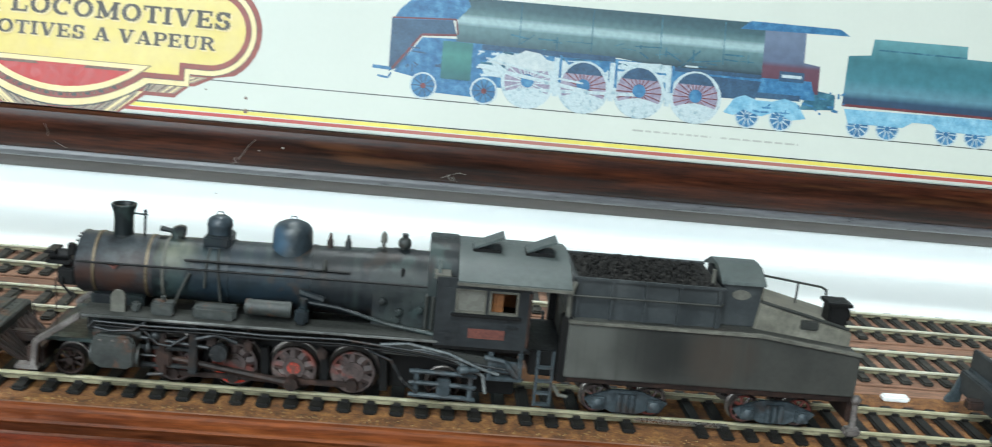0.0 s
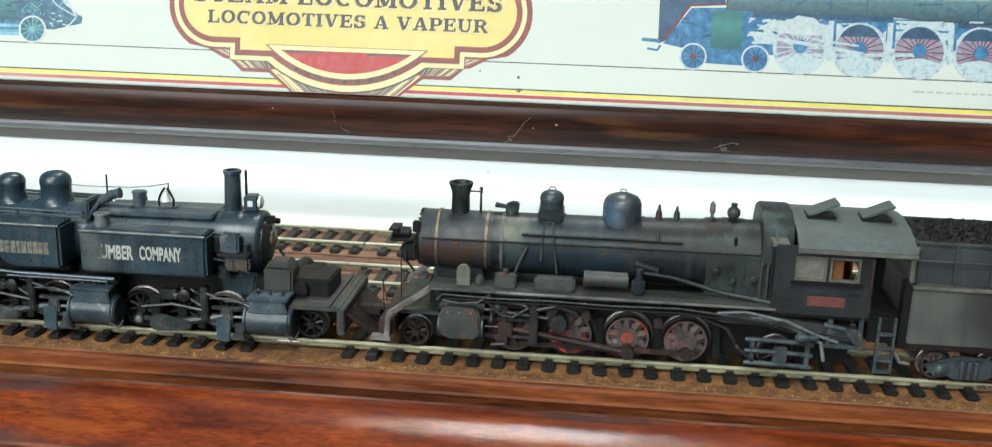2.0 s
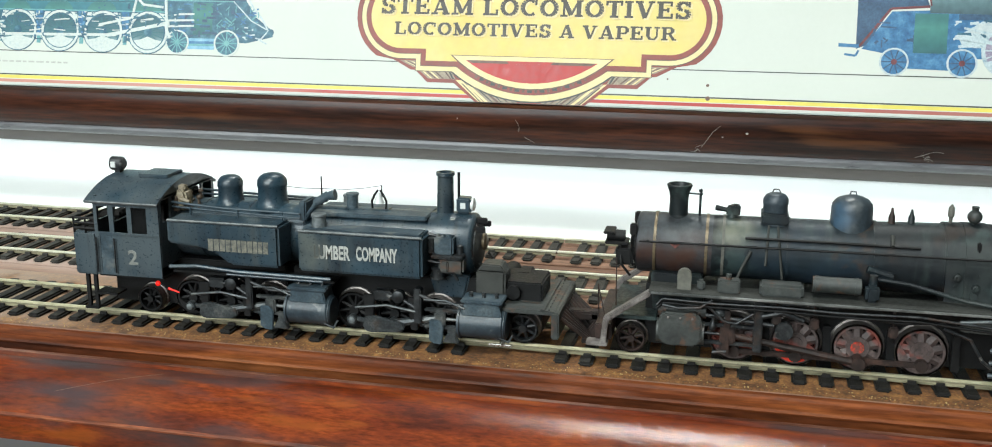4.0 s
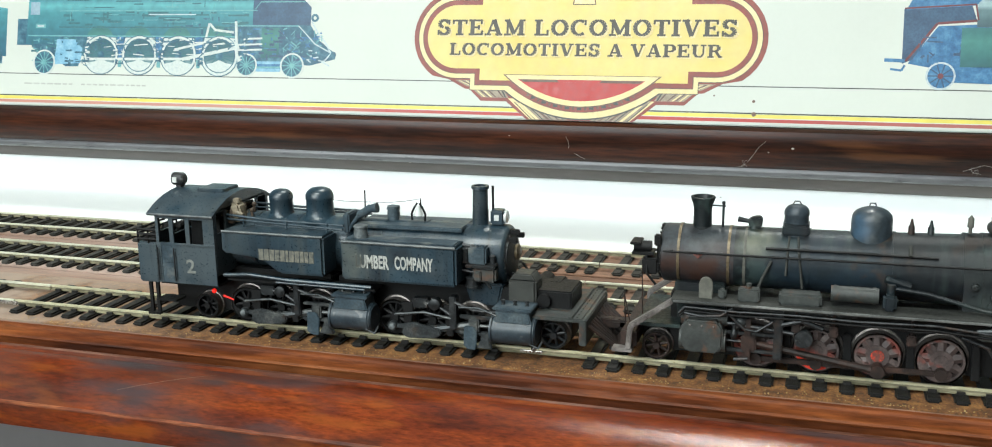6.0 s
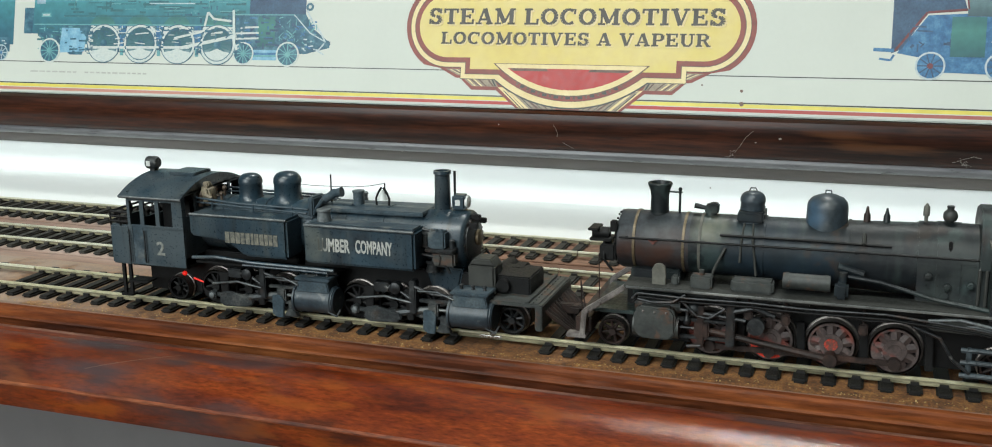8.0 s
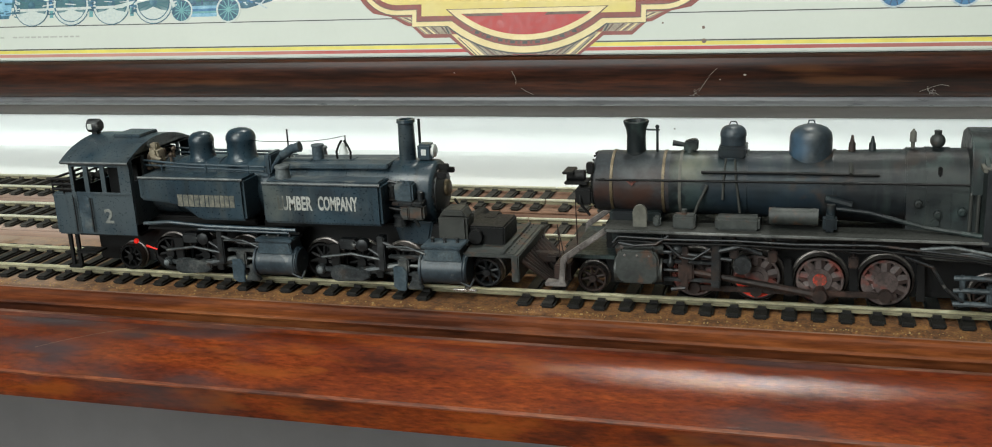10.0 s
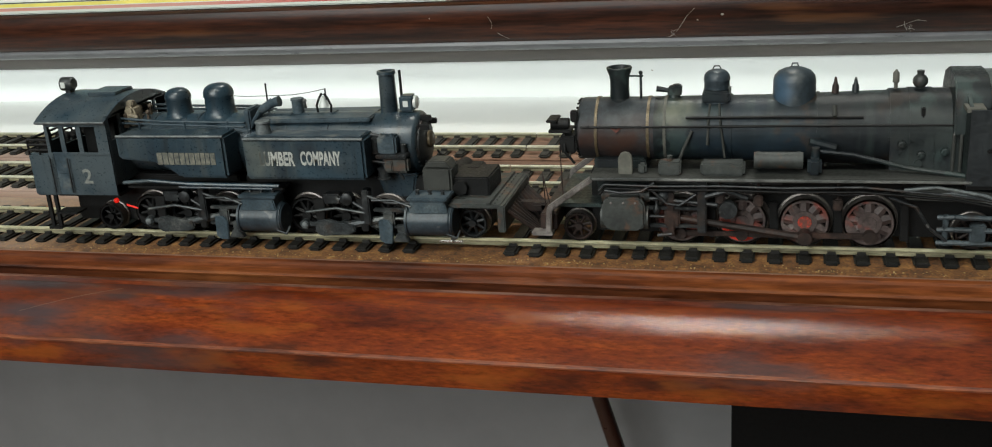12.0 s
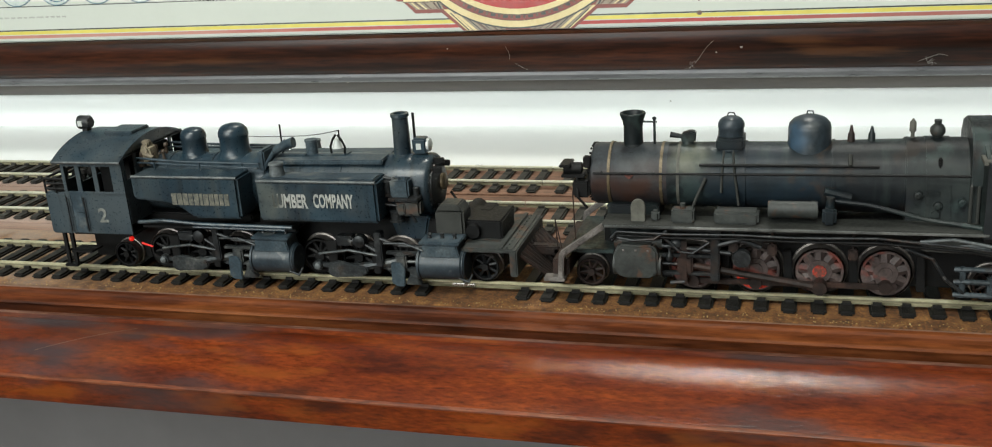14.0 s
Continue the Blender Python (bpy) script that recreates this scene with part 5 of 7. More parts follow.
# clutter on the smokebox side
for i, (x, z, w, h) in enumerate(((-43.3, 30, 2.4, 4.5), (-40.6, 27.5, 2.2, 6.5), (-38.2, 31, 1.6, 3), (-37.5, 25, 2.6, 4), (-41.5, 22.5, 3.6, 3.4), (-35.6, 28, 1.6, 5))):
    for s in (-1, 1):
        part("air_pump", lathe(BM(), (x, s * 9.6, z - h / 2), (x, s * 9.6, z + h / 2), [(0, w * 0.4), (0.25, w * 0.56), (0.7, w * 0.56), (0.8, w * 0.48), (h - 0.8, w * 0.48), (h - 0.7, w * 0.56), (h - 0.25, w * 0.56), (h, w * 0.36)], 12), GUN, eng, "dull grey air pump")
for s in (-1, 1):
    near = sorted((s * 8.4, s * 12.0))
    bb = box(BM(), -42.0, -36.8, *near, 28.0, 33.0, 0.5)
    for x in (-41.0, -39.4, -37.8):
        rod(bb, (x, s * 11.2, 32.8), (x, s * 11.2, 33.6), 0.4, seg=8)
    pump = part("pump_head", bb, BLUE_DIRTY, eng, "dusty upper block of the air pump")
    bb = box(BM(), -42.6, -34.4, *sorted((s * 8.2, s * 12.5)), 27.2, 28.1, 0.15)
    rivets(bb, [(-42.0 + 1.2 * i, s * 12.5, 27.65) for i in range(7)], 0.26)
    part("pump_flange", bb, GUN, pump)
    bb = box(BM(), -41.0, -34.2, *sorted((s * 8.4, s * 11.6)), 23.0, 27.2, 0.6)
    box(bb, -40.2, -38.2, *sorted((s * 11.4, s * 12.3)), 23.6, 26.4, 0.3)
    part("pump_cylinder", bb, CYLP, pump)
bb = BM()
tube(bb, [(-44, -10.4, 33.2), (-39, -10.6, 32.6), (-37, -10.4, 29)], 0.4)
tube(bb, [(-44, -10.8, 26), (-38, -11, 25.4), (-36, -10.4, 21)], 0.45)
part("pump_pipe", bb, GUN, eng)
# side tanks
for s in (-1, 1):
    curve = [(-106.5, 26.9)] + [(-106.5 + 8.5 * k, 26.9 - 4.4 * (k ** 1.6)) for k in (0.25, 0.5, 0.75, 1.0)]
    pts = [(-116.2, 34.2), (-116.2, 27.6)] + curve + [(-83.6, 22.5), (-83.6, 34.2)]
    lo_, hi_ = (-16.3, -7.4) if s < 0 else (7.4, 16.3)
    part("side_tank", prism(BM(), pts, lo_, hi_, "y", 0.7), BLUE, eng, "flat-sided rear water tank")
    ft = part("side_tank", box(BM(), -78.2, -44.0, lo_, hi_, 22.3, 33.5, 0.7), BLUE, eng, "flat-sided front water tank, dusty on top")
    bb = BM()
    for z in (22.9, 32.9):
        rivets(bb, [(-77.2 + 1.1 * i, s * 16.32, z) for i in range(30)], 0.16)
    part("rivet_ring", bb, BLUE, ft)
    part("tank_filler", lathe(BM(), (-73.6, s * 12, 33.4), (-73.6, s * 12, 38), [(0, 3.0), (0.5, 2.1), (3.2, 1.8), (3.4, 2.1), (3.9, 2.0)], 16), EDGE, ft, "pale dusty tank filler")
    bb = BM()
    box(bb, -77.5, -45, s * 11.8 - 3.0, s * 11.8 + 3.0, 33.5, 33.9, 0.2)
    part("tank_top", bb, BLUE_DIRTY, ft)
    # pale rods draw the highlight along the dusty top edges
    part("tank_rim", rod(BM(), (-78.0, s * 15.95, 33.3), (-44.2, s * 15.95, 33.3), 0.4, seg=6), EDGE, ft, "dusty edge with a painted highlight")
    part("tank_rim", rod(BM(), (-116.0, s * 15.95, 34.0), (-83.8, s * 15.95, 34.0), 0.35, seg=6), EDGE, eng, "dusty edge with a painted highlight")
    part("roof_rim", rod(BM(), (-140.0, s * 17.0, 38.1), (-118.0, s * 17.0, 38.1), 0.35, seg=6), EDGE, eng, "dusty roof edge with a painted highlight")
part("tank_walkway", prism(BM(), [(-78, 36.2), (-45.5, 36.7), (-45.5, 35.4), (-78, 35)], -6.5, 6.5, "y", 0.3), BLUE_DIRTY, eng)
for s in (-1, 1):
    bb = BM()
    tube(bb, [(-118.5, s * 8.6, 37.2), (-104, s * 9.4, 36.5), (-80, s * 9.6, 36.2)], 0.35)
    tube(bb, [(-118.5, s * 8.6, 35.9), (-80, s * 10.4, 35.2)], 0.3)
    for x in (-112, -98, -85):
        rod(bb, (x, s * 10, 34), (x, s * 10, 36.5), 0.25, seg=6)
    part("handrail", bb, BLUE_DIRTY, eng)
    bb = BM()
    tube(bb, [(-116.5, s * 15.2, 20.6), (-108, s * 15.6, 21.4), (-96, s * 15.6, 20.6), (-69.5, s * 15.4, 20.3)], 0.55)
    tube(bb, [(-100, s * 14.4, 19.3), (-72, s * 14.6, 19.2)], 0.4)
    part("steam_pipe", bb, BLUE, eng, "worn blue-black steam pipe")
    part("running_board", box(BM(), -116, -69, min(s * 9, s * 14.5), max(s * 9, s * 14.5), 18.8, 19.5, 0.15), SOOT, eng)
# stack, domes and fittings
st = part("chimney", lathe(BM(), (-42, 0, 35.6), (-42, 0, 48), [(0, 4.4), (0.5, 3.2), (1.3, 2.35), (11.2, 2.15), (11.4, 2.55), (12.2, 2.45), (12.25, 1.7), (10.5, 1.6)], 22), BLUE, eng)
bb = rod(BM(), (-38.4, 0.4, 36), (-38.4, 0.4, 47.8), 0.38, seg=8)
part("exhaust_pipe", bb, SOOT, eng)
part("sand_dome", dome(-104.7, 35.2, 44.0, 3.6), BLUE, eng)
part("steam_dome", dome(-92.0, 35.2, 45.2, 4.2), BLUE, eng)
hl = part("headlight", box(BM(), -38.6, -34.6, -1.9, 1.9, 37.0, 41.3, 0.5), BLUE, eng)
lathe(bb := BM(), (-34.8, 0, 39.3), (-33.8, 0, 39.3), [(0, 1.75), (0.7, 1.75), (1.0, 1.2)], 16)
part("lens", bb, GLASSLAMP, hl, "pale glass lens")
bb = box(BM(), -37.4, -36.0, -2.1, -1.9, 38.4, 40.0)
part("number_pane", bb, GLASSLAMP, hl)
bb = BM()
lathe(bb, (-60.8, 0, 38.2), (-60.8, 0, 41.2), [(0, 1.5), (0.4, 1.3), (1.6, 0.9), (2.6, 0.7), (3.0, 0)], 14)
part("bell", bb, GLASSLAMP, eng, "small pale metal bell")
bb = BM()
for s in (-1, 1):
    tube(bb, [(-60.8 + s * 1.9, 0, 36.2), (-60.8 + s * 2.1, 0, 38.6), (-60.8 + s * 1.2, 0, 40.6), (-60.8 + s * 0.3, 0, 41.8)], 0.32)
rod(bb, (-60.0, 0, 40), (-60.0, 0, 43.2), 0.2, seg=6)
part("bell_bracket", bb, SOOT, eng)
part("sand_box", lathe(BM(), (-68.5, 0, 36), (-68.5, 0, 40.6), [(0, 2.0), (0.4, 1.6), (4.0, 1.6), (4.1, 1.85), (4.6, 1.8)], 16), BLUE_DIRTY, eng)
part("aerial_rod", rod(BM(), (-77.4, 0, 36), (-77.4, 0, 44.8), 0.24, seg=6), SOOT, eng)
bb = BM()
tube(bb, [(-90.5, 0, 41.6), (-84, 0, 41.2), (-77.4, 0, 41.3), (-70, 0, 41.5), (-65, 0, 42.1), (-60.0, 0, 43.1)], 0.10, 5)
part("bell_cord", bb, SOOT, eng)
bb = BM()
rod(bb, (-80.5, -3, 36.4), (-74.4, -3, 40.2), 1.1, 1.3, 10)
rod(bb, (-75, -3.2, 40), (-72.2, -3.2, 40.6), 1.0, 1.5, 10)
box(bb, -80.5, -78.6, -9, -2, 34, 39.6, 0.4)
rod(bb, (-79, -8, 35), (-76, -8, 39), 0.6, seg=8)
part("turbine", bb, BLUE_DIRTY, eng)
bb = BM()
for x, y, z in ((-116.5, -3, 38.5), (-115, -6, 37.8), (-113.4, -1, 39), (-112.2, -4.5, 38)):
    rod(bb, (x, y, 35), (x, y, z), 0.5, 0.35, 8)
    ball(bb, (x, y, z), 0.75, 8)
part("steam_turret", bb, TAN, eng, "tarnished brass steam turret")
for x, y, z, h in ((-117.4, -7.5, 34.5, 4.2), (-116.0, -2.0, 36.0, 3.4), (-114.4, -6.2, 34.8, 2.6)):
    fit_ = lathe(BM(), (x, y, z), (x, y, z + h), [(0, 1.0), (h * 0.2, 1.1), (h * 0.3, 0.7), (h * 0.6, 0.6), (h * 0.8, 0.6), (h, 0.3)], 10)
    part("valve", fit_, TAN, eng, "pale brass valve")
bb = prism(BM(), [(-118.0, 34.6), (-114.6, 34.6), (-114.2, 37.6), (-115.0, 40.2), (-116.6, 41.0), (-117.8, 39.6)], -7.6, -3.4, "y", 0.6)
rod(bb, (-116.2, -7.4, 38.0), (-113.4, -7.8, 37.2), 0.7, 0.5, 8)
box(bb, -117.4, -115.2, -6.6, -4.6, 40.2, 41.6, 0.3)
part("backhead_fitting", bb, material("tan_fitting", [(0.10, 0.085, 0.060), (0.24, 0.20, 0.14), (0.36, 0.32, 0.24)], 300, 0.6, fine=0.5), eng, "dusty tan block of fittings in the cab opening")
# cab
for s in (-1, 1):
    y = -16.2 if s < 0 else 15.6
    bb = BM()
    Z0, ZS, ZH, ZT = 17.2, 29.4, 36.8, 38.4
    box(bb, -138, -118.4, y, y + 0.6, ZH, ZT)
    box(bb, -132.4, -118.4, y, y + 0.6, Z0, ZS)
    for a, c_ in ((-138, -137), (-133.4, -132.0), (-127.9, -126.5), (-122.0, -118.4)):
        box(bb, a, c_, y - 0.02, y + 0.62, ZS - 0.01, ZH + 0.01)
    box(bb, -138, -136.6, y, y + 0.6, Z0, ZS)
    box(bb, -132.6, -118.2, y - 0.35, y, ZS - 0.5, ZS + 0.2, 0.1)
    cw = part("cab_side", bb, BLUE, eng)
    bb = BM()
    box(bb, -136.7, -132.3, y + 0.15, y + 0.5, 17.2, 29.5, 0.05)
    box(bb, -136.1, -132.9, y + 0.05, y + 0.6, 24.6, 28.6, 0.1)
    box(bb, -136.1, -132.9, y + 0.05, y + 0.6, 18.4, 23.4, 0.1)
    part("cab_door", bb, BLUE_DIRTY, cw, "dusty cab door")
    bb = BM()
    tube(bb, [(-137.4, s * 16.9, 18), (-137.4, s * 16.9, 28)], 0.22, 6)
    tube(bb, [(-131.9, s * 16.9, 18), (-131.9, s * 16.9, 28)], 0.22, 6)
    part("grab_iron", bb, GUN, cw)
    bb = BM()
    box(bb, -139.2, -132.2, min(s * 12, s * 17), max(s * 12, s * 17), 11.5, 12.1, 0.1)
    box(bb, -143.6, -142.6, s * 13.5 - 0.4, s * 13.5 + 0.4, 6.6, 17)
    box(bb, -141.2, -140.2, s * 13.5 - 0.4, s * 13.5 + 0.4, 6.6, 17)
    box(bb, -144, -139.8, s * 13.5 - 1.4, s * 13.5 + 1.4, 6.2, 6.9, 0.1)
    part("step", bb, SOOT, eng)
for x, c0 in ((-118.9, 1), (-138.0, 0)):
    bb = BM()
    box(bb, x, x + 0.6, -15.6, -8.5, 20, 32.5)
    box(bb, x, x + 0.6, 8.5, 15.6, 20, 32.5)
    box(bb, x, x + 0.6, -8.5, 8.5, 20, 36 if c0 else 30)
    box(bb, x, x + 0.6, -15.6, 15.6, 39.0, 39.6)
    for y in (-15.6, -9.6, 8.6, 14.6):
        box(bb, x, x + 0.6, y, y + 1.0, 32.5, 39.0)
    prism(bb, [(-15.6, 38.6), (-8, 41.6), (0, 42.6), (8, 41.6), (15.6, 38.6), (8, 38.9), (-8, 38.9)], x, x + 0.6, "x")
    part("cab_end", bb, BLUE, eng)
part("cab_floor", box(BM(), -138, -118.4, -15.5, 15.5, 16.6, 17.4), SOOT, eng)
rf = part("cab_roof", prism(BM(), roof_profile(17.2, 38.3, 43.0, 0.7, 18), -140.0, -118.0, "x"), BLUE, eng)
part("roof_hatch", box(BM(), -130.5, -121.5, -4.5, 4.5, 42.6, 43.7, 0.25), BLUE, rf)
bb = lathe(BM(), (-141.4, 0, 45.4), (-137.4, 0, 45.4), [(0, 1.5), (0.3, 2.0), (3.4, 2.0), (4.0, 1.5)], 14)
box(bb, -140, -138.4, -1, 1, 42.6, 44)
rl = part("rear_lamp", bb, GUN, rf)
part("number_pane", box(BM(), -140.4, -139.0, -2.25, -1.8, 44.6, 46.2), GLASSLAMP, rl)
# bunker
part("bunker", box(BM(), -145.4, -138.2, -15.6, 15.6, 16.6, 28.9, 0.5), BLUE, eng)
bb = BM()
for z in (29.9, 31.4, 32.8):
    tube(bb, [(-138.4, -15.2, z), (-145.0, -15.2, z), (-145.0, 15.2, z), (-138.4, 15.2, z)], 0.36, 6)
for x, y in ((-145, -15.2), (-141.5, -15.2), (-145, -5), (-145, 5), (-145, 15.2), (-141.5, 15.2)):
    rod(bb, (x, y, 28.6), (x, y, 33.0), 0.3, seg=6)
part("bunker_rail", bb, SOOT, eng)
bb = BM()
for i in range(30):
    ball(bb, (random.uniform(-144, -139.5), random.uniform(-13.5, 13.5), random.uniform(28.6, 30.6)), random.uniform(1.0, 1.9), 6, 0.8)
part("coal", bb, COAL, eng, "small black coal load", "stuff")
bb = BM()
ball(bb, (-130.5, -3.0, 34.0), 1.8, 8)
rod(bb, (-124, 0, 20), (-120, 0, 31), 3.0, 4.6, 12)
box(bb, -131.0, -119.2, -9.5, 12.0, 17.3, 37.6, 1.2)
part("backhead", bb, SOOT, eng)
# running gear
for base_, ang in ((-113.0, 60), (-65.3, 110)):
    for k in range(3):
        for s in (-1, 1):
            wheel(eng, base_ + 11.6 * k, 10.2, 5.4, s, SOOT, TYRE, 10, ang + 180)
for s in (-1, 1):
    wheel(eng, -18.4, 8.8, 4.1, s, GUN, TYRE, 8, inner=7.2, name="pony_wheel")
    wheel(eng, -126.5, 8.6, 3.9, s, SOOT, TYRE, 8, inner=7.2, name="trailing_wheel")
    for xr, x0, x1 in ((-82.5, -113, -89.8), (-34.6, -65.3, -42.1)):
        d = 47.9 if xr > -60 else 0
        bb = BM()
        yc = s * 13.2
        rod(bb, (xr + 0.6, yc, 10.9), (xr + 12.4, yc, 10.9), 4.1, seg=20)
        rod(bb, (xr, yc, 10.9), (xr + 0.6, yc, 10.9), 4.5, seg=20)
        rod(bb, (xr + 11.8, yc, 10.9), (xr + 12.8, yc, 10.9), 4.4, 3.6, seg=20)
        cyl_ = part("cylinder", bb, CYLBLUE, eng, "worn blue-grey steam cylinder")
        bb = BM()
        prism(bb, [(xr + 1.2, 13.5), (xr + 1.8, 17.0), (xr + 11.0, 17.0), (xr + 11.8, 13.5)], yc - 3.3, yc + 3.3, "y", 0.3)
        box(bb, xr + 0.9, xr + 11.9, yc - 3.6, yc + 3.6, 17.0, 17.9, 0.25)
        rivets(bb, [(xr + 2 + 1.8 * i, yc + s * 3.4, 17.4) for i in range(6)], 0.28)
        part("steam_chest", bb, BLUE_DIRTY, cyl_)
        bb = BM()
        box(bb, xr - 9.5, xr + 0.2, yc - 0.7, yc + 0.7, 13.0, 13.8, 0.15)
        box(bb, xr - 9.5, xr + 0.2, yc - 0.7, yc + 0.7, 8.4, 9.2, 0.15)
        rod(bb, (xr - 5, yc, 11), (xr + 0.5, yc, 11), 0.5, seg=8)
        part("slide_bar", bb, RODS, eng)
        bb = box(BM(), xr - 6.8, xr - 3.8, yc - 1.2, yc + 1.2, 9.0, 13.2, 0.4)
        box(bb, xr - 3.4, xr - 1.0, yc - 0.6, yc + 0.6, 4.6, 9.4, 0.2)
        prism(bb, [(xr - 4.6, 4.8), (xr - 0.2, 4.8), (xr - 1.6, 7.2), (xr - 3.4, 7.2)], yc - 1.0, yc + 1.0, "y", 0.2)
        part("crosshead", bb, RODS, eng)
        bb = BM()
        rod(bb, (xr - 5.3, s * 12.2, 11.0), (x0 + 11.6, s * 12.0, 8.2), 0.95, 1.15, 8)
        ball(bb, (x0 + 11.6, s * 12.2, 8.2), 1.5, 10)
        part("main_rod", bb, RODS, eng)
        bb = BM()
        box(bb, x0, x0 + 23.2, s * 10.9 - 0.45, s * 10.9 + 0.45, 7.6, 8.9, 0.2)
        for k in range(3):
            rod(bb, (x0 + 11.6 * k, s * 10.2, 8.2), (x0 + 11.6 * k, s * 11.8, 8.2), 1.35, seg=12)
        part("side_rod", bb, RODS, eng)
        bb = BM()
        box(bb, xr - 12.5, xr - 10.5, s * 12.6 - 1.5, s * 12.6 + 1.5, 9.5, 19, 0.3)
        tube(bb, [(xr - 11.5, s * 13.6, 17.5), (xr - 5.5, s * 13.8, 15.6), (xr + 1, s * 13.6, 15.4)], 0.5)
        tube(bb, [(xr - 11.5, s * 13.2, 13), (xr - 16, s * 12.8, 15.5), (xr - 22, s * 12.4, 16.6)], 0.5)
        lathe(bb, (xr - 17, s * 11.5, 16.2), (xr - 17, s * 14, 16.2), [(0, 1.7), (2.2, 1.7), (2.5, 1.2)], 12)
        box(bb, xr - 24, xr - 19, s * 11.5 - 1.5, s * 11.5 + 1.5, 14.6, 17.4, 0.4)
        part("valve_gear", bb, GUN, eng)
        bb = prism(BM(), [(xr - 27.0, 6.6), (xr - 25.4, 5.6), (xr - 17.0, 6.2), (xr - 15.2, 7.4), (xr - 15.6, 9.0), (xr - 18.5, 9.4), (xr - 23.5, 10.4), (xr - 26.6, 9.8)], *sorted((s * 12.2, s * 13.6)), "y", 0.35)
        part("connecting_rod", bb, RODS, eng, "chunky dusty connecting rod")
        bb = prism(BM(), [(xr - 8.0, 11.0), (xr - 8.2, 5.4), (xr - 6.8, 4.4), (xr - 4.6, 4.4), (xr - 4.2, 9.6), (xr - 5.2, 11.2)], *sorted((s * 14.0, s * 14.8)), "y", 0.2)
        part("guide_plate", bb, BLUE_DIRTY, eng, "pale dusty guide plate")
        for x in (xr - 27, xr - 14.5):
            part("brake_hanger", prism(BM(), [(x, 16), (x + 3.4, 16), (x + 2.6, 7.0), (x + 0.8, 7.0)], s * 12.4 - 0.5, s * 12.4 + 0.5, "y", 0.2), SOOT, eng)
# oil cups, brake rods and drain pipes
for s in (-1, 1):
    for xr in (-82.5, -34.6):
        for q, r in (([(xr + 2, s * 16.6, 15.5), (xr - 3, s * 16.4, 17.2), (xr - 9, s * 15.8, 16.8)], 0.3), ([(xr + 11, s * 16.2, 8.2), (xr + 13.6, s * 16.0, 7.0), (xr + 14.6, s * 15.4, 9.0)], 0.3), ([(xr - 29, s * 13.4, 12.4), (xr - 20, s * 13.8, 13.8), (xr - 12, s * 13.8, 12.6)], 0.4)):
            part("drain_pipe", tube(BM(), q, r), RODS, eng)
        for x in (xr + 3.0, xr + 6.4, xr + 9.8):
            part("oil_cup", lathe(BM(), (x, s * 13.2, 17.8), (x, s * 13.2, 19.2), [(0, 0.7), (0.4, 0.45), (0.8, 0.45), (1.0, 0.7), (1.4, 0.5)], 8), GUN, eng)
        for x in (xr - 30.5, xr - 18.9, xr - 7.3):
            part("crank_pin", lathe(BM(), (x, s * 11.6, 8.2), (x, s * 12.6, 8.2), [(0, 1.0), (0.7, 0.9), (1.0, 0.4)], 10), EDGE, eng)
# front deck
dk = part("front_deck", box(BM(), -23.5, -9.2, -14.2, 14.2, 14.5, 15.6, 0.25), CYLP, eng, "flat grey-green front deck")
bb = BM()
box(bb, -13.2, -12.0, -14.3, 14.3, 15.6, 16.1, 0.15)
lathe(bb, (-16.6, -3, 15.6), (-16.6, -3, 17.6), [(0, 1.7), (0.8, 1.5), (1.2, 0.8), (2.0, 0.7)], 12)
rivets(bb, [(-11, -13 + 2.6 * i, 15.7) for i in range(11)], 0.25)
part("deck_fitting", bb, CYLP, dk)
part("buffer_beam", box(BM(), -10.2, -8.2, -14.6, 14.6, 8.2, 15.4, 0.3), CYLP, eng)
pl = part("pilot", box(BM(), -3.2, -1.6, -8, 8, 5.5, 6.6, 0.2), RUST, eng, "dirty slanted pilot grille")
for i in range(11):
    y = -11 + 2.2 * i
    part("pilot_bar", rod(BM(), (-8.4, y, 13.0), (-2.7 + abs(y) * 0.28, y * 0.8, 5.9), 0.6, seg=6), RUST, pl)
bb = box(BM(), -31.5, -23.6, -8.6, -1.4, 15.0, 23.6, 0.6)
prism(bb, [(-31.5, 23.0), (-23.6, 23.0), (-25, 25.2), (-30, 25.2)], -8.0, -2.0, "y", 0.3)
part("tool_box", bb, TENDER, eng, "dusty grey-brown box beside the smokebox")
bb = BM()
rod(bb, (-25.5, -1, 18.3), (-25.5, 12, 18.3), 2.5, seg=16)
rod(bb, (-21.6, -8, 17.9), (-21.6, 10, 17.9), 1.9, seg=16)
box(bb, -22.6, -18.8, 2, 9, 15.6, 20.6, 0.4)
part("air_tank", bb, SOOT, eng)
bb = BM()
box(bb, -9, -3.0, -1.3, 1.3, 9.5, 12.2, 0.3)
box(bb, -4.2, 0.6, -2.0, 2.0, 9.8, 12.0, 0.5)
part("coupler", bb, RUST, eng)
# red glow of the model's firebox lamp
glow = bpy.data.materials.new("red_lamp")
glow.use_nodes = True
glow.node_tree.nodes["Principled BSDF"].inputs["Base Color"].default_value = (0.5, 0.01, 0.005, 1)
glow.node_tree.nodes["Principled BSDF"].inputs["Emission Color"].default_value = (1.0, 0.02, 0.01, 1)
glow.node_tree.nodes["Principled BSDF"].inputs["Emission Strength"].default_value = 0.40
bb = BM()
ball(bb, (-123.2, -10.6, 13.8), 0.8, 8)
rod(bb, (-120.6, -9.8, 12.3), (-117.2, -9.8, 11.3), 0.32, 0.2, 6)
part("firebox_lamp", bb, glow, eng, "glowing red firebox lamp")
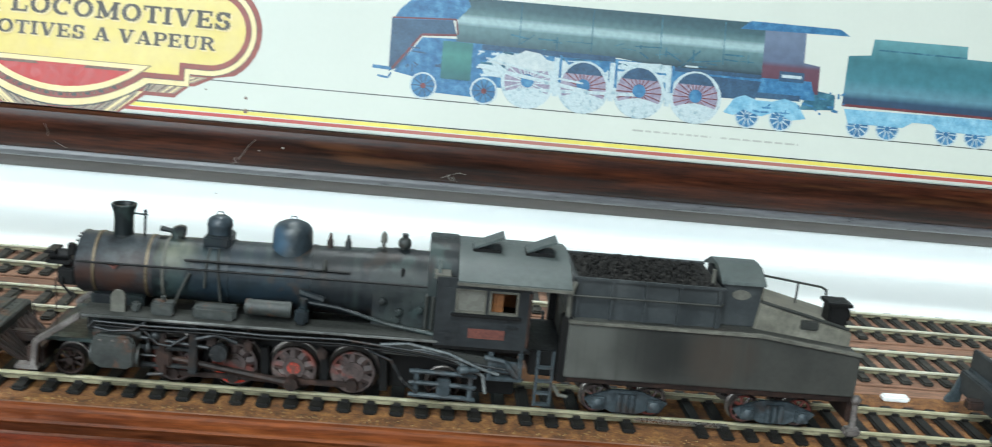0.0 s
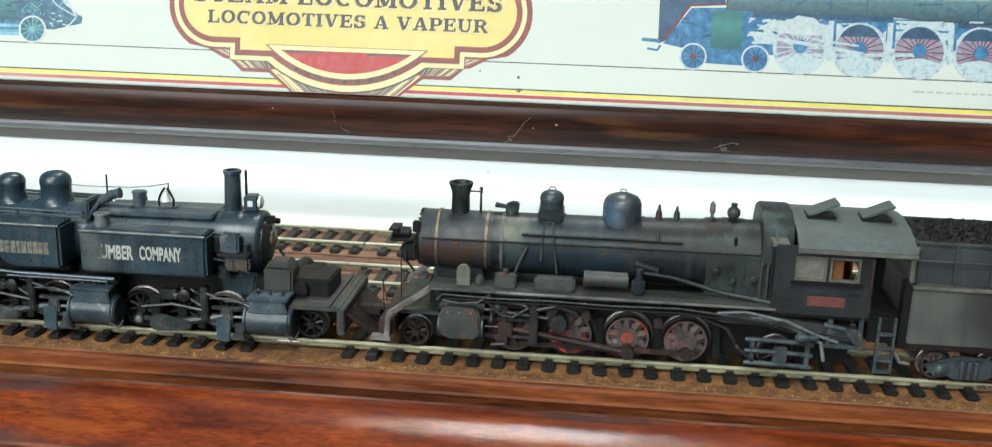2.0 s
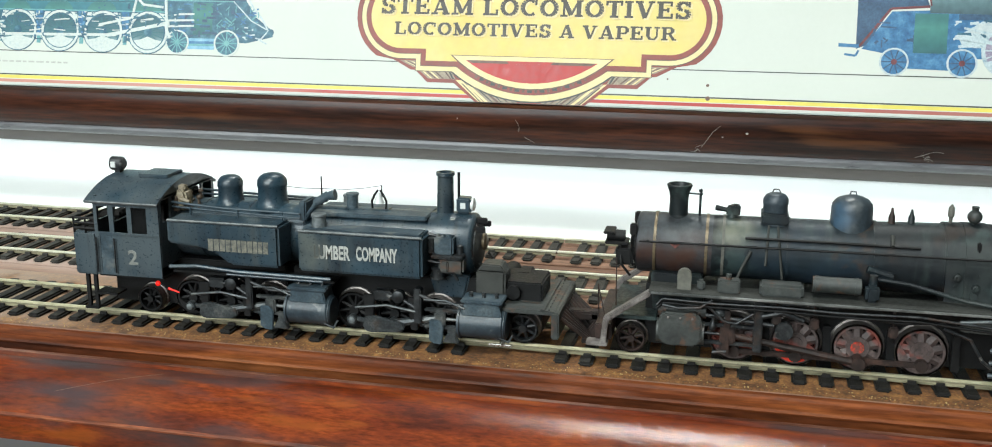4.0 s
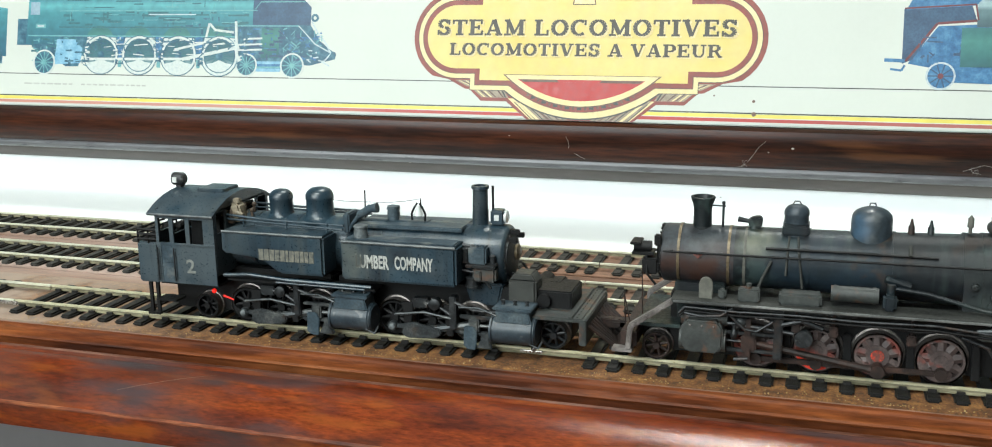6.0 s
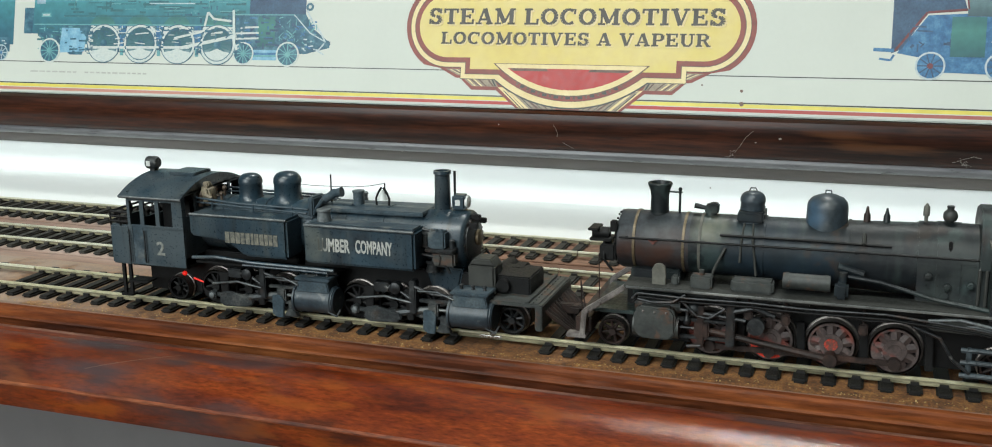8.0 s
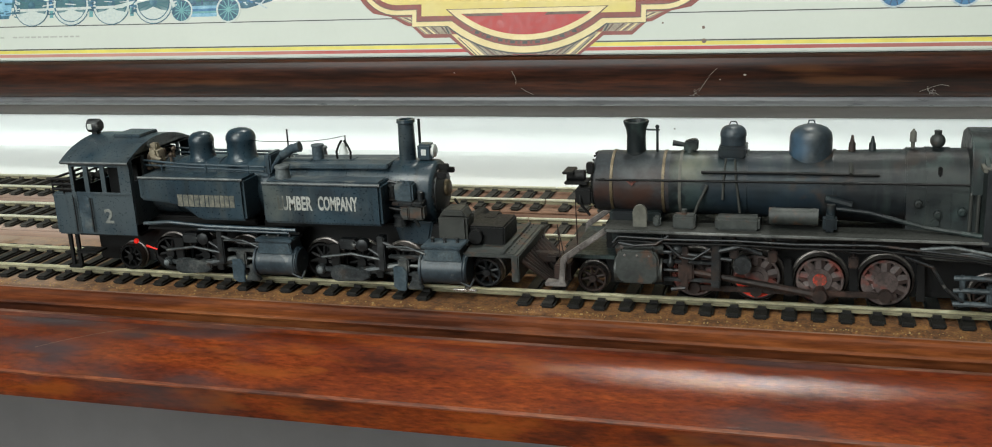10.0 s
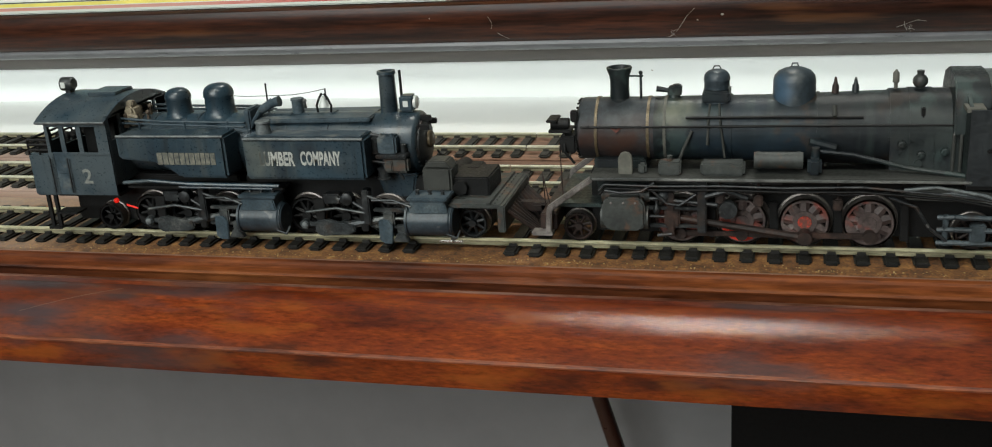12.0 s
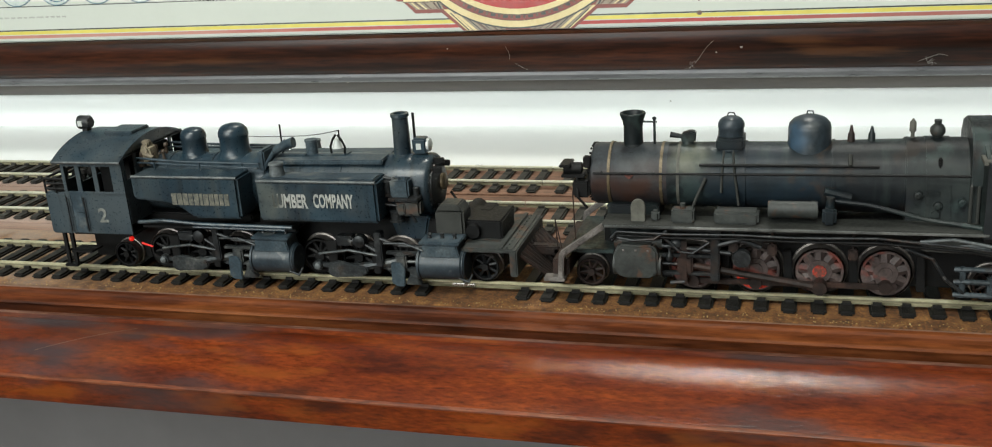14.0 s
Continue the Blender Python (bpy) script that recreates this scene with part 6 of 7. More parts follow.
# lettering
lettering("LUMBER", -73.6, -63.6, 26.1, 30.0, -16.36, LETTER, eng, 0.03, label="white lettering, its first letter worn")
lettering("COMPANY", -61.9, -50.6, 26.3, 30.2, -16.36, LETTER, eng, 0.03, label="white lettering")
lettering("2", -128.3, -125.4, 20.6, 24.8, -16.32, NUMERAL, eng, 0.02, label="white painted engine number")
x = -104.0
for w in (1.5, 1.5, 1.5, 1.4, 1.5, 0.9, 1.5, 1.4, 1.2, 1.2, 1.4):
    part("letter_bar", box(BM(), x, x + w, -16.38, -16.2, 26.3, 29.6), LETTER_OLD, eng, "faded letter bar")
    x += w + 0.24

# ---- the tender engine ----
loc = thing("steam_locomotive", "weathered grey-green steam locomotive model with rusty smokebox, facing the tank engine", "model locomotive", (0, 0, 4.5), group="locomotives on the front track")
AZ = 32.2
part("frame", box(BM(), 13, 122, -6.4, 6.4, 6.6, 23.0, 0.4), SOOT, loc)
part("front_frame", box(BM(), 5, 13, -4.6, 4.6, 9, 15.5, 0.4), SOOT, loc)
bo = part("boiler", lathe(BM(), (29, 0, AZ), (99, 0, AZ), [(0, 7.9), (30, 8.2), (52, 8.9), (70, 9.1)], 36), GREEN, loc)
sb = part("smokebox", lathe(BM(), (9.8, 0, AZ), (29.2, 0, AZ), [(0, 6.6), (0.4, 7.5), (1.2, 7.8), (19.4, 7.9)], 36), SMOKE, loc, "smokebox with brown heat stains")
part("smokebox_door", lathe(BM(), (9.9, 0, AZ), (7.8, 0, AZ), [(0, 5.8), (0.5, 5.7), (1.2, 4.0), (1.7, 1.5), (2.0, 0)], 28), SOOT, sb)
bb = BM()
rivets(bb, [(9.6, 7.0 * math.cos(a), AZ + 7.0 * math.sin(a)) for a in (2 * math.pi * i / 24 for i in range(24))], 0.32)
for y in (-6.6, 6.6):
    box(bb, 8.4, 10.2, y - 0.9, y + 0.9, AZ + 3.2, AZ + 6.2, 0.3)
part("door_clamp", bb, SOOT, sb)
for x, m in ((14.7, BRASS), (27.6, BRASS), (31.7, TENDER_TOP), (47.5, GREEN), (68, GREEN), (84, GREEN)):
    r = 7.95 if x < 35 else 8.1 + (x - 40) * 0.019
    bb = lathe_ring(BM(), (x - 0.35, 0, AZ), (x + 0.35, 0, AZ), [(0, r - 0.3), (0, r + 0.14), (0.7, r + 0.14), (0.7, r - 0.3)], 36)
    part("boiler_band", bb, m, bo, "thin brass boiler band" if m is BRASS else "")
part("firebox", prism(BM(), [(y, z) for y, z in arc(0, 32.4, 9.2, -8, 188, 18)] + [(-10.2, 22), (10.2, 22)], 84, 100, "x"), GREEN, loc)
for z in (25.5, 28.4, 31.2):
    for k in range(5):
        part("rivet", rivets(BM(), [(86 + 2.6 * k, -10.0, z)], 0.16), GREEN, loc)
part("washout_plug", rod(BM(), (90.3, -10.4, 26.4), (90.3, -11.2, 26.4), 0.9, seg=10), GREEN, loc)
part("firebox_band", prism(BM(), [(y * 1.022, 32.4 + (z - 32.4) * 1.022) for y, z in arc(0, 32.4, 9.2, -8, 188, 18)] + [(-10.45, 22.2), (10.45, 22.2)], 88.2, 93.6, "x"), GREEN, loc, "raised band round the firebox")
for s in (-1, 1):
    part("pipe_clip", box(BM(), 90.6, 91.5, *sorted((s * 7.2, s * 8.4)), 36.4, 39.0, 0.25), SOOT, loc)
    for x, z in ((90.9, 28.2), (86.6, 30.6), (96.0, 29.0)):
        part("washout_plug", lathe(BM(), (x, s * 9.6, z), (x, s * 10.9, z), [(0, 1.0), (0.9, 0.9), (1.0, 0.5), (1.3, 0.45)], 10), GREEN, loc)
    for x in (97.6, 99.2):
        part("firebox_pipe", tube(BM(), [(x, s * 10.9, 24.4), (x, s * 10.7, 33.0), (x + 0.8, s * 9.8, 35.4)], 0.4), TENDER, loc)
st = part("chimney", lathe(BM(), (20, 0, 38.6), (20, 0, 47.9), [(0, 4.6), (0.6, 3.3), (1.4, 2.45), (5.6, 2.35), (7.2, 2.6), (8.5, 3.1), (9.0, 3.25), (9.25, 3.1), (9.25, 2.6), (7.5, 1.9)], 26), GREEN, loc)
bb = rod(BM(), (25.4, -0.6, 39.4), (25.4, -0.6, 46.4), 0.33, seg=8)
rod(bb, (22.4, -0.4, 45.6), (26.0, -0.7, 45.6), 0.25, seg=6)
ball(bb, (25.4, -0.6, 46.4), 0.55, 8)
part("exhaust_pipe", bb, GREEN, loc)
bb = BM()
rod(bb, (33.6, 0, 39.6), (33.6, 0, 41.2), 1.5, 1.2, 10)
prism(bb, [(32.0, 40.4), (35.4, 40.4), (35.6, 43.0), (34.2, 43.4), (32.0, 42.6)], -1.2, 1.2, "y", 0.3)
rod(bb, (32.4, 0, 41.7), (29.2, 0, 42.2), 0.55, 0.75, 8)
part("horn", bb, GREEN, loc)
DOMEBLUE = material("blue_grey_dome_paint", [(0.020, 0.029, 0.036), (0.036, 0.050, 0.062)], 120, 0.42, fine=0.4, patches=[((0.05, 0.10, 0.16), 140, 0.35, 0.6, 0.8, (58.5, -4, 38), 5), ((0.085, 0.095, 0.098), 150, 0.5, 0.65, 0.6, None, 0)])
sd = part("sand_dome", dome(44, 39.2, 47.0, 3.2, 26), DOMEBLUE, loc)
bb = prism(BM(), [(40.7, 39.4), (47.3, 39.4), (47.3, 42.2), (40.7, 42.2)], -4.6, 4.6, "y", 0.5)
part("dome_saddle", bb, GREEN, sd)
bb = tube(BM(), [(43.0, 0, 46.9), (43.4, 0, 47.7), (44.6, 0, 47.7), (45.0, 0, 46.9)], 0.16, 6)
part("lifting_eye", bb, GREEN, sd)
sd = part("steam_dome", lathe(BM(), (62.4, 0, 39.6), (62.4, 0, 47.4), [(-3.4, 5.3), (0.2, 5.25), (1.4, 5.05), (4.4, 5.0), (5.6, 4.75), (6.6, 3.9), (7.25, 2.5), (7.55, 1.4), (7.8, 0)], 32), DOMEBLUE, loc, "smooth blue-grey steam dome")
bb = tube(BM(), [(61.6, 0, 47.2), (61.8, 0, 48.1), (63.0, 0, 48.1), (63.2, 0, 47.2)], 0.16, 6)
part("lifting_eye", bb, DOMEBLUE, sd)
for x, z, m in ((71.9, 44.6, RUST), (76.5, 44.4, GREEN)):
    part("safety_valve", lathe(BM(), (x, 0, 40.4), (x, 0, z), [(0, 1.2), (0.6, 0.85), (2.2, 0.8), (2.5, 0.55), (z - 40.4, 0.25)], 10), m, loc)
part("whistle", lathe(BM(), (85.5, 0, 40.8), (85.5, 0, 46.2), [(0, 0.9), (0.5, 0.45), (2.2, 0.45), (2.4, 0.8), (4.6, 0.75), (5.0, 0.4), (5.4, 0.2)], 10), TENDER_TOP, loc, "pale whistle")
bb = ball(BM(), (90.9, 0, 43.4), 1.75, 14)
rod(bb, (90.9, 0, 40.8), (90.9, 0, 42.2), 0.9, 0.8, 10)
rod(bb, (90.9, 0, 44.8), (90.9, 0, 45.9), 0.75, 0.9, 10)
part("generator", bb, CYLP, loc)
for s in (-1, 1):
    bb = BM()
    tube(bb, [(11, s * 8.4, 34.4), (40, s * 8.6, 34.6), (72, s * 9.2, 35.0), (98, s * 10.4, 35.4)], 0.3)
    for x in (13, 26, 40, 55, 70, 84):
        rod(bb, (x, s * 7.2, 34.4), (x, s * 8.8, 34.6), 0.3, seg=6)
    part("handrail", bb, SOOT, bo)
    bb = BM()
    tube(bb, [(37, s * 7.6, 36.6), (58, s * 7.9, 36.8), (78, s * 8.0, 36.7)], 0.36)
    part("sand_pipe", bb, SOOT, bo)
    for q, r in (([(42.6, s * 4.2, 39.2), (42.4, s * 7.6, 35.6), (42.2, s * 8.6, 30)], 0.32), ([(44.8, s * 4.2, 39.2), (45.2, s * 7.8, 35.6), (46.4, s * 9.0, 27)], 0.32), ([(38.5, s * 8.4, 33.5), (36.6, s * 9.2, 29.4), (35.0, s * 9.8, 25)], 0.38), ([(71.6, s * 6.4, 39.0), (71.6, s * 8.8, 37.0)], 0.5)):
        part("sand_pipe", tube(BM(), q, r), TENDER, bo)
    # boiler-side fittings on the running board
    bb = rod(BM(), (53.4, s * 13.0, 27.6), (64.6, s * 13.0, 27.6), 2.0, seg=16)
    for x in (54.4, 63.6):
        lathe_ring(bb, (x - 0.4, s * 13.0, 27.6), (x + 0.4, s * 13.0, 27.6), [(0, 1.8), (0, 2.15), (0.8, 2.15), (0.8, 1.8)], 16)
    part("air_tank", bb, CYLP, loc)
    part("lubricator", box(BM(), 41.0, 51.4, s * 13.2 - 2.4, s * 13.2 + 2.4, 24.2, 27.4, 0.6), CYLP, loc)
    bb = box(BM(), 31.0, 36.4, s * 13.6 - 1.8, s * 13.6 + 1.8, 24.2, 27.6, 0.4)
    rod(bb, (33.6, s * 13.6, 27.4), (33.6, s * 13.6, 28.8), 0.7, seg=8)
    box(bb, 26.0, 28.0, s * 13.2 - 1.0, s * 13.2 + 1.0, 24.2, 26.8, 0.5)
    part("oil_pump", bb, CYLP, loc)
    bb = prism(BM(), [(21.2, 24)] + arc(22.9, 28.0, 1.75, 180, 0, 8) + [(24.6, 24)], s * 14 - 0.6, s * 14 + 0.6, "y", 0.15)
    part("flag_plate", bb, TENDER_TOP, loc, "pale rounded upright plate")
    bb = BM()
    box(bb, 65.6, 68.8, s * 13.4 - 1.8, s * 13.4 + 1.8, 24.4, 28.4, 0.7)
    rod(bb, (67.4, s * 12.4, 26), (67.4, s * 12.4, 30.6), 1.0, seg=10)
    tube(bb, [(68, s * 11.4, 29.4), (76, s * 11.6, 28.6), (88, s * 12.8, 25.8), (100, s * 14.6, 24.6)], 0.55)
    tube(bb, [(66, s * 10.4, 31.4), (72, s * 10.2, 29.8)], 1.0)
    part("feed_pipe", bb, GREEN, loc)
    # running board with its sloping front
    y0, y1 = sorted((s * 9.2, s * 17.2))
    rb = part("running_board", prism(BM(), [(14.4, 24.3), (14.6, 23.3), (60, 23.2), (86, 23.4), (101, 23.2), (101, 24.2), (86, 24.4), (60, 24.2)], y0, y1, "y", 0.12), TENDER, loc)
    bb = box(BM(), 15, 101, s * 17.2 - 0.35, s * 17.2 + 0.35, 23.5, 24.1, 0.12)
    part("edge_strip", bb, WORN, rb, "worn bright edge strip")
    bb = prism(BM(), [(14.8, 24.3), (3.4, 16.2), (2.8, 9.4), (4.2, 9.4), (4.7, 15.4), (15.0, 22.9)], s * 16.0 - 1.4, s * 16.0 + 1.4, "y", 0.25)
    box(bb, -0.8, 4.6, s * 15.6 - 1.6, s * 15.6 + 1.6, 8.6, 9.7, 0.2)
    rivets(bb, [(5.2, s * 17.4, 16.6), (8.4, s * 17.4, 18.9), (12, s * 17.4, 21.4)], 0.4)
    part("front_step", bb, STEPPALE, loc, "pale worn sloping front step")
    for k, (zz, yy) in enumerate(((22.2, 16.5), (21.0, 15.8))):
        bb = tube(BM(), [(16.5, s * yy, zz - 1.6), (18, s * yy, zz), (31, s * yy, zz - 0.35), (46, s * yy, zz - 0.1), (60, s * yy, zz - 0.45), (78, s * yy, zz - 0.2 * k), (98, s * yy, zz - 1.8), (112, s * yy, zz - 4.0 - k * 0.4), (121, s * yy, zz - 5.0)], 0.34)
        part("pipe_run", bb, GUN if k == 0 else SOOT, rb)
# lamp in front of the smokebox
bb = box(BM(), 1.6, 7.6, -2.8, 2.8, 31.4, 32.2, 0.2)
box(bb, 1.2, 4.0, -3.2, 3.2, 34.2, 34.9, 0.2)
rod(bb, (2.0, 0, 33.2), (6.6, 0, 33.2), 1.6, seg=14)
tube(bb, [(8.6, -4.6, 24), (6.2, -4.8, 27), (5.6, -2, 31.4)], 0.35)
tube(bb, [(8.6, 4.6, 24), (6.2, 4.8, 27), (5.6, 2, 31.4)], 0.35)
box(bb, 4.6, 9.0, -3.8, 3.8, 26.4, 30.8, 0.5)
part("headlight", bb, SOOT, loc)
for q in ([(5.4, -6.0, 15.8), (5.2, -6.2, 29.0)], [(1.4, -9.0, 13.6), (1.0, -9.2, 22.6)], [(1.0, -9.2, 22.4), (3.4, -12.6, 15.0)]):
    part("flag_wire", tube(BM(), q, 0.17, 6), RUST, loc, "thin rusty wire")
bb = box(BM(), 1.2, 5.4, -15, 15, 9.6, 13.8, 0.3)
part("buffer_beam", bb, RUST, loc)
pl = part("pilot", box(BM(), -3.0, -1.2, -7, 7, 5.6, 6.6, 0.2), RUST, loc, "rusty pilot grille")
for i in range(9):
    y = -10 + 2.5 * i
    part("pilot_bar", rod(BM(), (2.2, y, 12.0), (-2.6 + abs(y) * 0.2, y * 0.9, 6.0), 0.55, seg=6), RUST, pl)
part("pilot_deck", box(BM(), 4.6, 16.4, -13, 13, 15.0, 16.0, 0.2), GREEN, loc)
bb = BM()
box(bb, -2.4, 3.4, -1.3, 1.3, 9.6, 12.2, 0.3)
box(bb, -1.8, 1.4, -2.0, 2.0, 9.9, 12.1, 0.4)
part("coupler", bb, RUST, loc)
part("saddle", prism(BM(), [(14, 26), (27, 26), (28, 16), (15, 16)], -7.5, 7.5, "y", 0.4), GREEN, loc)
# wheels and gear
AX = (35.8, 50.7, 65.5, 80.4)
ANG = (230, 250, 235, 215)
for s in (-1, 1):
    wheel(loc, 9.9, 8.6, 3.9, s, RUST, TYRE, 8, inner=7.2, name="pony_wheel")
    for k, x in enumerate(AX):
        wheel(loc, x, 11.0, 6.2, s, WHEELP, TYRE, 9, ANG[k], REDP if k == 1 else WHEELP, fat=2.2, hub=0.46)
        part("hub_cap", rod(BM(), (x, s * 9.4, 11.0), (x, s * 10.1, 11.0), 1.9, 1.6, 14), REDP if k == 2 else WHEELP, loc, "bright red hub" if k == 2 else "")
    bb = prism(BM(), [(17.2, 12.2), (18.8, 10.3), (26.4, 10.3), (27.8, 12), (27.8, 17.2), (26.6, 18.9), (18.4, 18.9), (17.2, 17.4)], *sorted((s * 9.6, s * 17.0)), "y", 0.5)
    cy = part("cylinder", bb, CYLP, loc, "grey cylinder with rust stains")
    bb = BM()
    rod(bb, (16.6, s * 13.4, 13.0), (28.4, s * 13.4, 13.0), 3.0, seg=18)
    rod(bb, (16.8, s * 12.6, 18.6), (28.6, s * 12.6, 18.6), 2.0, seg=16)
    part("valve_chest", bb, CYLP, cy)
    bb = BM()
    box(bb, 28.2, 40.5, s * 13.4 - 0.7, s * 13.4 + 0.7, 15.0, 15.8, 0.15)
    box(bb, 28.2, 40.5, s * 13.4 - 0.7, s * 13.4 + 0.7, 10.4, 11.2, 0.15)
    rod(bb, (28.0, s * 13.4, 13.1), (34.0, s * 13.4, 13.1), 0.45, seg=8)
    part("slide_bar", bb, GUN, loc)
    bb = box(BM(), 32.2, 36.0, s * 13.4 - 1.3, s * 13.4 + 1.3, 11.0, 15.4, 0.4)
    box(bb, 33.0, 34.6, s * 14.2 - 0.6, s * 14.2 + 0.6, 8.4, 19.6, 0.2)
    part("crosshead", bb, RUST, loc)
    bb = BM()
    box(bb, 40.2, 42.4, s * 13.0 - 2.2, s * 13.0 + 2.2, 9.5, 23.0, 0.3)
    prism(bb, [(30, 21.4), (60, 21.4), (60, 22.6), (30, 22.6)], s * 12 - 1, s * 12 + 1, "y")
    tube(bb, [(42, s * 14.6, 18.8), (47, s * 14.6, 20.2), (52, s * 14.4, 18.4)], 0.7)
    tube(bb, [(28.6, s * 14.0, 18.0), (36, s * 14.2, 17.4), (45, s * 14.4, 16.6)], 0.55)
    tube(bb, [(34, s * 14.6, 9.0), (30.5, s * 14.6, 8.6)], 0.5)
    rod(bb, (47.5, s * 13.2, 15.5), (47.5, s * 15.2, 15.5), 2.2, seg=14)
    lathe(bb, (30.6, s * 13.6, 18.6), (33.6, s * 13.6, 18.6), [(0, 1.2), (1.0, 1.8), (2.2, 1.6), (3.0, 0.9)], 12)
    part("valve_gear", bb, GUN, loc)
    bb = BM()
    rod(bb, (34.4, s * 13.2, 13.0), (65.5, s * 13.0, 8.2), 0.8, 1.0, 8)
    rod(bb, (65.5, s * 12.2, 8.2), (65.5, s * 14.2, 8.2), 1.7, seg=14)
    part("main_rod", bb, RUST, loc)
    bb = BM()
    box(bb, AX[0] - 1, AX[3] + 1, s * 11.2 - 0.45, s * 11.2 + 0.45, 7.5, 8.9, 0.2)
    for x in AX:
        rod(bb, (x, s * 10.2, 8.2), (x, s * 12.2, 8.2), 1.5, seg=12)
    part("side_rod", bb, RUST, loc)
    for x in (43.2, 58.0, 73.0, 88.0):
        part("brake_hanger", prism(BM(), [(x - 0.9, 16), (x + 0.9, 16), (x + 1.4, 6.6), (x - 0.6, 6.6)], s * 9 - 0.8, s * 9 + 0.8, "y", 0.2), SOOT, loc)
    # under the cab
    bb = prism(BM(), [(86.5, 20.0), (92, 22.4), (122, 19.0), (122, 16.0), (110, 18.4), (88, 19.0)], *sorted((s * 12.0, s * 15.8)), "y", 0.3)
    part("cab_bracket", bb, TENDER, loc)
    bb = BM()
    for z in (8.0, 11.2, 14.2):
        tube(bb, [(95, s * 13.6, z), (98.4, s * 14.8, z + 0.5), (108, s * 14.8, z + 0.3), (111.5, s * 13.8, z - 0.4)], 0.65)
    for x in (96.6, 110.2):
        box(bb, x - 0.6, x + 0.6, s * 14.2 - 0.5, s * 14.2 + 0.5, 7.6, 15.2, 0.2)
    box(bb, 101.8, 105.2, s * 14.4 - 1.2, s * 14.4 + 1.2, 8.6, 13.2, 0.4)
    part("trailing_truck", bb, TRUCK, loc, "blue-grey trailing truck frame")
    wheel(loc, 103.4, 9.0, 4.3, s, RUST, TYRE, 9, inner=7.2, name="trailing_wheel")
    bb = BM()
    box(bb, 113.4, 122.8, s * 15.4 - 1.6, s * 15.4 + 1.6, 14.4, 15.4, 0.2)
    box(bb, 114.0, 115.2, s * 16.2 - 0.5, s * 16.2 + 0.5, 15, 22, 0.2)
    box(bb, 121.4, 122.6, s * 16.2 - 0.5, s * 16.2 + 0.5, 15, 23, 0.2)
    tube(bb, [(113.0, s * 16.6, 20.4), (118, s * 16.8, 19.6), (121.6, s * 16.6, 15.6)], 0.7)
    box(bb, 115.2, 121.4, s * 15.8 - 0.4, s * 15.8 + 0.4, 16.4, 19.4, 0.2)
    part("cab_step", bb, TRUCK, loc, "pale grey cab step bracket")
# pipes, injector and reach rods under the cab and along the gear
for s in (-1, 1):
    for q, r, m in (([(87, s * 16.2, 21.6), (94, s * 16.4, 22.4), (104, s * 16.6, 20.6), (112, s * 16.6, 17.4), (117, s * 16.2, 15.8)], 0.4, EDGE),
                    ([(90, s * 15.2, 20.0), (98, s * 15.6, 20.8), (106, s * 15.8, 18.6), (113, s * 15.8, 15.2), (114, s * 15.8, 10.5)], 0.45, EDGE),
                    ([(84, s * 14.6, 19.2), (90, s * 14.8, 17.0), (93, s * 14.8, 12.0), (97, s * 14.6, 8.8)], 0.4, GUN),
                    ([(44, s * 15.0, 21.6), (52, s * 15.4, 20.2), (62, s * 15.2, 20.8), (74, s * 15.2, 19.8), (84, s * 15.0, 20.6)], 0.3, SOOT),
                    ([(29, s * 15.6, 20.8), (33, s * 15.8, 17.2), (36, s * 15.6, 16.8), (40, s * 15.4, 19.6)], 0.35, GUN),
                    ([(18, s * 16.4, 20.6), (22, s * 17.0, 20.2), (27, s * 16.8, 20.6), (30, s * 16.0, 22.6)], 0.4, GUN)):
        part("pipe", tube(BM(), q, r), m, loc)
    bb = lathe(BM(), (106.5, s * 16.4, 16.4), (112.5, s * 16.4, 16.8), [(0, 0.5), (0.8, 1.2), (2.4, 1.2), (3.0, 0.8), (4.6, 0.9), (5.6, 0.5)], 12)
    part("injector", bb, TRUCK, loc, "dull steel injector")
    for x, z in ((45.5, 18.2), (54.5, 17.6), (72.8, 17.0)):
        bb = box(BM(), x - 1.1, x + 1.1, s * 13.6 - 0.9, s * 13.6 + 0.9, z - 1.4, z + 1.6, 0.35)
        rod(bb, (x, s * 13.6, z + 1.4), (x, s * 13.6, 23.2), 0.35, seg=6)
        part("gear_bracket", bb, RUST, loc)
    for x in (19.5, 22.5, 25.5):
        part("cylinder_bolt", ball(BM(), (x, s * 17.0, 17.6), 0.35, 8), STEPPALE, loc)
    bb = lathe(BM(), (30.4, s * 14.6, 14.2), (30.4, s * 14.6, 18.0), [(0, 0.5), (0.5, 0.9), (1.6, 0.9), (2.2, 0.4), (3.2, 0.4), (3.8, 0.7)], 10)
    part("drain_cock", bb, GUN, loc)
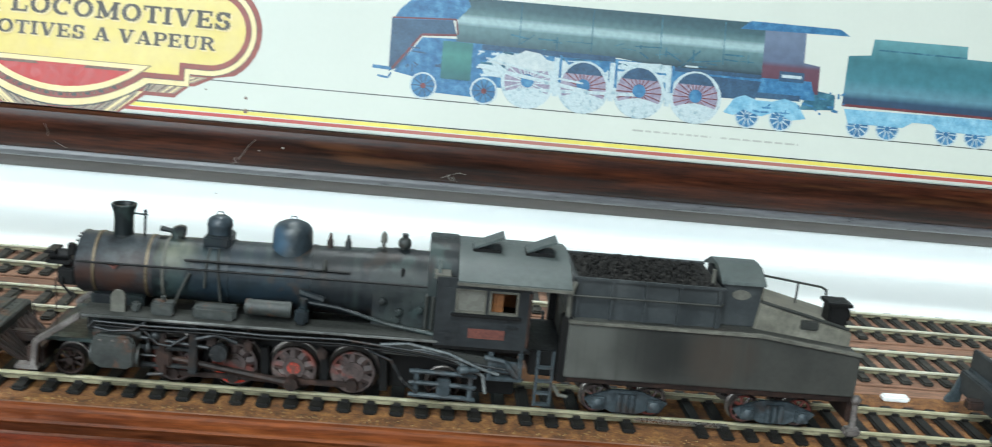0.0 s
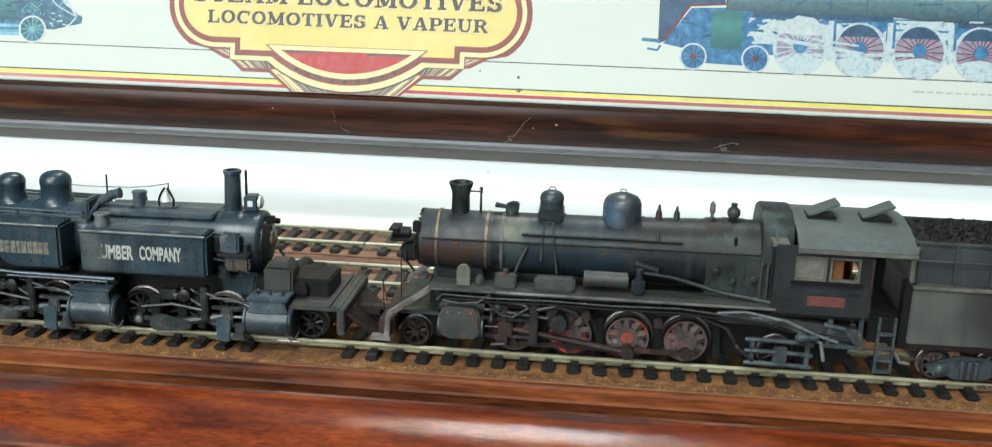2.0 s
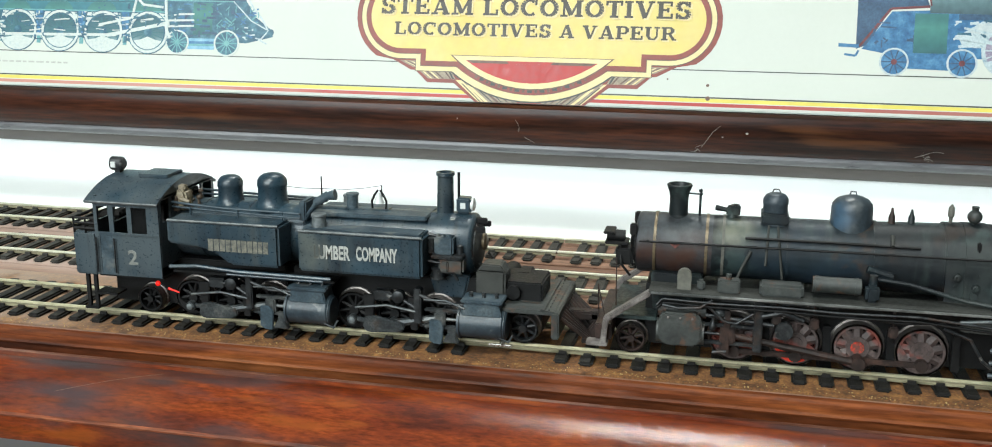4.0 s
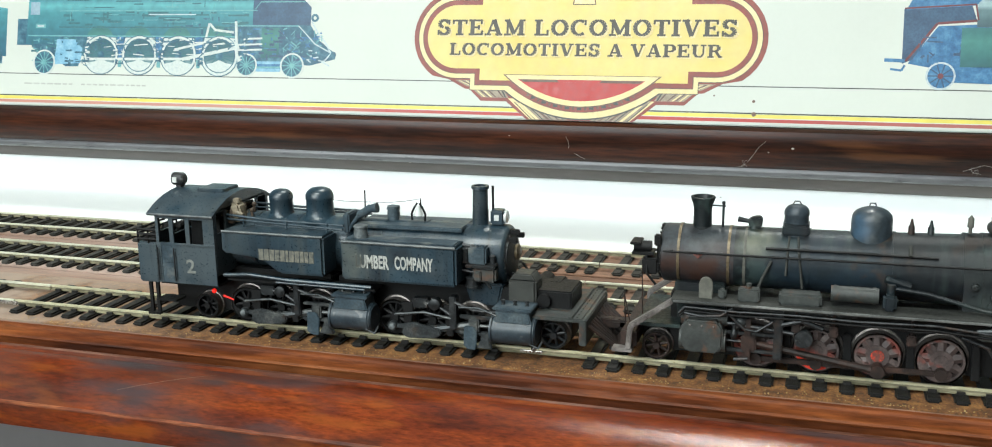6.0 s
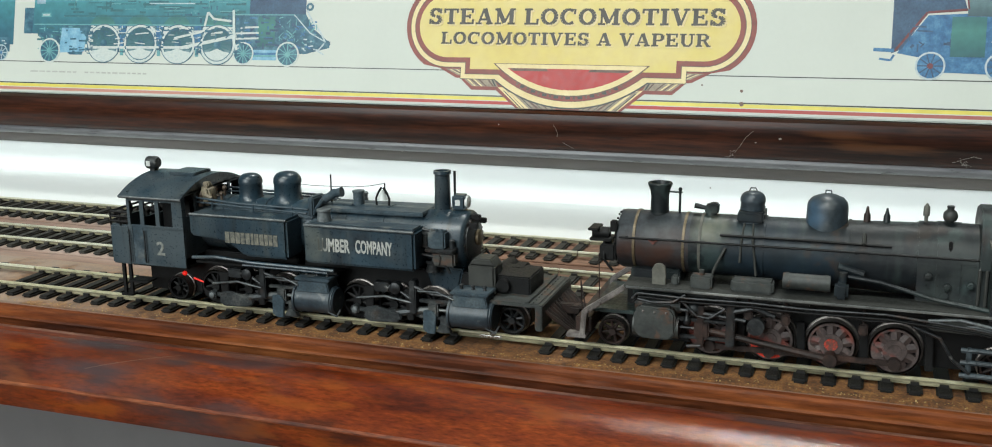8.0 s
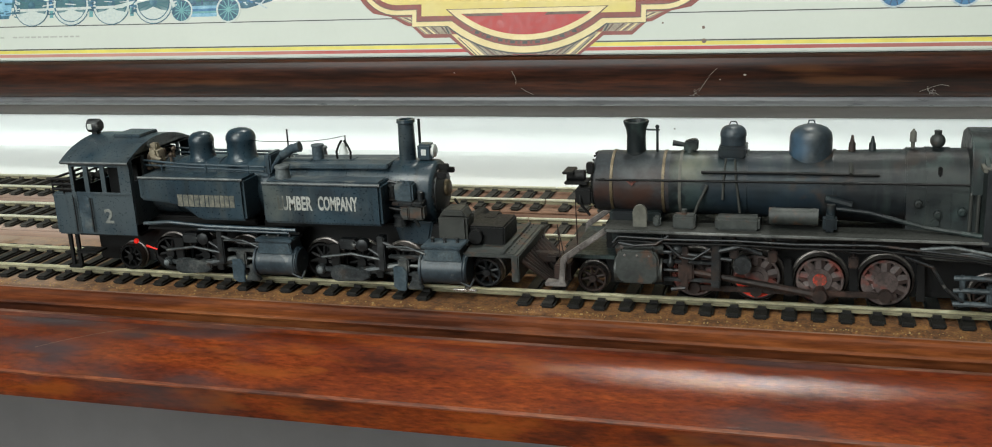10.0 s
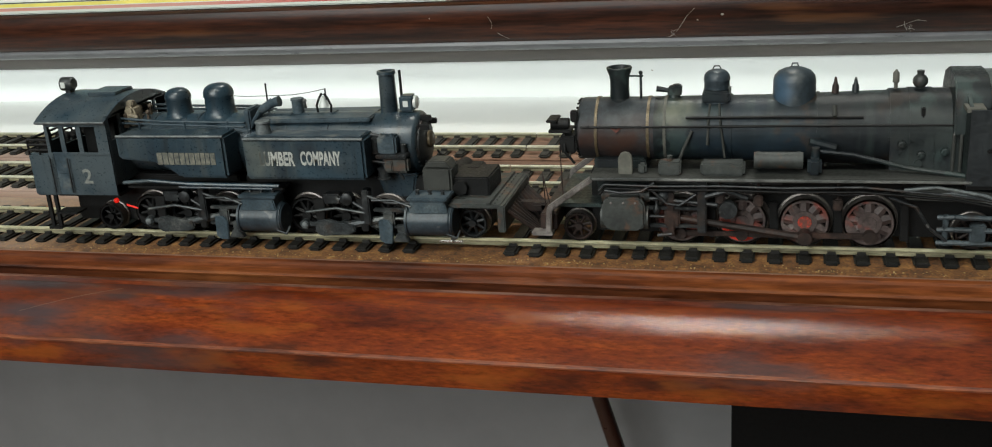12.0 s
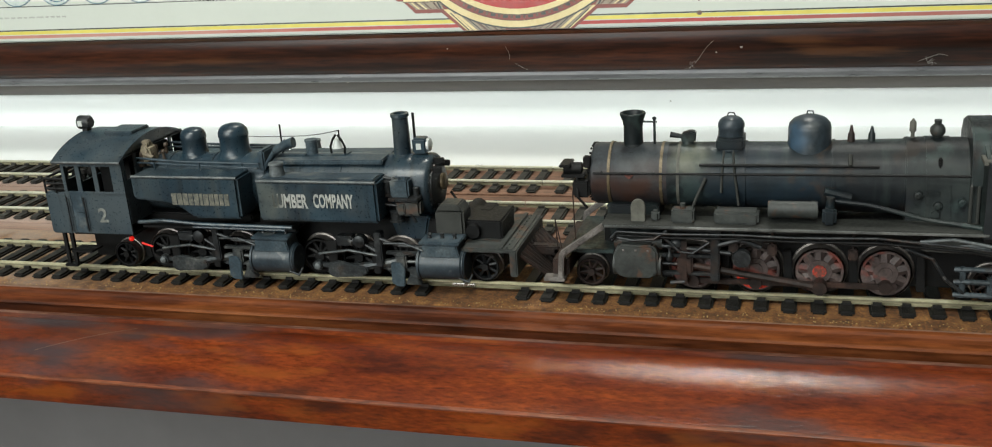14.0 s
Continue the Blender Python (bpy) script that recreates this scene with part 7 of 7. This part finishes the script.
# cab
for s in (-1, 1):
    y = -17.3 if s < 0 else 16.7
    bb = BM()
    box(bb, 99.8, 123.2, y, y + 0.6, 37.9, 40.4)
    box(bb, 99.8, 123.2, y, y + 0.6, 23.0, 31.8)
    for a, c_ in ((99.8, 104.6), (112.0, 112.8), (120.0, 123.2)):
        box(bb, a, c_, y - 0.02, y + 0.62, 31.8, 37.9)
    cs = part("cab_side", bb, CABP, loc)
    bb = BM()
    for a, c_ in ((104.6, 112.0), (112.8, 120.0)):
        for q in ((a, c_, 31.8, 32.4), (a, c_, 37.4, 37.9), (a, a + 0.5, 32.4, 37.4), (c_ - 0.5, c_, 32.4, 37.4)):
            box(bb, q[0], q[1], y - 0.25, y + 0.7, q[2], q[3])
    sash = part("window_sash", bb, CREAM, cs, "dusty grey window sash")
    part("window_pane", box(BM(), 105.1, 111.5, y + 0.2, y + 0.35, 32.4, 37.4), PANE, sash, "dull pane with its reflection painted grey")
    part("side_curtain", box(BM(), 113.2, 116.4, s * 15.2 - 0.2, s * 15.2 + 0.2, 31.9, 37.8), CABIN, cs, "orange-brown side curtain")
    bb = box(BM(), 103.6, 121.0, y - 0.9 if s < 0 else y + 0.6, y if s < 0 else y + 1.5, 30.9, 31.7, 0.2)
    part("arm_rest", bb, SOOT, cs)
    bb = box(BM(), 108.2, 117.2, y - 0.12 if s < 0 else y + 0.6, y if s < 0 else y + 0.72, 25.4, 27.9, 0.04)
    part("number_plate", bb, PLATE, cs, "faded red plate")
    bb = box(BM(), 117.6, 120.4, y - 0.4, y + 0.7, 28.6, 29.2, 0.1)
    part("grab_iron", bb, GUN, cs)
    bb = rod(BM(), (122.9, y - 0.3, 24), (122.9, y - 0.3, 38), 0.4, seg=8)
    part("door_post", bb, RUST, cs)
part("cab_floor", box(BM(), 100, 124, -16.6, 16.6, 22.0, 23.2), SOOT, loc)
part("cab_front", prism(BM(), [(-16.6, 23.2), (16.6, 23.2), (16.6, 39.8), (8, 43.4), (-8, 43.4), (-16.6, 39.8)], 99.8, 100.6, "x"), GREEN, loc)
part("cab_lining", prism(BM(), [(-16.4, 23.2), (16.4, 23.2), (16.4, 38.5), (-16.4, 38.5)], 101.0, 101.6, "x"), CABIN, loc, "orange-brown cab lining")
part("cab_lining", box(BM(), 101.6, 122.6, 15.9, 16.5, 23.2, 38.6), CABIN, loc)
part("cab_back", prism(BM(), [(3, 23.3), (16.4, 23.3), (16.4, 39.4), (9, 42.8), (3, 43.4)], 122.4, 123.0, "x"), CABIN, loc, "orange-brown back sheet of the cab")
bb = rod(BM(), (101.6, 0, 32), (108, 0, 32), 7.5, seg=20)
part("backhead", bb, SOOT, loc)
bb = prism(BM(), [(-18.6, 39.2), (-18.6, 40.2), (-17.0, 41.1), (-14.0, 42.7), (-9.5, 44.2), (-4, 45.0), (0, 45.2), (4, 45.0), (9.5, 44.2), (14, 42.7), (17, 41.1), (18.6, 40.2), (18.6, 39.2), (16.5, 40.4), (13.5, 42.1), (9, 43.6), (0, 44.6), (-9, 43.6), (-13.5, 42.1), (-16.5, 40.4)], 104.8, 132.6, "x")
ro = part("cab_roof", bb, ROOF, loc, "curved grey-green cab roof")
for s in (-1, 1):
    bb = box(BM(), 104.6, 132.8, s * 18.7 - 0.35, s * 18.7 + 0.35, 39.1, 39.9, 0.12)
    part("gutter", bb, TENDER_TOP, ro)
bb = prism(BM(), [(-11, 33), (-11, 41), (-8.6, 44.4), (-4, 46.0), (4, 46.0), (8.6, 44.4), (11, 41), (11, 33)], 97.4, 104.9, "x", 0.3)
part("turret_cover", bb, GREEN, loc)
for x in (108.4, 121.8):
    bb = prism(BM(), [(x, 45.0), (x - 0.1, 45.6), (x + 7.4, 48.9), (x + 7.6, 48.3)], -6.6, 0.0, "y", 0.08)
    h = part("roof_hatch", bb, ROOF, ro, "open tilted roof hatch")
    bb = box(BM(), x - 0.3, x + 7.0, -6.8, 0.2, 43.6, 45.35, 0.2)
    part("hatch_frame", bb, SOOT, h)
bb = prism(BM(), [(-16.4, 39.6), (-16.4, 40.6), (16.4, 40.6), (16.4, 39.6)], 99.0, 103.0, "x", 0.1)
part("window_visor", bb, TENDER_TOP, loc)
bb = prism(BM(), [(18.3, 34.4), (19.9, 32.9), (21.5, 34.4), (19.9, 33.8)], -8.3, -7.4, "y")
part("red_mark", bb, PLATE, sb, "small faded red emblem")

# ---- the tender ----
ten = thing("tender", "weathered slope-backed black tender with coal, coupled behind the locomotive", "model tender", (170, 0, 4.5))
tk = part("water_tank", prism(BM(), [(133, 16.9), (207.4, 17.2), (207.4, 28.2), (181.2, 31.3), (133, 31.3)], -17.2, 17.2, "y", 0.35), TENDER, ten, "dusty grey-black water tank")
bb = prism(BM(), [(132.8, 31.2), (181.2, 31.2), (207.6, 28.1), (207.6, 28.9), (181.4, 32.1), (132.8, 32.0)], -17.8, -16.4, "y", 0.15)
part("top_edge", bb, TENDER_TOP, tk)
bb = prism(BM(), [(132.8, 31.2), (181.2, 31.2), (207.6, 28.1), (207.6, 28.9), (181.4, 32.1), (132.8, 32.0)], 16.4, 17.8, "y", 0.15)
part("top_edge", bb, TENDER_TOP, tk)
bk = part("coal_bunker", box(BM(), 134, 172, -12.2, 12.2, 30.6, 41.2, 0.3), BUNKER, ten)
for s in (-1, 1):
    for x in (135, 143.6, 152.2, 160.8, 170.6):
        bb = box(BM(), x - 0.5, x + 0.5, min(s * 12.1, s * 13.0), max(s * 12.1, s * 13.0), 31, 41.2, 0.15)
        part("rib", bb, BUNKER, bk)
    bb = tube(BM(), [(133.6, s * 13.3, 37.2), (171, s * 13.3, 37.4), (172, s * 12, 37.4)], 0.28)
    part("grab_rail", bb, TENDER, bk)
    bb = box(BM(), 133.6, 172.2, s * 12.2 - 0.6, s * 12.2 + 0.6, 41.0, 41.8, 0.2)
    part("rim", bb, BUNKER, bk)
bb = BM()
for i in range(900):
    x, y = random.uniform(135.2, 169), random.uniform(-11.2, 11.2)
    h = 40.7 + 1.7 * math.sin(math.pi * (x - 133) / 38) * (1 - (y / 12.5) ** 2) + random.uniform(-0.4, 0.7)
    t = bmesh.new()
    bmesh.ops.create_icosphere(t, subdivisions=1, radius=random.uniform(0.4, 0.85))
    for v in t.verts:
        v.co *= random.uniform(0.75, 1.2)
        v.co += Vector((x, y, h))
    join(bb, t)
box(bb, 134.6, 171.6, -11.6, 11.6, 40.2, 41.5, 0.3)
part("coal", bb, COAL, ten, "heap of black coal lumps", "stuff")
bb = rod(BM(), (169.4, -9, 40.5), (169.4, -9, 45.6), 0.6, seg=8)
part("vent_pipe", bb, TENDER_TOP, ten)
dg = part("brakeman_cabin", box(BM(), 172.4, 182.2, -9.4, 9.4, 31.3, 43.2, 0.25), BUNKER, ten, "small upright cabin on the tender")
part("cabin_roof", prism(BM(), [(-10.2, 42.2), (-10.0, 42.9), (-4.0, 45.7), (0, 46.0), (4.0, 45.7), (10.0, 42.9), (10.2, 42.2), (0, 44.8)], 171.4, 183.0, "x", 0.12), ROOF, dg, "grey-green cabin roof")
part("cabin_window", prism(BM(), [(177 + 2.4 * math.cos(a), 39.6 + 1.3 * math.sin(a)) for a in (2 * math.pi * i / 16 for i in range(16))], -9.52, -9.3, "y"), TENDER_TOP, dg)
part("slope_deck", prism(BM(), [(181, 30.4), (206.8, 27.4), (206.8, 32.0), (200, 33.6), (182, 38.0)], -10.4, 10.4, "y", 0.3), DECK, ten, "pale dusty sloping deck")
bb = BM()
tube(bb, [(182.4, -9.6, 38.3), (194, -9.4, 35.6), (206.4, -9.2, 32.5)], 0.45)
box(bb, 193.0, 197.6, -11.2, -10.2, 32.2, 34.6, 0.2)
part("deck_edge", bb, TENDER, ten)
bb = tube(BM(), [(182.8, 3.0, 42.2), (202.0, 3.0, 39.9), (203.4, 3.0, 39.2), (204, 3.0, 36)], 0.32)
for x in (186.2, 195.6):
    rod(bb, (x, 3.0, 35), (x, 3.0, 41.7 - (x - 184) * 0.11), 0.28, seg=6)
part("hand_rail", bb, TENDER, ten)
bb = box(BM(), 201.6, 206.6, -6.6, -1.0, 31.2, 38.4, 0.4)
box(bb, 200.8, 207.4, -7.2, -0.4, 37.6, 38.6, 0.2)
rod(bb, (206.4, -3.8, 35), (207.6, -3.8, 35), 1.8, seg=14)
part("rear_lamp", bb, SOOT, ten)
part("underframe", box(BM(), 131.5, 208.5, -8.5, 8.5, 12.2, 16.8, 0.3), RUST, ten)
part("side_sill", box(BM(), 131.8, 208, -15.6, 15.6, 15.2, 16.8, 0.2), RUST, ten)
for xc in (150.5, 189.5):
    for s in (-1, 1):
        for d in (-7.2, 7.2):
            wheel(ten, xc + d, 8.7, 4.0, s, WHEELP, TYRE, 8, inner=7.0, thick=2.0, name="truck_wheel")
        bb = prism(BM(), [(xc - 11, 9.6), (xc - 9, 7.4), (xc - 5.4, 7.2), (xc - 3.4, 6.2), (xc + 3.4, 6.2), (xc + 5.4, 7.2), (xc + 9, 7.4), (xc + 11, 9.6), (xc + 8, 10.8), (xc + 3.6, 12.4), (xc - 3.6, 12.4), (xc - 8, 10.8)], s * 11.4 - 0.6, s * 11.4 + 0.6, "y", 0.2)
        fr_ = part("truck_side", bb, TRUCK, ten)
        for d in (-7.2, 7.2):
            part("axle_box", lathe(box(BM(), xc + d - 1.7, xc + d + 1.7, s * 12.2 - 0.9, s * 12.2 + 0.9, 7.2, 10.6, 0.3), (xc + d, s * 12.8, 8.9), (xc + d, s * 13.8, 8.9), [(0, 1.5), (0.6, 1.4), (1.0, 0.7)], 12), TRUCK, fr_)
        for d in (-1.7, 0, 1.7):
            part("spring", rod(BM(), (xc + d, s * 12.2, 6.8), (xc + d, s * 12.2, 11.6), 0.75, seg=8), TRUCK, fr_)
for s in (-1, 1):
    bb = BM()
    for x in (126.4, 130.2):
        box(bb, x - 0.35, x + 0.35, s * 16.0 - 0.4, s * 16.0 + 0.4, 8.2, 23, 0.1)
    for z in (8.6, 11.6, 14.8, 18.4):
        box(bb, 126.2, 130.4, s * 16.0 - 0.9, s * 16.0 + 0.9, z, z + 0.5, 0.1)
    part("ladder", bb, TRUCK, ten, "pale grey step ladder")
bb = BM()
box(bb, 124.5, 133.2, -12.5, 12.5, 15.0, 21.8, 0.3)
for s in (-1, 1):
    box(bb, 131.2, 134.0, min(s * 12.5, s * 16.6), max(s * 12.5, s * 16.6), 15.2, 32.5, 0.4)
part("front_plate", bb, SOOT, ten)
for q, r in (([(131, -15.6, 14), (132.4, -16, 11.6), (134.6, -16.2, 11.4)], 0.5), ([(132.6, 15.4, 30), (132.4, 15.4, 38), (134, 13, 40.6)], 0.5), ([(132.8, -15.6, 31), (132.6, -15.4, 37.4), (134, -13.4, 40.6)], 0.7)):
    part("grab_iron", tube(BM(), q, r), TENDER_TOP, ten)
# pinkish corner steps at the back
for s in (-1, 1):
    bb = ball(BM(), (208.8, s * 15.6, 16.0), 1.4, 10)
    rod(bb, (208.8, s * 15.6, 16), (209.0, s * 15.6, 8), 0.75, 0.9, 8)
    box(bb, 206.6, 211.0, s * 15.8 - 1.6, s * 15.8 + 1.6, 6.4, 8.6, 0.6)
    part("corner_step", bb, STEPPALE, ten, "pale pinkish corner step")
bb = box(BM(), 208, 213, -1.6, 1.6, 9.6, 12.4, 0.4)
box(bb, 207.2, 208.6, -14.6, 14.6, 9.4, 15.4, 0.3)
part("coupler", bb, RUST, ten)

# ---- dust and fluff on the upper moulding ----
FLUFF = plain("pale_dust", (0.40, 0.37, 0.34), 0.9)
for x, y, z, r in ((37.7, 150.2, 37.0, 0.6), (28.5, 150.3, 35.2, 0.35), (-126.5, 158.0, 23.8, 0.6), (-78.0, 150.2, 38.5, 0.35), (9.0, 167.9, 12.5, 0.4)):
    solid("dust_speck", ball(BM(), (x, y, z), r, 8, 0.7), FLUFF, "tiny pale dust speck on the wood", "dust")


def hair(pts, r=0.07):
    m = BM()
    tube(m, pts, r, 5)
    solid("dust_hair", m, FLUFF, "thin pale hair of dust on the wood", "dust")


def upper_face(z):
    """Depth of the upper moulding's front at a height."""
    for (y0, z0), (y1, z1) in zip(UPPER, UPPER[1:]):
        if z1 <= z <= z0:
            return y0 + (y1 - y0) * (z0 - z) / (z0 - z1)
    return 154.6


def clump(cx, cz, count, reach):
    for k in range(count):
        a, r0 = random.uniform(0, 6.3), random.uniform(0.4, 1.0) * reach
        pts = [(cx + random.uniform(-1, 1), cz + random.uniform(-0.5, 0.5)), (cx + r0 * 0.5 * math.cos(a + 0.4), cz + r0 * 0.5 * math.sin(a + 0.4)), (cx + r0 * math.cos(a), cz + r0 * 0.8 * math.sin(a))]
        hair([(x, upper_face(max(28.3, z)) - 0.1, max(28.3, z)) for x, z in pts], 0.045)


clump(19.0, 29.4, 6, 3.6)
clump(104.0, 29.6, 6, 4.2)
for line in ([(27.4, 39.6), (24.6, 37.0), (22.4, 33.4), (20.4, 30.6)], [(-53.8, 39.0), (-52.6, 37.0), (-52.2, 35.2), (-52.6, 33.8)], [(-50.4, 31.8), (-48.2, 30.4), (-46.0, 29.0)], [(100, 30.2), (103.4, 31.6), (107, 33.0), (110, 32.4)]):
    hair([(x, upper_face(z) - 0.1, z) for x, z in line], 0.055)
# scratch on the front moulding
SCRATCH = plain("worn_scratch", (0.16, 0.085, 0.055), 0.6)
m = BM()
tube(m, [(-136 + 26 * k / 6, -43 + 9.5 * k / 6, nose_z(-43 + 9.5 * k / 6)) for k in range(7)], 0.06, 5)
solid("scratch", m, SCRATCH, "thin pale scratch across the varnished moulding", "scratch", "structure")

# flat wagon standing behind the tender
wag = thing("flat_wagon", "dark blue-grey flat wagon standing on the track behind the tender", "model wagon", (260, 0, 4.5))
wag.matrix_world = pose(0.272, 0, 0.0045)
part("deck", box(BM(), 240.5, 308, -13.5, 13.5, 15.0, 17.2, 0.3), TRUCK, wag)
part("end_beam", box(BM(), 238.6, 241.2, -14.2, 14.2, 9.6, 16.0, 0.4), BUNKER, wag)
part("end_board", box(BM(), 240.6, 242.2, -13.2, 13.2, 17.2, 22.6, 0.3), BUNKER, wag)
part("sole_bar", box(BM(), 241, 308, -9, 9, 10.5, 15.0, 0.3), SOOT, wag)
part("coupler", box(BM(), 234.4, 239, -1.6, 1.6, 9.8, 12.4, 0.4), RUST, wag)
for s in (-1, 1):
    part("corner_step", prism(BM(), [(237, 9.0), (238.8, 14.5), (240.4, 14.5), (239.6, 6.4), (235.4, 6.0), (235.4, 7.2)], *sorted((s * 12.6, s * 14.6)), "y", 0.3), TRUCK, wag)
    for x in (252, 266, 292, 306):
        wheel(wag, x, 8.7, 4.0, s, WHEELP, TYRE, 8, inner=7.0, thick=2.0, name="wagon_wheel")
